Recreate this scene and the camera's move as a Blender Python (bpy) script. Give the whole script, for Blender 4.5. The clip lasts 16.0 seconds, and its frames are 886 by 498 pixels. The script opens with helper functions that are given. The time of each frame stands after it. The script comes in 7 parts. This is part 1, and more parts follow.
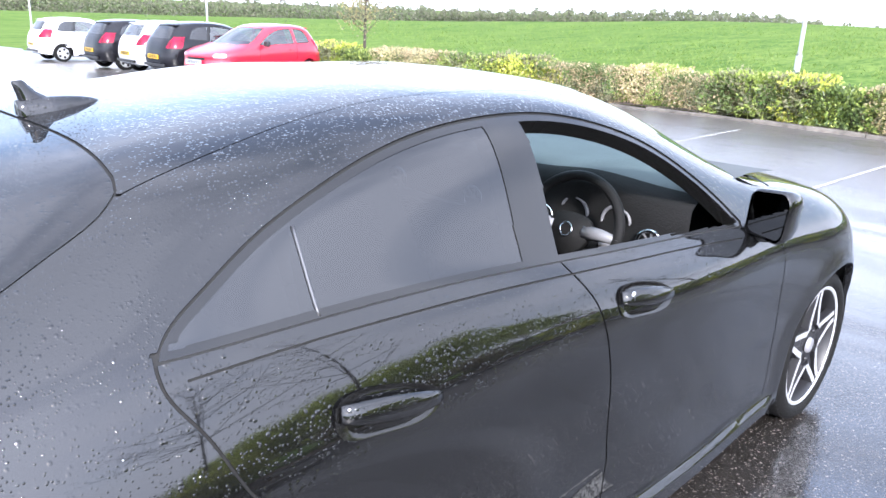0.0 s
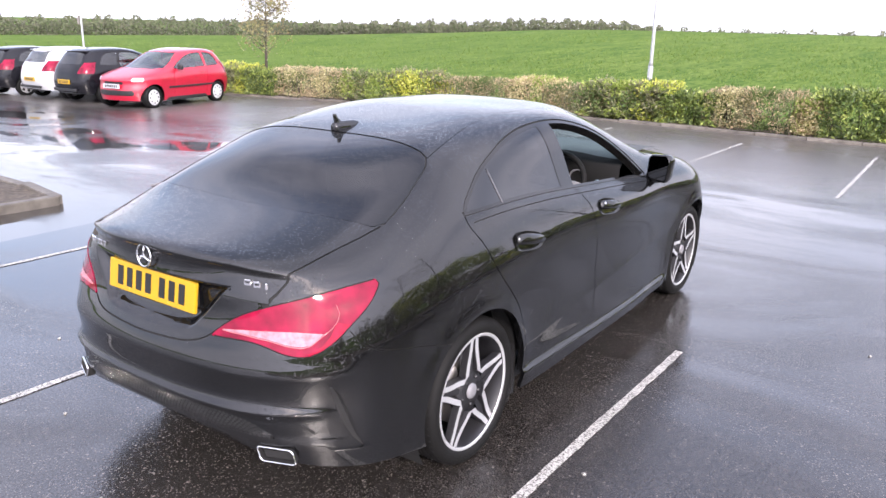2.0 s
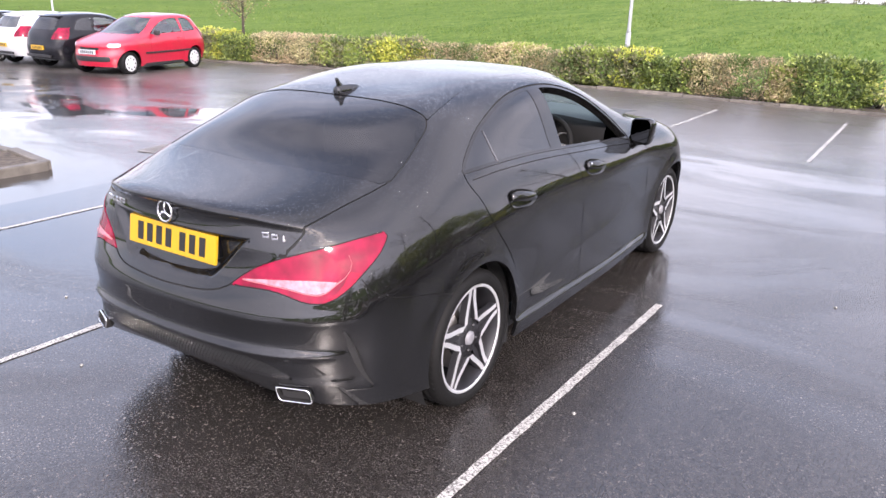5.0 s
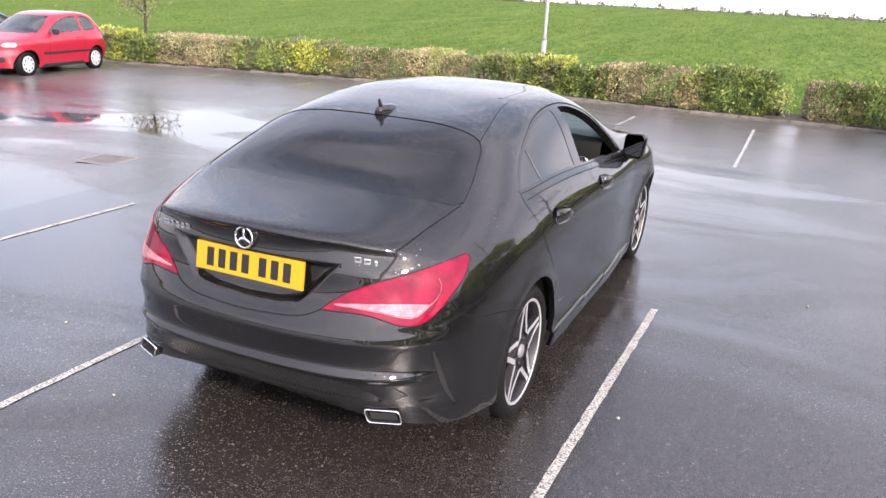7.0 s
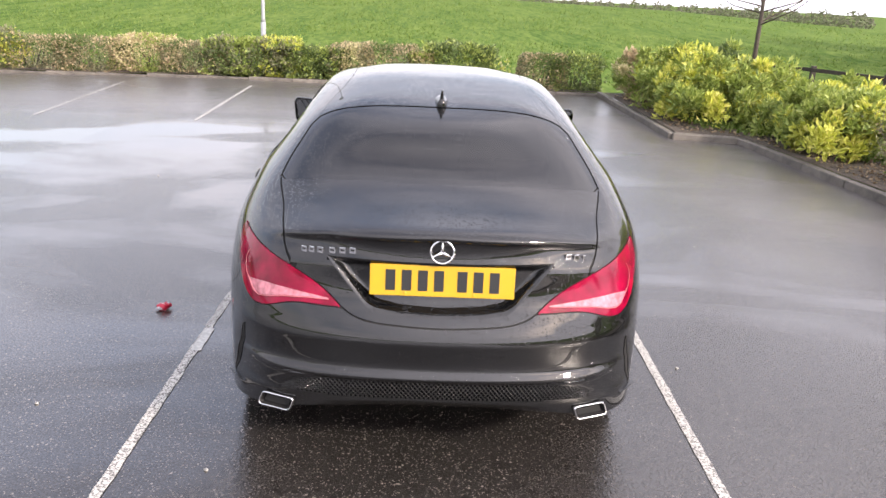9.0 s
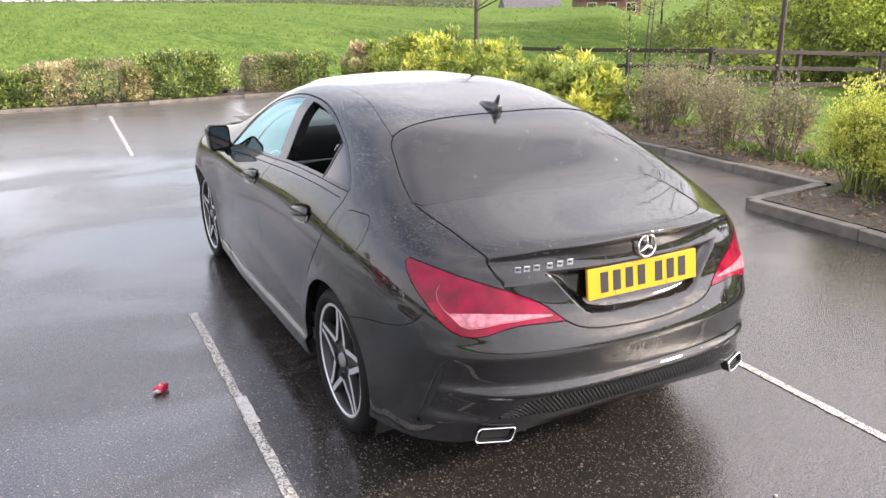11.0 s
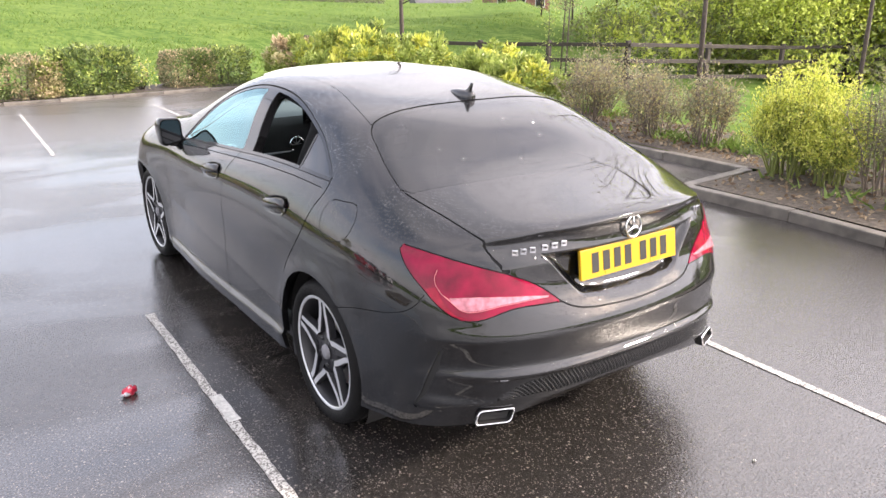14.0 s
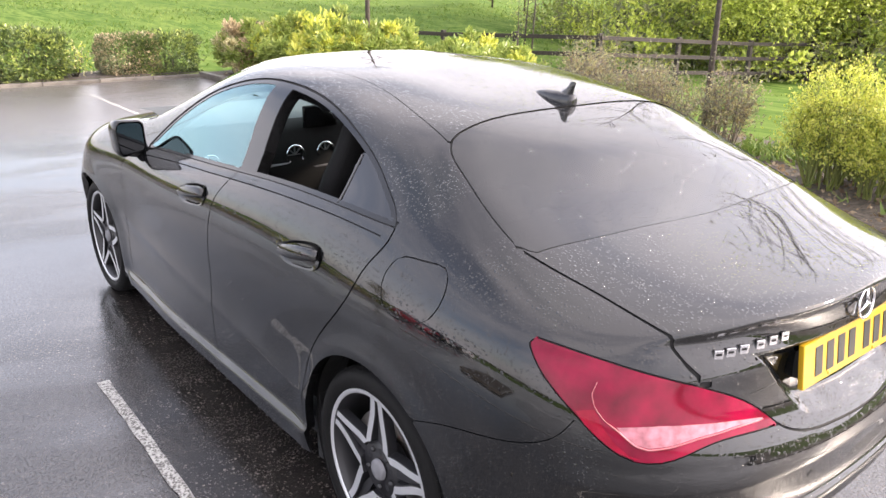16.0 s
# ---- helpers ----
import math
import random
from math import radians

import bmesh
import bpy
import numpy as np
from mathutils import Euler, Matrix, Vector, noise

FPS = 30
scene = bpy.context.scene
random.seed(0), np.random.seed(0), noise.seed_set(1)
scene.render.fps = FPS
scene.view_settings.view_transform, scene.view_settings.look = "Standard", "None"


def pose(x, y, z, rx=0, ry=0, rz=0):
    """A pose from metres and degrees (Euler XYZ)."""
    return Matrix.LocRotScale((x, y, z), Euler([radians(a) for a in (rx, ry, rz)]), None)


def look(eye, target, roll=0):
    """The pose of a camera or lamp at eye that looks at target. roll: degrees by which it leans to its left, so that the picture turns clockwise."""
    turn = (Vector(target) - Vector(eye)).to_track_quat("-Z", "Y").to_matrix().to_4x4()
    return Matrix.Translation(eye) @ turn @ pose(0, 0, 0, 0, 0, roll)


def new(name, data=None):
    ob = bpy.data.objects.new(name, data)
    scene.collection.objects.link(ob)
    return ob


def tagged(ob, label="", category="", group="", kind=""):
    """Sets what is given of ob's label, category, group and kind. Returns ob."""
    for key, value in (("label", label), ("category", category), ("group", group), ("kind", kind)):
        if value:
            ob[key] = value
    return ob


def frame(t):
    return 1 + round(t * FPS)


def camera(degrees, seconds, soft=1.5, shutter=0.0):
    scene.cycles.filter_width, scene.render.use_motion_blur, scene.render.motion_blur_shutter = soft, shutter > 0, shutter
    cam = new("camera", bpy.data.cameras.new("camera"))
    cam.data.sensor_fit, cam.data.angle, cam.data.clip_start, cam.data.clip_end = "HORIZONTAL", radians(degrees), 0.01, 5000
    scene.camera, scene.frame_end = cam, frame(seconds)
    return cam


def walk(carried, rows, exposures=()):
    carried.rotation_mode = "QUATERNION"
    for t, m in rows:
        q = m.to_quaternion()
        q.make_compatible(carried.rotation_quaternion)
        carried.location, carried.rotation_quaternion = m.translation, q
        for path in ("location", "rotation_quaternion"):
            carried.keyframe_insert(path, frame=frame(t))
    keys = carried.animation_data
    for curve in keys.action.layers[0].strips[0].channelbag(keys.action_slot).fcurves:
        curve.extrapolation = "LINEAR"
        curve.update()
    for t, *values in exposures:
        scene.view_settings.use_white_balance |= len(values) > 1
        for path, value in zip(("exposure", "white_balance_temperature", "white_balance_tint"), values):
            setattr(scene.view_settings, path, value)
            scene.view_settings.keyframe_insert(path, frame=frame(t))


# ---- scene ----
cam = camera(60.0, 16.0)
PATH = [
    (0, (1.775, -0.424, 1.568), (0.44, 0.94, 0.971), 2.4),
    (0.5, (1.971, -0.998, 1.649), (0.717, 0.439, 1.047), 1.8),
    (1, (2.193, -1.588, 1.741), (0.964, -0.103, 1.212), 1.0),
    (1.5, (2.271, -2.121, 1.763), (1.162, -0.527, 1.283), 0.4),
    (2, (2.393, -2.471, 1.788), (1.3, -0.893, 1.225), 1.3),
    (2.5, (2.435, -2.65, 1.808), (1.401, -1.052, 1.191), 1.6),
    (3, (2.433, -2.686, 1.808), (1.411, -1.086, 1.179), 1.6),
    (3.5, (2.448, -2.696, 1.807), (1.437, -1.093, 1.168), 1.5),
    (4, (2.441, -2.695, 1.806), (1.428, -1.096, 1.162), 1.7),
    (4.2, (2.441, -2.697, 1.804), (1.412, -1.105, 1.163), 1.6),
    (6.3, (2.262, -2.815, 1.785), (1.281, -1.183, 1.168), 1.4),
    (6.5, (2.152, -2.924, 1.797), (1.235, -1.257, 1.181), 1.5),
    (7, (1.824, -3.122, 1.872), (1.045, -1.39, 1.244), 3.0),
    (7.5, (1.429, -3.249, 1.861), (0.771, -1.465, 1.241), 1.1),
    (8, (0.962, -3.415, 1.875), (0.678, -1.535, 1.254), 1.9),
    (8.5, (0.406, -3.42, 1.811), (0.223, -1.524, 1.201), -2.1),
    (9, (-0.092, -3.401, 1.806), (-0.021, -1.505, 1.173), 2.9),
    (9.5, (-0.631, -3.369, 1.822), (-0.298, -1.499, 1.196), 3.2),
    (11.8, (-2.086, -2.718, 1.802), (-1.049, -1.119, 1.195), -0.4),
    (12, (-2.091, -2.722, 1.797), (-1.033, -1.134, 1.199), -0.1),
    (12.5, (-2.096, -2.738, 1.795), (-1.016, -1.175, 1.17), 0.5),
    (13, (-2.104, -2.753, 1.794), (-1.036, -1.186, 1.159), 0.6),
    (13.5, (-2.104, -2.753, 1.793), (-1.04, -1.184, 1.154), 0.6),
    (14, (-2.105, -2.754, 1.789), (-1.039, -1.187, 1.15), -0.3),
    (14.5, (-2.092, -2.741, 1.793), (-1.016, -1.183, 1.151), -0.5),
    (15, (-2.032, -2.604, 1.779), (-1.002, -1.03, 1.1), 0.6),
    (15.5, (-1.992, -2.153, 1.721), (-0.904, -0.62, 1.04), 0.3),
    (16, (-1.922, -1.618, 1.692), (-0.735, -0.149, 1.033), 1.2),
]
walk(cam, [(t, look(eye, target, roll)) for t, eye, target, roll in PATH], [(0, 1.42, 6000, 15), (0.5, 1.15, 6100, 15), (1.0, 0.95, 6350, 17), (1.5, 0.77, 6500, 20), (4.0, 0.81, 6600, 23), (8.0, 0.68, 7050, 20), (12.0, 1.07, 7300, 18), (16.0, 1.19, 7300, 19)])

# ---- sky and sun ----
SUN = Vector((0.72, -0.56, 0.50)).normalized()
world = bpy.data.worlds.new("world")
scene.world = world
world.use_nodes = True
wn = world.node_tree.nodes
sky = wn.new("ShaderNodeTexSky")
sky.sky_type, sky.sun_disc = "NISHITA", False
sky.sun_elevation = math.asin(SUN.z)
sky.sun_rotation = math.atan2(SUN.x, SUN.y)
sky.dust_density, sky.air_density = 3.0, 1.0
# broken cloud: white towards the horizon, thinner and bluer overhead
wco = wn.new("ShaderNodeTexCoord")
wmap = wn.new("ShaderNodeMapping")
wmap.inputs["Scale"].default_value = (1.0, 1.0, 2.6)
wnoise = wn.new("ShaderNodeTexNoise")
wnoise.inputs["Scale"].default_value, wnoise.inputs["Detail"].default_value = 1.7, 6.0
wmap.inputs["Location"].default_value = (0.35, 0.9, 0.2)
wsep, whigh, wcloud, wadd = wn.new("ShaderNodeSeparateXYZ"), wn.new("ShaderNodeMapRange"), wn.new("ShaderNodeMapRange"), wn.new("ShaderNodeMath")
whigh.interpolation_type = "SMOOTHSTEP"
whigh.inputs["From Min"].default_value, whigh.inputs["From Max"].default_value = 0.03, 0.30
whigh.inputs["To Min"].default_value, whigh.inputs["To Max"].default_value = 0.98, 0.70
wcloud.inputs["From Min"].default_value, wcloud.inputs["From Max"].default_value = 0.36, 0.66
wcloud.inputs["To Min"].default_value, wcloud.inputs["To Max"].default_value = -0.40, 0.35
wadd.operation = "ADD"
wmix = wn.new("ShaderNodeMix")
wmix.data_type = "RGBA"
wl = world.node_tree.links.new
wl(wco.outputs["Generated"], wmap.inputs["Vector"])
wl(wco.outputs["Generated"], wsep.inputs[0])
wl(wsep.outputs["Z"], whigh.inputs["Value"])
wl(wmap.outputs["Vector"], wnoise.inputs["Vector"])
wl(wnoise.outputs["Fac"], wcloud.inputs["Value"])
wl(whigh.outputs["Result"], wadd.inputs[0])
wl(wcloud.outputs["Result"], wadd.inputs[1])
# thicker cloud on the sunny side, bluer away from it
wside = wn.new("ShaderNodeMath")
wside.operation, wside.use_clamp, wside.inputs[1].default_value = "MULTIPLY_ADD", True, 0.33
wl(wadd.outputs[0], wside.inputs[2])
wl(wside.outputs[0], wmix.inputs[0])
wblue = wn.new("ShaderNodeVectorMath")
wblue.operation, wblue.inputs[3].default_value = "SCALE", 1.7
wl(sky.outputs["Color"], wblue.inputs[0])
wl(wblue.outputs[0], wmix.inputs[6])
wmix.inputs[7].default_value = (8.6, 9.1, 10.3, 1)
# the cloud glows round the hidden sun
wdot, wpow, wamp, wscale = wn.new("ShaderNodeVectorMath"), wn.new("ShaderNodeMath"), wn.new("ShaderNodeMath"), wn.new("ShaderNodeVectorMath")
wdot.operation, wdot.inputs[1].default_value = "DOT_PRODUCT", SUN
wpow.operation, wpow.use_clamp, wpow.inputs[1].default_value = "POWER", True, 2.6
wamp.operation, wamp.inputs[1].default_value, wamp.inputs[2].default_value = "MULTIPLY_ADD", 1.0, 0.95
wscale.operation = "SCALE"
wl(wco.outputs["Generated"], wdot.inputs[0])
wl(wdot.outputs["Value"], wside.inputs[0])
wl(wdot.outputs["Value"], wpow.inputs[0])
wl(wpow.outputs[0], wamp.inputs[0])
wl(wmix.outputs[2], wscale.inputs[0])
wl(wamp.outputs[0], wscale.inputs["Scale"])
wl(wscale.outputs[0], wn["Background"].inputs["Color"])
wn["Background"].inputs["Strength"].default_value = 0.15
sun_data = bpy.data.lights.new("sun", "SUN")
sun_data.energy, sun_data.angle, sun_data.color = 3.5, radians(5.0), (1.0, 0.95, 0.87)
sun = new("sun", sun_data)
sun.matrix_world = look(SUN * 50, (0, 0, 0))


# ---- materials ----
def material(name, color, rough=0.5, metal=0.0, vary=0.12, scale=8.0, bump=0.0, bump_scale=60.0, coat=0.0, rough_vary=0.0, obj_random=0.0, spec=0.5):
    m = bpy.data.materials.new(name)
    m.use_nodes = True
    n, l = m.node_tree.nodes, m.node_tree.links.new
    b = n["Principled BSDF"]
    b.inputs["Roughness"].default_value, b.inputs["Metallic"].default_value = rough, metal
    b.inputs["Coat Weight"].default_value, b.inputs["Specular IOR Level"].default_value = coat, spec
    b.inputs["Coat Roughness"].default_value = 0.03
    co = n.new("ShaderNodeTexCoord")
    tex = n.new("ShaderNodeTexNoise")
    tex.inputs["Scale"].default_value, tex.inputs["Detail"].default_value = scale, 6.0
    l(co.outputs["Object"], tex.inputs["Vector"])
    ramp = n.new("ShaderNodeValToRGB")
    ramp.color_ramp.elements[0].position, ramp.color_ramp.elements[1].position = 0.3, 0.7
    ramp.color_ramp.elements[0].color = (*[c * (1 - vary) for c in color], 1)
    ramp.color_ramp.elements[1].color = (*[min(1, c * (1 + vary)) for c in color], 1)
    l(tex.outputs["Fac"], ramp.inputs["Fac"])
    last = ramp.outputs["Color"]
    if obj_random:
        info, hsv = n.new("ShaderNodeObjectInfo"), n.new("ShaderNodeHueSaturation")
        mp = n.new("ShaderNodeMapRange")
        mp.inputs["To Min"].default_value, mp.inputs["To Max"].default_value = 1 - obj_random, 1 + obj_random
        l(info.outputs["Random"], mp.inputs["Value"])
        l(mp.outputs["Result"], hsv.inputs["Value"])
        l(last, hsv.inputs["Color"])
        last = hsv.outputs["Color"]
    l(last, b.inputs["Base Color"])
    if rough_vary:
        mr = n.new("ShaderNodeMapRange")
        mr.inputs["To Min"].default_value, mr.inputs["To Max"].default_value = rough - rough_vary, rough + rough_vary
        l(tex.outputs["Fac"], mr.inputs["Value"])
        l(mr.outputs["Result"], b.inputs["Roughness"])
    if bump:
        t2, bp = n.new("ShaderNodeTexNoise"), n.new("ShaderNodeBump")
        t2.inputs["Scale"].default_value, t2.inputs["Detail"].default_value = bump_scale, 4.0
        l(co.outputs["Object"], t2.inputs["Vector"])
        l(t2.outputs["Fac"], bp.inputs["Height"])
        bp.inputs["Strength"].default_value, bp.inputs["Distance"].default_value = bump, 0.01
        l(bp.outputs["Normal"], b.inputs["Normal"])
    return m


def beads(n, l):
    """Rain standing in beads on a smooth skin, thick in places, most of it on what faces up: a bumped normal."""
    co = n.new("ShaderNodeTexCoord")
    total = None
    for scale, part_, size in ((165.0, 0.45, 0.38), (78.0, 0.66, 0.34)):
        v, sep, keep, dome, mul = n.new("ShaderNodeTexVoronoi"), n.new("ShaderNodeSeparateColor"), n.new("ShaderNodeMath"), n.new("ShaderNodeMapRange"), n.new("ShaderNodeMath")
        v.inputs["Scale"].default_value = scale
        l(co.outputs["Object"], v.inputs["Vector"])
        l(v.outputs["Color"], sep.inputs[0])
        keep.operation, keep.inputs[1].default_value = "GREATER_THAN", part_
        l(sep.outputs[0], keep.inputs[0])
        dome.interpolation_type = "SMOOTHSTEP"
        for i, w in enumerate((0.06, size, 1.0, 0.0)):
            dome.inputs[1 + i].default_value = w
        l(v.outputs["Distance"], dome.inputs[0])
        mul.operation = "MULTIPLY"
        l(keep.outputs[0], mul.inputs[0])
        l(dome.outputs[0], mul.inputs[1])
        if total is None:
            total = mul.outputs[0]
        else:
            add = n.new("ShaderNodeMath")
            add.operation = "MAXIMUM"
            l(total, add.inputs[0])
            l(mul.outputs[0], add.inputs[1])
            total = add.outputs[0]
    where, span, mul = n.new("ShaderNodeTexNoise"), n.new("ShaderNodeMapRange"), n.new("ShaderNodeMath")
    where.inputs["Scale"].default_value, where.inputs["Detail"].default_value = 5.0, 4.0
    l(co.outputs["Object"], where.inputs["Vector"])
    for i, w in enumerate((0.36, 0.64, 0.16, 1.0)):
        span.inputs[1 + i].default_value = w
    l(where.outputs["Fac"], span.inputs[0])
    mul.operation = "MULTIPLY"
    l(total, mul.inputs[0])
    l(span.outputs[0], mul.inputs[1])
    # most of it lies on what faces up
    geo, sep, lie, both = n.new("ShaderNodeNewGeometry"), n.new("ShaderNodeSeparateXYZ"), n.new("ShaderNodeMapRange"), n.new("ShaderNodeMath")
    l(geo.outputs["True Normal"], sep.inputs[0])
    for i, w in enumerate((0.0, 0.6, 0.42, 0.9)):
        lie.inputs[1 + i].default_value = w
    l(sep.outputs["Z"], lie.inputs[0])
    both.operation = "MULTIPLY"
    l(mul.outputs[0], both.inputs[0])
    l(lie.outputs[0], both.inputs[1])
    bp = n.new("ShaderNodeBump")
    bp.inputs["Strength"].default_value, bp.inputs["Distance"].default_value = 1.0, 0.0019
    l(both.outputs[0], bp.inputs["Height"])
    return bp.outputs["Normal"]


def glass(name, tint, gloss_rough=0.0, gloss_least=0.06, wet=False):
    """A thin pane: clear see-through tinted glass with a mirror gloss that grows towards grazing."""
    m = bpy.data.materials.new(name)
    m.use_nodes = True
    n, l = m.node_tree.nodes, m.node_tree.links.new
    n.remove(n["Principled BSDF"])
    tr, gl, lw, mix = n.new("ShaderNodeBsdfTransparent"), n.new("ShaderNodeBsdfGlossy"), n.new("ShaderNodeLayerWeight"), n.new("ShaderNodeMixShader")
    tr.inputs["Color"].default_value = (*tint, 1)
    gl.inputs["Roughness"].default_value = gloss_rough
    lw.inputs["Blend"].default_value = 0.5
    if wet:
        l(beads(n, l), gl.inputs["Normal"])
    power, ramp = n.new("ShaderNodeMath"), n.new("ShaderNodeMapRange")
    power.operation, power.inputs[1].default_value = "POWER", 4.0
    l(lw.outputs["Facing"], power.inputs[0])
    l(power.outputs[0], ramp.inputs["Value"])
    ramp.inputs["To Min"].default_value, ramp.inputs["To Max"].default_value = gloss_least, 0.95
    l(ramp.outputs["Result"], mix.inputs["Fac"])
    l(tr.outputs["BSDF"], mix.inputs[1])
    l(gl.outputs["BSDF"], mix.inputs[2])
    l(mix.outputs["Shader"], n["Material Output"].inputs["Surface"])
    return m




def wet_paint():
    """Black lacquer with rain standing on it in beads, thick in places."""
    m = material("black_paint", (0.0038, 0.0039, 0.0042), 0.20, 0.0, 0.2, 3.0, coat=1.0, rough_vary=0.06, spec=0.0)
    n, l = m.node_tree.nodes, m.node_tree.links.new
    p = n["Principled BSDF"]
    p.inputs["Coat Roughness"].default_value, p.inputs["Coat IOR"].default_value = 0.03, 1.62
    bead = beads(n, l)
    l(bead, p.inputs["Normal"])
    l(bead, p.inputs["Coat Normal"])
    return m


PAINT = wet_paint()
BRIGHT = material("satin_metal_strip", (0.09, 0.09, 0.095), 0.4, 0.7, 0.05)
DASH = material("dashboard_grey", (0.055, 0.062, 0.063), 0.75, vary=0.1, bump=0.2, bump_scale=150)
TRIM = material("black_plastic", (0.012, 0.012, 0.013), 0.45, bump=0.15, bump_scale=300)
GLOSS = material("gloss_black_trim", (0.008, 0.008, 0.008), 0.1)
RUBBER = material("tyre_rubber", (0.008, 0.008, 0.008), 0.6, spec=0.12, bump=0.2, bump_scale=200)
DARK = material("dark_gap", (0.004, 0.004, 0.004), 0.8)
CHROME = material("chrome", (0.75, 0.75, 0.76), 0.08, 1.0, 0.03)
ALLOY = material("machined_alloy", (0.54, 0.55, 0.56), 0.34, 0.6, 0.08)
ALLOY_DARK = material("dark_painted_alloy", (0.012, 0.012, 0.014), 0.45)
STEEL = material("brake_steel", (0.35, 0.33, 0.31), 0.4, 1.0, 0.15)
TINT = glass("privacy_glass", (0.035, 0.035, 0.04), 0.0, 0.10)
WET_TINT = glass("wet_privacy_glass", (0.035, 0.035, 0.04), 0.0, 0.08, True)
CLEAR = glass("green_tinted_glass", (0.76, 0.94, 0.94))
# the cyan of this pane's reflection is put into its gloss colour
CYAN_GLASS = glass("cyan_gloss_glass", (0.66, 0.90, 0.92), 0.0, 0.15)
CYAN_GLASS.node_tree.nodes["Glossy BSDF"].inputs["Color"].default_value = (0.58, 0.90, 0.96, 1)
YELLOW = material("yellow_plate", (0.43, 0.255, 0.010), 0.3, vary=0.04)
BLACKPRINT = material("black_print", (0.01, 0.01, 0.01), 0.4)
CABIN = material("cabin_black", (0.007, 0.007, 0.007), 0.75, spec=0.2, bump=0.2, bump_scale=150)
GREYTRIM = material("cabin_grey", (0.16, 0.16, 0.17), 0.5)
REDLENS = material("red_lamp_lens", (0.170, 0.0010, 0.019), 0.08, vary=0.5, scale=11, spec=0.3)
REDLENS_OUTER = material("bright_red_lens", (0.25, 0.0014, 0.020), 0.08, vary=0.2, scale=30, spec=0.3)
GUIDE = material("light_guide_plastic", (0.42, 0.11, 0.13), 0.2, vary=0.1)
CLEARLENS = material("pink_lamp_lens", (0.40, 0.14, 0.17), 0.15, vary=0.4, scale=40)
WHITELENS = material("clear_lamp_lens", (0.40, 0.41, 0.43), 0.12)
WHITELINE = material("worn_white_paint", (0.5, 0.49, 0.46), 0.45, vary=0.3, scale=120, bump=0.4, bump_scale=150)
worn = WHITELINE.node_tree.nodes["Color Ramp"].color_ramp
worn.elements[0].position, worn.elements[0].color = 0.40, (0.05, 0.045, 0.04, 1)
worn.elements[1].position, worn.elements[1].color = 0.56, (0.46, 0.45, 0.42, 1)
FRESHLINE = material("white_line_paint", (0.40, 0.40, 0.38), 0.4, vary=0.3, scale=60, bump=0.3, bump_scale=150)
KERB = material("concrete_kerb", (0.11, 0.098, 0.082), 0.6, vary=0.35, scale=9, bump=0.5, bump_scale=90, obj_random=0.18)
SOIL = material("damp_soil", (0.060, 0.047, 0.034), 0.85, vary=0.7, scale=22, bump=0.9, bump_scale=45)
IRON = material("cast_iron", (0.20, 0.19, 0.18), 0.6, 0.3, bump=0.3)
REDCAN = material("red_can", (0.36, 0.012, 0.035), 0.3, 0.3)
BARK = material("bark", (0.058, 0.045, 0.036), 0.85, vary=0.4, scale=30, bump=0.6)
GREENSTEM = material("green_stem", (0.14, 0.16, 0.035), 0.7, vary=0.3, scale=10)
TWIG = material("twig", (0.145, 0.115, 0.092), 0.85, vary=0.35, scale=10)
TIMBER = material("dark_timber", (0.022, 0.015, 0.011), 0.7, vary=0.4, scale=14, bump=0.4, bump_scale=50, obj_random=0.25)
GALV = material("galvanised_steel", (0.27, 0.28, 0.29), 0.5, 0.2, vary=0.15)
SLATE = material("slate_roof", (0.075, 0.07, 0.075), 0.7, vary=0.3, scale=3)
BRICK = material("red_brick", (0.15, 0.07, 0.055), 0.85, vary=0.3, scale=4)
RENDERW = material("pale_render", (0.22, 0.20, 0.19), 0.85, vary=0.15, scale=2)
REDPAINT = material("red_paint", (0.33, 0.006, 0.024), 0.3, vary=0.05, coat=0.8)
PAINT2 = material("dark_grey_paint", (0.006, 0.006, 0.008), 0.2, vary=0.1, coat=0.35, spec=0.15)
SILVER = material("silver_paint", (0.42, 0.43, 0.44), 0.3, 0.2, vary=0.05, coat=1.0)
WHITEPAINT = material("white_paint", (0.78, 0.79, 0.80), 0.3, vary=0.03, coat=1.0)
HUBCAP = material("silver_plastic", (0.55, 0.56, 0.57), 0.4, 0.3, vary=0.06)
CARGLASS = glass("car_glass", (0.34, 0.42, 0.42), 0.0, 0.18)


def leaf_material(name, a, b, c, rough=0.45):
    """Leaf colours from three tones, leaf by leaf, with light coming through."""
    m = bpy.data.materials.new(name)
    m.use_nodes = True
    n, l = m.node_tree.nodes, m.node_tree.links.new
    p = n["Principled BSDF"]
    geo, ramp = n.new("ShaderNodeNewGeometry"), n.new("ShaderNodeValToRGB")
    ramp.color_ramp.elements[0].color, ramp.color_ramp.elements[1].color = (*a, 1), (*c, 1)
    e = ramp.color_ramp.elements.new(0.5)
    e.color = (*b, 1)
    l(geo.outputs["Random Per Island"], ramp.inputs["Fac"])
    l(ramp.outputs["Color"], p.inputs["Base Color"])
    p.inputs["Roughness"].default_value = rough
    tr, mix = n.new("ShaderNodeBsdfTranslucent"), n.new("ShaderNodeMixShader")
    l(ramp.outputs["Color"], tr.inputs["Color"])
    mix.inputs["Fac"].default_value = 0.4
    l(p.outputs["BSDF"], mix.inputs[1])
    l(tr.outputs["BSDF"], mix.inputs[2])
    l(mix.outputs["Shader"], n["Material Output"].inputs["Surface"])
    return m


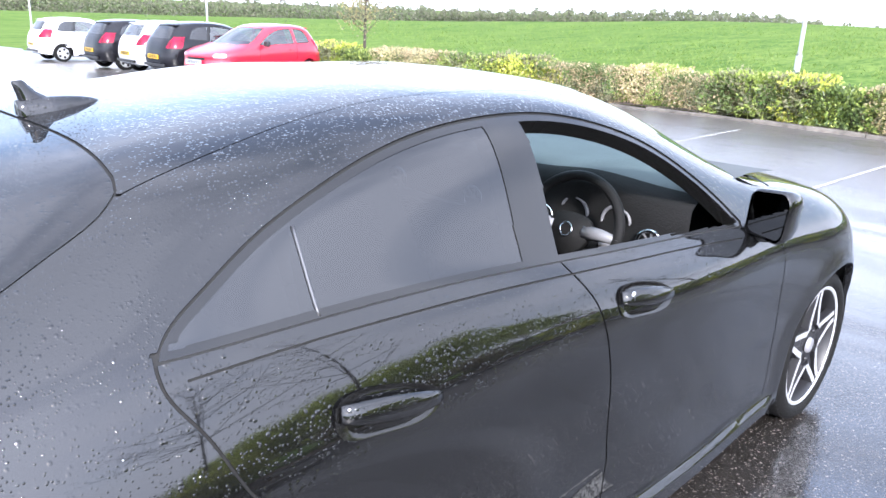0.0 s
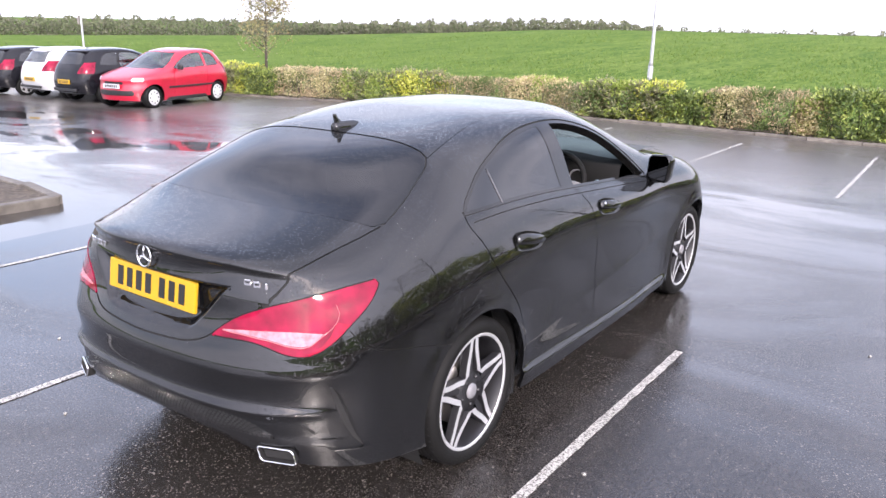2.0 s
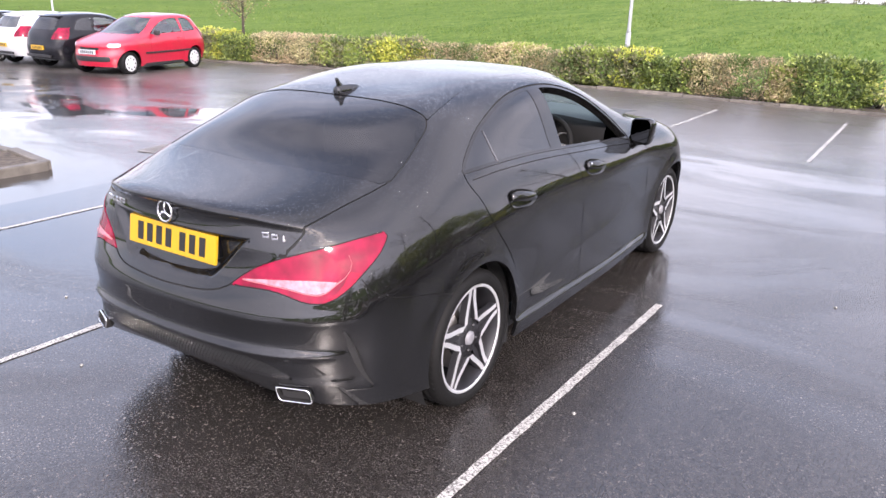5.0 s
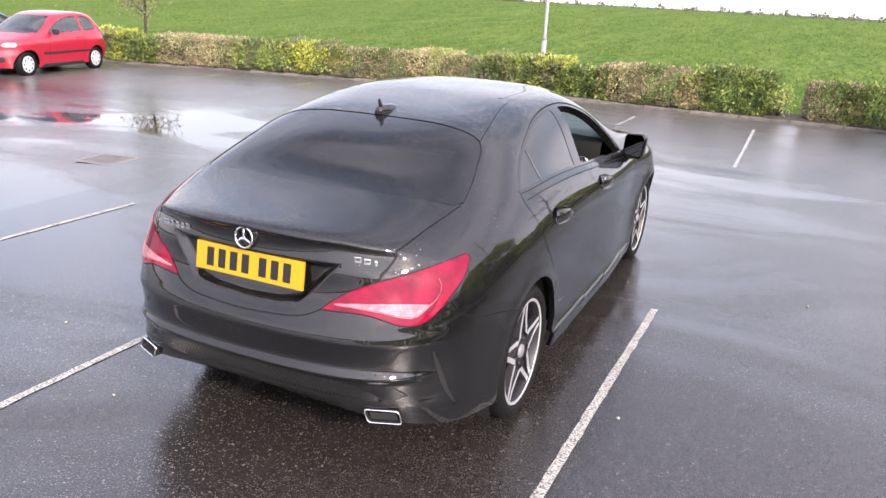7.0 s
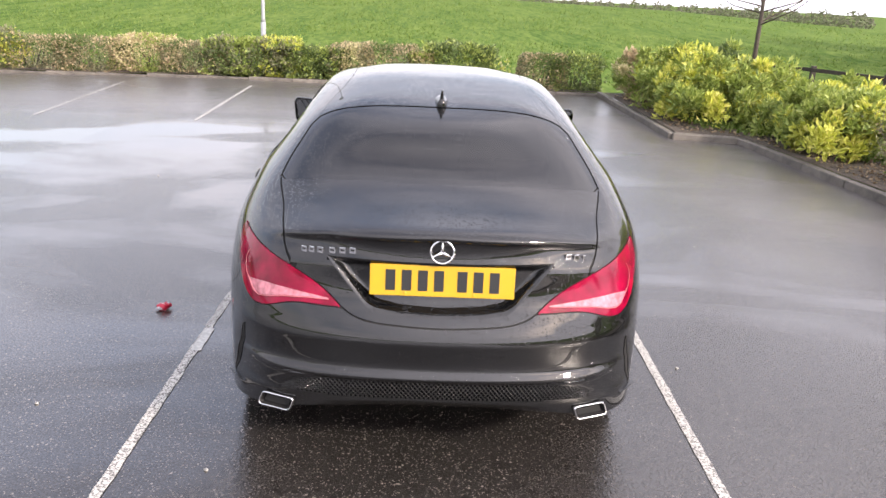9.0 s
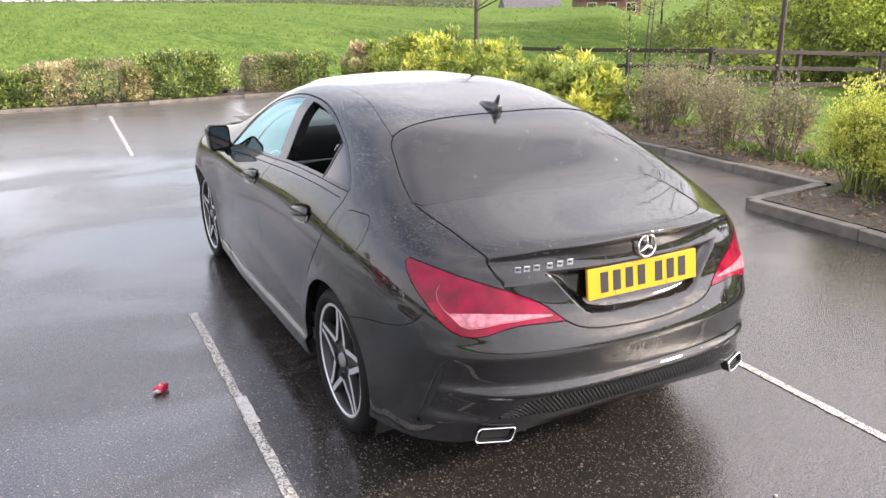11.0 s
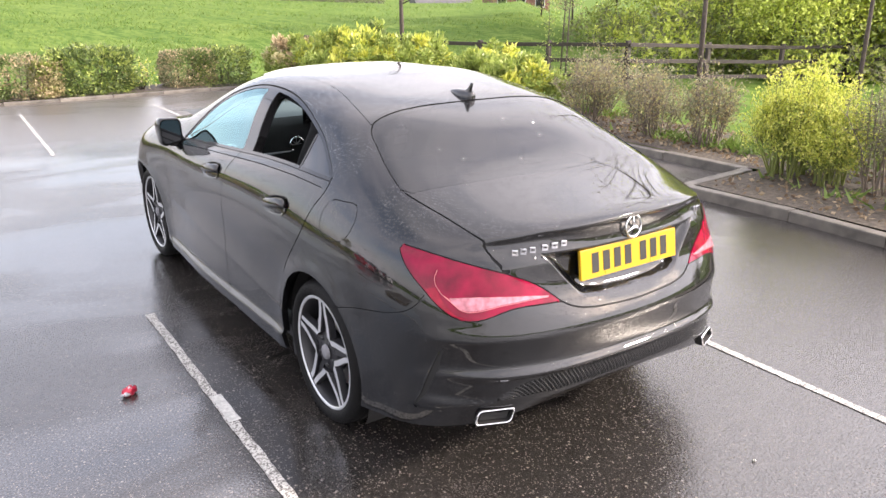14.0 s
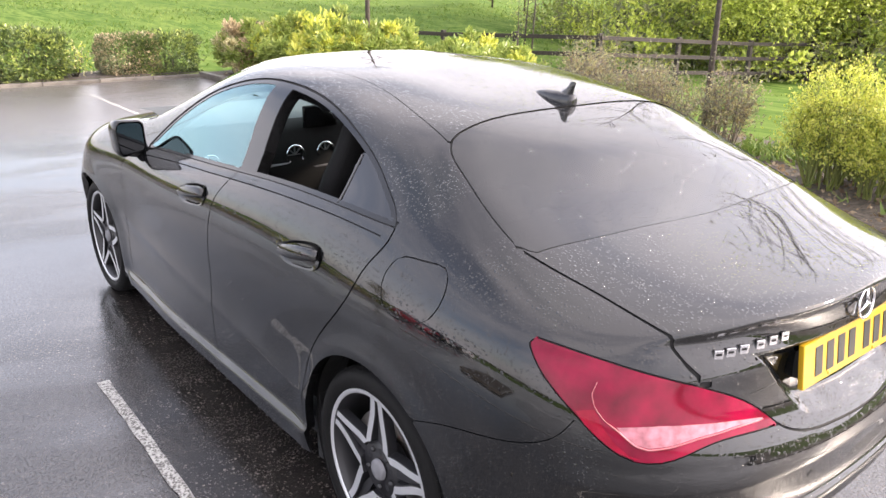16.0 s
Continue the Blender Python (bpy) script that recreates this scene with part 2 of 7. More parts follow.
LEAVES = {
    "dark": leaf_material("dark_leaf", (0.061, 0.091, 0.027), (0.104, 0.152, 0.043), (0.171, 0.220, 0.073), 0.4),
    "laurel": leaf_material("laurel_leaf", (0.159, 0.220, 0.049), (0.268, 0.342, 0.073), (0.415, 0.464, 0.146), 0.4),
    "yellow": leaf_material("yellow_green_leaf", (0.342, 0.390, 0.055), (0.512, 0.537, 0.085), (0.708, 0.671, 0.195), 0.4),
    "cream": leaf_material("cream_leaf", (0.342, 0.342, 0.146), (0.512, 0.464, 0.244), (0.708, 0.610, 0.390), 0.5),
    "pink": leaf_material("pinkish_leaf", (0.268, 0.207, 0.122), (0.439, 0.342, 0.207), (0.634, 0.500, 0.329), 0.5),
    "olive": leaf_material("olive_leaf", (0.122, 0.134, 0.073), (0.195, 0.201, 0.110), (0.305, 0.293, 0.171), 0.55),
}
TWIGLEAF = leaf_material("budding_leaf", (0.207, 0.159, 0.085), (0.305, 0.256, 0.122), (0.390, 0.378, 0.159), 0.6)
SPRING = leaf_material("spring_leaf", (0.342, 0.415, 0.061), (0.537, 0.610, 0.110), (0.732, 0.750, 0.220), 0.45)
FARTREE = leaf_material("far_tree_leaf", (0.085, 0.105, 0.052), (0.12, 0.145, 0.075), (0.17, 0.19, 0.105), 0.9)
FARTREE2 = leaf_material("far_tree_brown", (0.10, 0.10, 0.075), (0.135, 0.135, 0.095), (0.18, 0.185, 0.12), 0.9)
LITTER = leaf_material("leaf_litter", (0.10, 0.065, 0.04), (0.20, 0.14, 0.085), (0.34, 0.27, 0.18), 0.8)
BLADE = leaf_material("grass_blade", (0.075, 0.135, 0.020), (0.11, 0.18, 0.028), (0.18, 0.235, 0.06), 0.6)


def asphalt():
    """Wet asphalt: dark aggregate under a film of water, with standing puddles."""
    m = bpy.data.materials.new("wet_asphalt")
    m.use_nodes = True
    n, l = m.node_tree.nodes, m.node_tree.links.new
    p = n["Principled BSDF"]
    co = n.new("ShaderNodeTexCoord")

    def tex(kind, scale, detail=4.0):
        t = n.new(kind)
        t.inputs["Scale"].default_value = scale
        t.inputs["Detail"].default_value = detail if kind == "ShaderNodeTexNoise" else 0.0
        l(co.outputs["Object"], t.inputs["Vector"])
        return t

    def math_(op, a, b=None):
        k = n.new("ShaderNodeMath")
        k.operation = op
        for i, v in enumerate((a, b)):
            if v is None:
                continue
            if isinstance(v, (int, float)):
                k.inputs[i].default_value = v
            else:
                l(v, k.inputs[i])
        return k.outputs[0]

    def ramp(v, x0, x1, y0=0.0, y1=1.0):
        k = n.new("ShaderNodeMapRange")
        k.interpolation_type = "SMOOTHSTEP"
        for i, w in enumerate((x0, x1, y0, y1)):
            k.inputs[1 + i].default_value = w
        l(v, k.inputs[0])
        return k.outputs[0]

    stones = tex("ShaderNodeTexVoronoi", 72.0)
    fine = tex("ShaderNodeTexVoronoi", 150.0)
    grit = tex("ShaderNodeTexNoise", 120.0, 3.0)
    patch = tex("ShaderNodeTexNoise", 0.55, 6.0)
    film = tex("ShaderNodeTexNoise", 1.0, 10.0)
    stretch = n.new("ShaderNodeMapping")
    stretch.inputs["Scale"].default_value = (0.28, 0.60, 1.0)
    l(co.outputs["Object"], stretch.inputs["Vector"])
    l(stretch.outputs["Vector"], film.inputs["Vector"])
    film.inputs["Distortion"].default_value = 0.7
    film.inputs["Roughness"].default_value = 0.58
    tone = n.new("ShaderNodeSeparateColor")
    l(stones.outputs["Color"], tone.inputs[0])
    tone2 = n.new("ShaderNodeSeparateColor")
    l(fine.outputs["Color"], tone2.inputs[0])
    # binder and stones, with a pale chip here and there
    cr = n.new("ShaderNodeValToRGB")
    cr.color_ramp.elements[0].position, cr.color_ramp.elements[1].position = 0.2, 0.85
    cr.color_ramp.elements[0].color, cr.color_ramp.elements[1].color = (0.004, 0.0036, 0.0034, 1), (0.040, 0.0355, 0.032, 1)
    bright = math_("ADD", math_("ADD", math_("MULTIPLY", tone.outputs[0], 0.35), math_("MULTIPLY", tone2.outputs[0], 0.25)), math_("MULTIPLY", patch.outputs["Fac"], 0.40))
    l(bright, cr.inputs["Fac"])
    chip_a = math_("MULTIPLY", math_("GREATER_THAN", tone.outputs[1], 0.93), ramp(stones.outputs["Distance"], 0.30, 0.46, 1.0, 0.0))
    chip_b = math_("MULTIPLY", math_("GREATER_THAN", tone2.outputs[1], 0.70), ramp(fine.outputs["Distance"], 0.36, 0.50, 1.0, 0.0))
    chips = math_("MAXIMUM", math_("MULTIPLY", chip_a, ramp(tone.outputs[2], 0.0, 1.0, 0.25, 1.0)), math_("MULTIPLY", chip_b, ramp(tone2.outputs[2], 0.0, 1.0, 0.1, 0.8)))
    pale = n.new("ShaderNodeMix")
    pale.data_type = "RGBA"
    l(chips, pale.inputs[0])
    l(cr.outputs["Color"], pale.inputs[6])
    pale.inputs[7].default_value = (0.135, 0.121, 0.110, 1)
    # puddles lie in set hollows
    sep = n.new("ShaderNodeSeparateXYZ")
    l(co.outputs["Object"], sep.inputs[0])
    wet = None
    for cx, cy, rx, ry in ((-8.5, 4.6, 4.6, 1.7), (1.3, 5.9, 1.9, 0.7), (-3.6, 6.0, 2.4, 0.8), (-15.0, 4.3, 6.0, 2.2), (-4.2, -0.2, 0.7, 1.4)):
        dx = math_("DIVIDE", math_("SUBTRACT", sep.outputs[0], cx), rx)
        dy = math_("DIVIDE", math_("SUBTRACT", sep.outputs[1], cy), ry)
        d = math_("SUBTRACT", 1.0, math_("ADD", math_("MULTIPLY", dx, dx), math_("MULTIPLY", dy, dy)))
        wet = d if wet is None else math_("MAXIMUM", wet, d)
    ripple = math_("MULTIPLY", math_("SUBTRACT", film.outputs["Fac"], 0.5), 7.0)
    edge = math_("ADD", math_("MULTIPLY", math_("MAXIMUM", wet, -1.3), 0.9), ripple)
    pud = ramp(edge, 0.15, 0.9)
    # the bay behind the car has drained and shows its grain; the far kerb strip is rougher
    ex, ey = math_("DIVIDE", math_("SUBTRACT", sep.outputs[0], 2.7), 3.4), math_("DIVIDE", math_("ADD", sep.outputs[1], 2.2), 3.0)
    drained = math_("ADD", math_("SUBTRACT", 1.0, math_("ADD", math_("MULTIPLY", ex, ex), math_("MULTIPLY", ey, ey))), math_("MULTIPLY", math_("SUBTRACT", film.outputs["Fac"], 0.5), 3.0))
    dry = ramp(drained, -0.2, 0.7)
    strip = ramp(math_("ADD", sep.outputs[1], math_("MULTIPLY", ripple, 0.5)), 6.6, 8.2)
    nook = math_("MULTIPLY", ramp(math_("ADD", sep.outputs[0], math_("MULTIPLY", ripple, 0.35)), 1.7, 2.9), ramp(sep.outputs[1], 0.8, 2.6))
    strip = math_("MAXIMUM", strip, math_("MULTIPLY", nook, 0.85))
    sheen = math_("MULTIPLY", ramp(film.outputs["Fac"], 0.42, 0.60), math_("SUBTRACT", 1.0, math_("MAXIMUM", math_("MULTIPLY", dry, 0.88), math_("MULTIPLY", strip, 0.7))))
    rough = math_("SUBTRACT", math_("ADD", 0.23, math_("MULTIPLY", strip, 0.10)), math_("MULTIPLY", sheen, 0.13))
    rough = math_("MULTIPLY", rough, math_("SUBTRACT", 1.0, math_("MULTIPLY", pud, 0.90)))
    rough = math_("ADD", rough, math_("MULTIPLY", math_("SUBTRACT", 1.0, pud), ramp(grit.outputs["Fac"], 0.36, 0.62, 0.07, -0.04)))
    l(rough, p.inputs["Roughness"])
    dark = n.new("ShaderNodeMix")
    dark.data_type = "RGBA"
    l(math_("MULTIPLY", pud, 0.8), dark.inputs[0])
    # a paler grey mixed in along the far kerb and in the right-hand nook
    paler = n.new("ShaderNodeMix")
    paler.data_type = "RGBA"
    l(math_("MULTIPLY", strip, 0.6), paler.inputs[0])
    l(pale.outputs[2], paler.inputs[6])
    paler.inputs[7].default_value = (0.105, 0.096, 0.090, 1)
    l(paler.outputs[2], dark.inputs[6])
    dark.inputs[7].default_value = (0.020, 0.019, 0.019, 1)
    l(dark.outputs[2], p.inputs["Base Color"])
    p.inputs["IOR"].default_value = 1.55
    # water stands in the pits between the stone tops
    l(math_("ADD", math_("MULTIPLY", ramp(grit.outputs["Fac"], 0.38, 0.62, 0.55, 1.15), math_("ADD", 0.85, math_("MULTIPLY", sheen, 1.0))), math_("MULTIPLY", pud, 0.3)), p.inputs["Specular IOR Level"])
    bp = n.new("ShaderNodeBump")
    bp.inputs["Distance"].default_value = 0.004
    height = math_("ADD", math_("MULTIPLY", stones.outputs["Distance"], -0.5), math_("ADD", math_("MULTIPLY", grit.outputs["Fac"], 0.6), math_("MULTIPLY", chips, 0.3)))
    l(height, bp.inputs["Height"])
    l(math_("MULTIPLY", math_("SUBTRACT", 1.0, math_("MULTIPLY", pud, 0.93)), math_("ADD", math_("SUBTRACT", 0.30, math_("MULTIPLY", sheen, 0.24)), math_("MULTIPLY", dry, 0.25))), bp.inputs["Strength"])
    l(bp.outputs["Normal"], p.inputs["Normal"])
    return m


def grass():
    """Rough pasture: broad swathes, clumps and blades in several greens."""
    m = material("field_grass", (0.075, 0.125, 0.020), 0.95, spec=0.03, vary=0.3, scale=0.06, bump=0.0)
    n, l = m.node_tree.nodes, m.node_tree.links.new
    co = n.new("ShaderNodeTexCoord")
    b = n["Principled BSDF"]
    last = b.inputs["Base Color"].links[0].from_socket
    for size, detail, low, high, x0, x1, share in (((0.22, 0.05, 0.1), 6.0, (0.036, 0.085, 0.013), (0.112, 0.162, 0.036), 0.42, 0.58, 0.65), ((1.3, 0.22, 0.3), 8.0, (0.026, 0.070, 0.011), (0.128, 0.175, 0.044), 0.43, 0.59, 0.50), ((6.0, 1.3, 2.0), 6.0, (0.024, 0.062, 0.010), (0.140, 0.190, 0.050), 0.42, 0.60, 0.42)):
        mp, t, hue, mix = n.new("ShaderNodeMapping"), n.new("ShaderNodeTexNoise"), n.new("ShaderNodeValToRGB"), n.new("ShaderNodeMix")
        mp.inputs["Scale"].default_value = size
        t.inputs["Scale"].default_value, t.inputs["Detail"].default_value, t.inputs["Roughness"].default_value = 1.0, detail, 0.62
        l(co.outputs["Object"], mp.inputs["Vector"])
        l(mp.outputs["Vector"], t.inputs["Vector"])
        hue.color_ramp.elements[0].position, hue.color_ramp.elements[1].position = x0, x1
        hue.color_ramp.elements[0].color, hue.color_ramp.elements[1].color = (*low, 1), (*high, 1)
        l(t.outputs["Fac"], hue.inputs["Fac"])
        mix.data_type = "RGBA"
        mix.inputs[0].default_value = share
        l(last, mix.inputs[6])
        l(hue.outputs["Color"], mix.inputs[7])
        last = mix.outputs[2]
    l(last, b.inputs["Base Color"])
    return m


ASPHALT = asphalt()
GRASS = grass()
#ENDMATERIALS


# ---- building helpers ----
def mesh_of(bm, name, mats, smooth=True):
    me = bpy.data.meshes.new(name)
    bm.to_mesh(me)
    bm.free()
    for m in mats if isinstance(mats, (list, tuple)) else [mats]:
        me.materials.append(m)
    if smooth:
        me.polygons.foreach_set("use_smooth", [True] * len(me.polygons))
    return me


def part(name, bm, mats, parent=None, label="", smooth=True, m=None):
    ob = new(name, mesh_of(bm, name, mats, smooth))
    ob.parent = parent
    if m is not None:
        ob.matrix_basis = m
    if label:
        ob["label"] = label
    return ob


def thing(name, label, category, m=None, group="", kind=""):
    ob = new(name)
    if m is not None:
        ob.matrix_basis = m
    return tagged(ob, label, category, group, kind)


def box(bm, x0, x1, y0, y1, z0, z1, bevel=0.0, mat=0):
    v = [bm.verts.new((x, y, z)) for z in (z0, z1) for y in (y0, y1) for x in (x0, x1)]
    fs = [bm.faces.new([v[i] for i in q]) for q in ((0, 2, 3, 1), (4, 5, 7, 6), (0, 1, 5, 4), (2, 6, 7, 3), (0, 4, 6, 2), (1, 3, 7, 5))]
    for f in fs:
        f.material_index = mat
    if bevel:
        es = list({e for f in fs for e in f.edges})
        r = bmesh.ops.bevel(bm, geom=es, offset=bevel, segments=2, affect="EDGES", profile=0.6)
        for f in r["faces"]:
            f.material_index = mat
    return bm


def tube(bm, pts, rad, sides=8, mat=0, cap=True):
    """A round tube along points; rad is one number or one a point."""
    pts = [Vector(p) for p in pts]
    rads = rad if isinstance(rad, (list, tuple)) else [rad] * len(pts)
    rings = []
    for i, p in enumerate(pts):
        d = (pts[min(i + 1, len(pts) - 1)] - pts[max(i - 1, 0)]).normalized()
        a = d.orthogonal().normalized() if i == 0 else (a - d * a.dot(d)).normalized()
        b = d.cross(a)
        rings.append([bm.verts.new(p + rads[i] * (math.cos(t) * a + math.sin(t) * b)) for t in (2 * math.pi * k / sides for k in range(sides))])
    for r, q in zip(rings, rings[1:]):
        for k in range(sides):
            f = bm.faces.new((r[k], r[(k + 1) % sides], q[(k + 1) % sides], q[k]))
            f.material_index = mat
    if cap:
        bm.faces.new(rings[0][::-1]).material_index = mat
        bm.faces.new(rings[-1]).material_index = mat
    return bm


def lathe(bm, profile, seg=48, mat=0, closed=False):
    """Turn (radius, x) pairs round the x axis."""
    rings = [[bm.verts.new((x, r * math.cos(t), r * math.sin(t))) for t in (2 * math.pi * k / seg for k in range(seg))] for r, x in profile]
    pairs = list(zip(rings, rings[1:])) + ([(rings[-1], rings[0])] if closed else [])
    for a, b in pairs:
        for k in range(seg):
            bm.faces.new((a[k], b[k], b[(k + 1) % seg], a[(k + 1) % seg])).material_index = mat
    return bm


def prism(bm, outline, y0, y1, axis="y", mat=0, bevel=0.0):
    """Extrude a closed 2D outline along an axis between two values."""
    def at(p, d):
        return {"y": (p[0], d, p[1]), "x": (d, p[0], p[1]), "z": (p[0], p[1], d)}[axis]
    a = [bm.verts.new(at(p, y0)) for p in outline]
    b = [bm.verts.new(at(p, y1)) for p in outline]
    fs = [bm.faces.new(a), bm.faces.new(b[::-1])]
    n = len(a)
    fs += [bm.faces.new((a[(i + 1) % n], a[i], b[i], b[(i + 1) % n])) for i in range(n)]
    for f in fs:
        f.material_index = mat
    bmesh.ops.recalc_face_normals(bm, faces=fs)
    if bevel:
        r = bmesh.ops.bevel(bm, geom=list({e for f in fs for e in f.edges}), offset=bevel, segments=2, affect="EDGES")
        for f in r["faces"]:
            f.material_index = mat
    return bm


def spline(knots, values, at):
    """Natural cubic spline through values (n, d) at knots, read at the given places."""
    k, v, at = np.asarray(knots, float), np.asarray(values, float), np.asarray(at, float)
    n, h = len(k), np.diff(k)
    a = np.eye(n)
    r = np.zeros_like(v)
    for i in range(1, n - 1):
        a[i, i - 1 : i + 2] = h[i - 1], 2 * (h[i - 1] + h[i]), h[i]
        r[i] = 6 * ((v[i + 1] - v[i]) / h[i] - (v[i] - v[i - 1]) / h[i - 1])
    c = np.linalg.solve(a, r)
    i = np.clip(np.searchsorted(k, at) - 1, 0, n - 2)
    d, e = (k[i + 1] - at)[:, None], (at - k[i])[:, None]
    hh = h[i][:, None]
    return c[i] * d**3 / (6 * hh) + c[i + 1] * e**3 / (6 * hh) + (v[i] / hh - c[i] * hh / 6) * d + (v[i + 1] / hh - c[i + 1] * hh / 6) * e


def curve2(points, n=40, closed=False):
    """A smooth 2D line through points."""
    p = np.array(points, float)
    if closed:
        p = np.vstack([p[-3:], p, p[:3]])
    k = np.r_[0, np.cumsum(np.maximum(np.linalg.norm(np.diff(p, axis=0), axis=1), 1e-6))]
    a, b = (k[3], k[-3]) if closed else (k[0], k[-1])
    return spline(k, p, np.linspace(a, b, n, endpoint=not closed))


def inside(poly, p):
    """Signed distance of points (n, 2) to a closed polygon, negative within."""
    poly, p = np.asarray(poly, float), np.asarray(p, float)
    a, b = poly, np.roll(poly, -1, axis=0)
    best, odd = np.full(len(p), 1e9), np.zeros(len(p), bool)
    for (ax, ay), (bx, by) in zip(a, b):
        ex, ey = bx - ax, by - ay
        px, py = p[:, 0] - ax, p[:, 1] - ay
        t = np.clip((px * ex + py * ey) / max(ex * ex + ey * ey, 1e-12), 0, 1)
        best = np.minimum(best, np.hypot(px - t * ex, py - t * ey))
        if abs(ey) > 1e-12:
            cross = (ay > p[:, 1]) != (by > p[:, 1])
            odd ^= cross & (p[:, 0] < ex * (p[:, 1] - ay) / ey + ax)
    return np.where(odd, -best, best)


def along(line, p):
    """Distance of points (n, 2) to an open line."""
    line, p = np.asarray(line, float), np.asarray(p, float)
    best = np.full(len(p), 1e9)
    for (ax, ay), (bx, by) in zip(line, line[1:]):
        ex, ey = bx - ax, by - ay
        px, py = p[:, 0] - ax, p[:, 1] - ay
        t = np.clip((px * ex + py * ey) / max(ex * ex + ey * ey, 1e-12), 0, 1)
        best = np.minimum(best, np.hypot(px - t * ex, py - t * ey))
    return best


# ---- the black saloon car ----
# Rings of the body from the sill up to the roof's spine, each from the nose's middle round the right side to the tail's middle.
RING_SILL = [(0, 3.52, .22), (.5, 3.46, .2), (.808, 3.1, .2), (.838, 2.35, .19), (.86, 1.75, .19), (.86, 1.1, .195), (.86, .5, .2), (.865, 0, .22), (.868, -.42, .235), (.742, -.78, .275), (.43, -.895, .345), (0, -.912, .368)]
RING_SKIRT = [(0, 3.57, .38), (.55, 3.48, .38), (.848, 3.1, .36), (.854, 2.35, .32), (.872, 1.75, .31), (.872, 1.1, .31), (.872, .5, .32), (.880, 0, .36), (.866, -.42, .385), (.744, -.79, .42), (.43, -.945, .43), (0, -.962, .43)]
RING_LOW = [(0, 3.58, .52), (.58, 3.47, .53), (.868, 3.08, .53), (.856, 2.35, .5), (.868, 1.75, .49), (.868, 1.1, .49), (.874, .5, .51), (.888, 0, .55), (.862, -.42, .565), (.742, -.785, .575), (.43, -.945, .57), (0, -.975, .565)]
RING_DOOR = [(0, 3.56, .66), (.58, 3.42, .67), (.873, 3.03, .68), (.87, 2.35, .66), (.882, 1.75, .66), (.882, 1.1, .67), (.886, .5, .69), (.888, 0, .715), (.855, -.42, .725), (.735, -.772, .715), (.415, -.93, .7), (0, -.965, .69)]
RING_CREASE = [(0, 3.5, .76), (.56, 3.36, .77), (.853, 2.98, .79), (.876, 2.35, .79), (.892, 1.75, .8), (.891, 1.1, .815), (.886, .5, .835), (.875, 0, .85), (.832, -.42, .85), (.708, -.738, .845), (.405, -.885, .83), (0, -.905, .825)]
RING_SHOULDER = [(0, 3.42, .82), (.53, 3.29, .83), (.808, 2.92, .87), (.856, 2.35, .885), (.875, 1.75, .895), (.872, 1.1, .925), (.862, .5, .945), (.838, 0, .955), (.79, -.42, .945), (.66, -.685, .945), (.39, -.875, .995), (0, -.925, 1.012)]
RING_BELT = [(0, 3.3, .86), (.5, 3.18, .875), (.748, 2.88, .915), (.816, 2.33, .94), (.84, 1.75, .935), (.838, 1.1, .98), (.83, .5, 1.01), (.802, 0, 1.025), (.742, -.38, 1.01), (.63, -.6, .99), (.37, -.8, 1.022), (0, -.85, 1.032)]
RING_GLASS = [(0, 2.95, .955), (.4, 2.88, .96), (.66, 2.66, .975), (.775, 2.25, .99), (.806, 1.75, .965), (.806, 1.1, 1.015), (.792, .5, 1.05), (.757, .03, 1.092), (.672, -.28, 1.09), (.57, -.43, 1.068), (.33, -.5, 1.075), (0, -.52, 1.075)]
RING_WINDOW = [(0, 2.45, 1.04), (.35, 2.4, 1.042), (.55, 2.28, 1.051), (.685, 2, 1.092), (.715, 1.65, 1.14), (.712, 1.1, 1.19), (.7, .52, 1.195), (.66, .13, 1.2), (.59, -.08, 1.195), (.49, -.16, 1.185), (.29, -.2, 1.21), (0, -.21, 1.215)]
RING_RAIL = [(0, 1.95, 1.257), (.28, 1.92, 1.254), (.44, 1.84, 1.253), (.519, 1.66, 1.272), (.574, 1.42, 1.313), (.594, 1.05, 1.337), (.587, .6, 1.317), (.559, .3, 1.295), (.499, .12, 1.287), (.419, .07, 1.294), (.25, .065, 1.307), (0, .065, 1.308)]
RING_ROOF = [(0, 1.55, 1.374), (.19, 1.53, 1.372), (.304, 1.48, 1.372), (.37, 1.37, 1.375), (.399, 1.2, 1.38), (.408, .98, 1.383), (.404, .72, 1.381), (.38, .52, 1.366), (.332, .4, 1.356), (.275, .36, 1.354), (.152, .34, 1.354), (0, .34, 1.354)]
RING_SPINE = [(0, 1.25, 1.4), (0, 1.23, 1.4), (0, 1.2, 1.4), (0, 1.14, 1.401), (0, 1.06, 1.402), (0, .95, 1.401), (0, .84, 1.398), (0, .74, 1.395), (0, .68, 1.392), (0, .66, 1.391), (0, .65, 1.39), (0, .65, 1.39)]
RINGS = [RING_SILL, RING_SKIRT, RING_LOW, RING_DOOR, RING_CREASE, RING_SHOULDER, RING_BELT, RING_GLASS, RING_WINDOW, RING_RAIL, RING_ROOF, RING_SPINE]


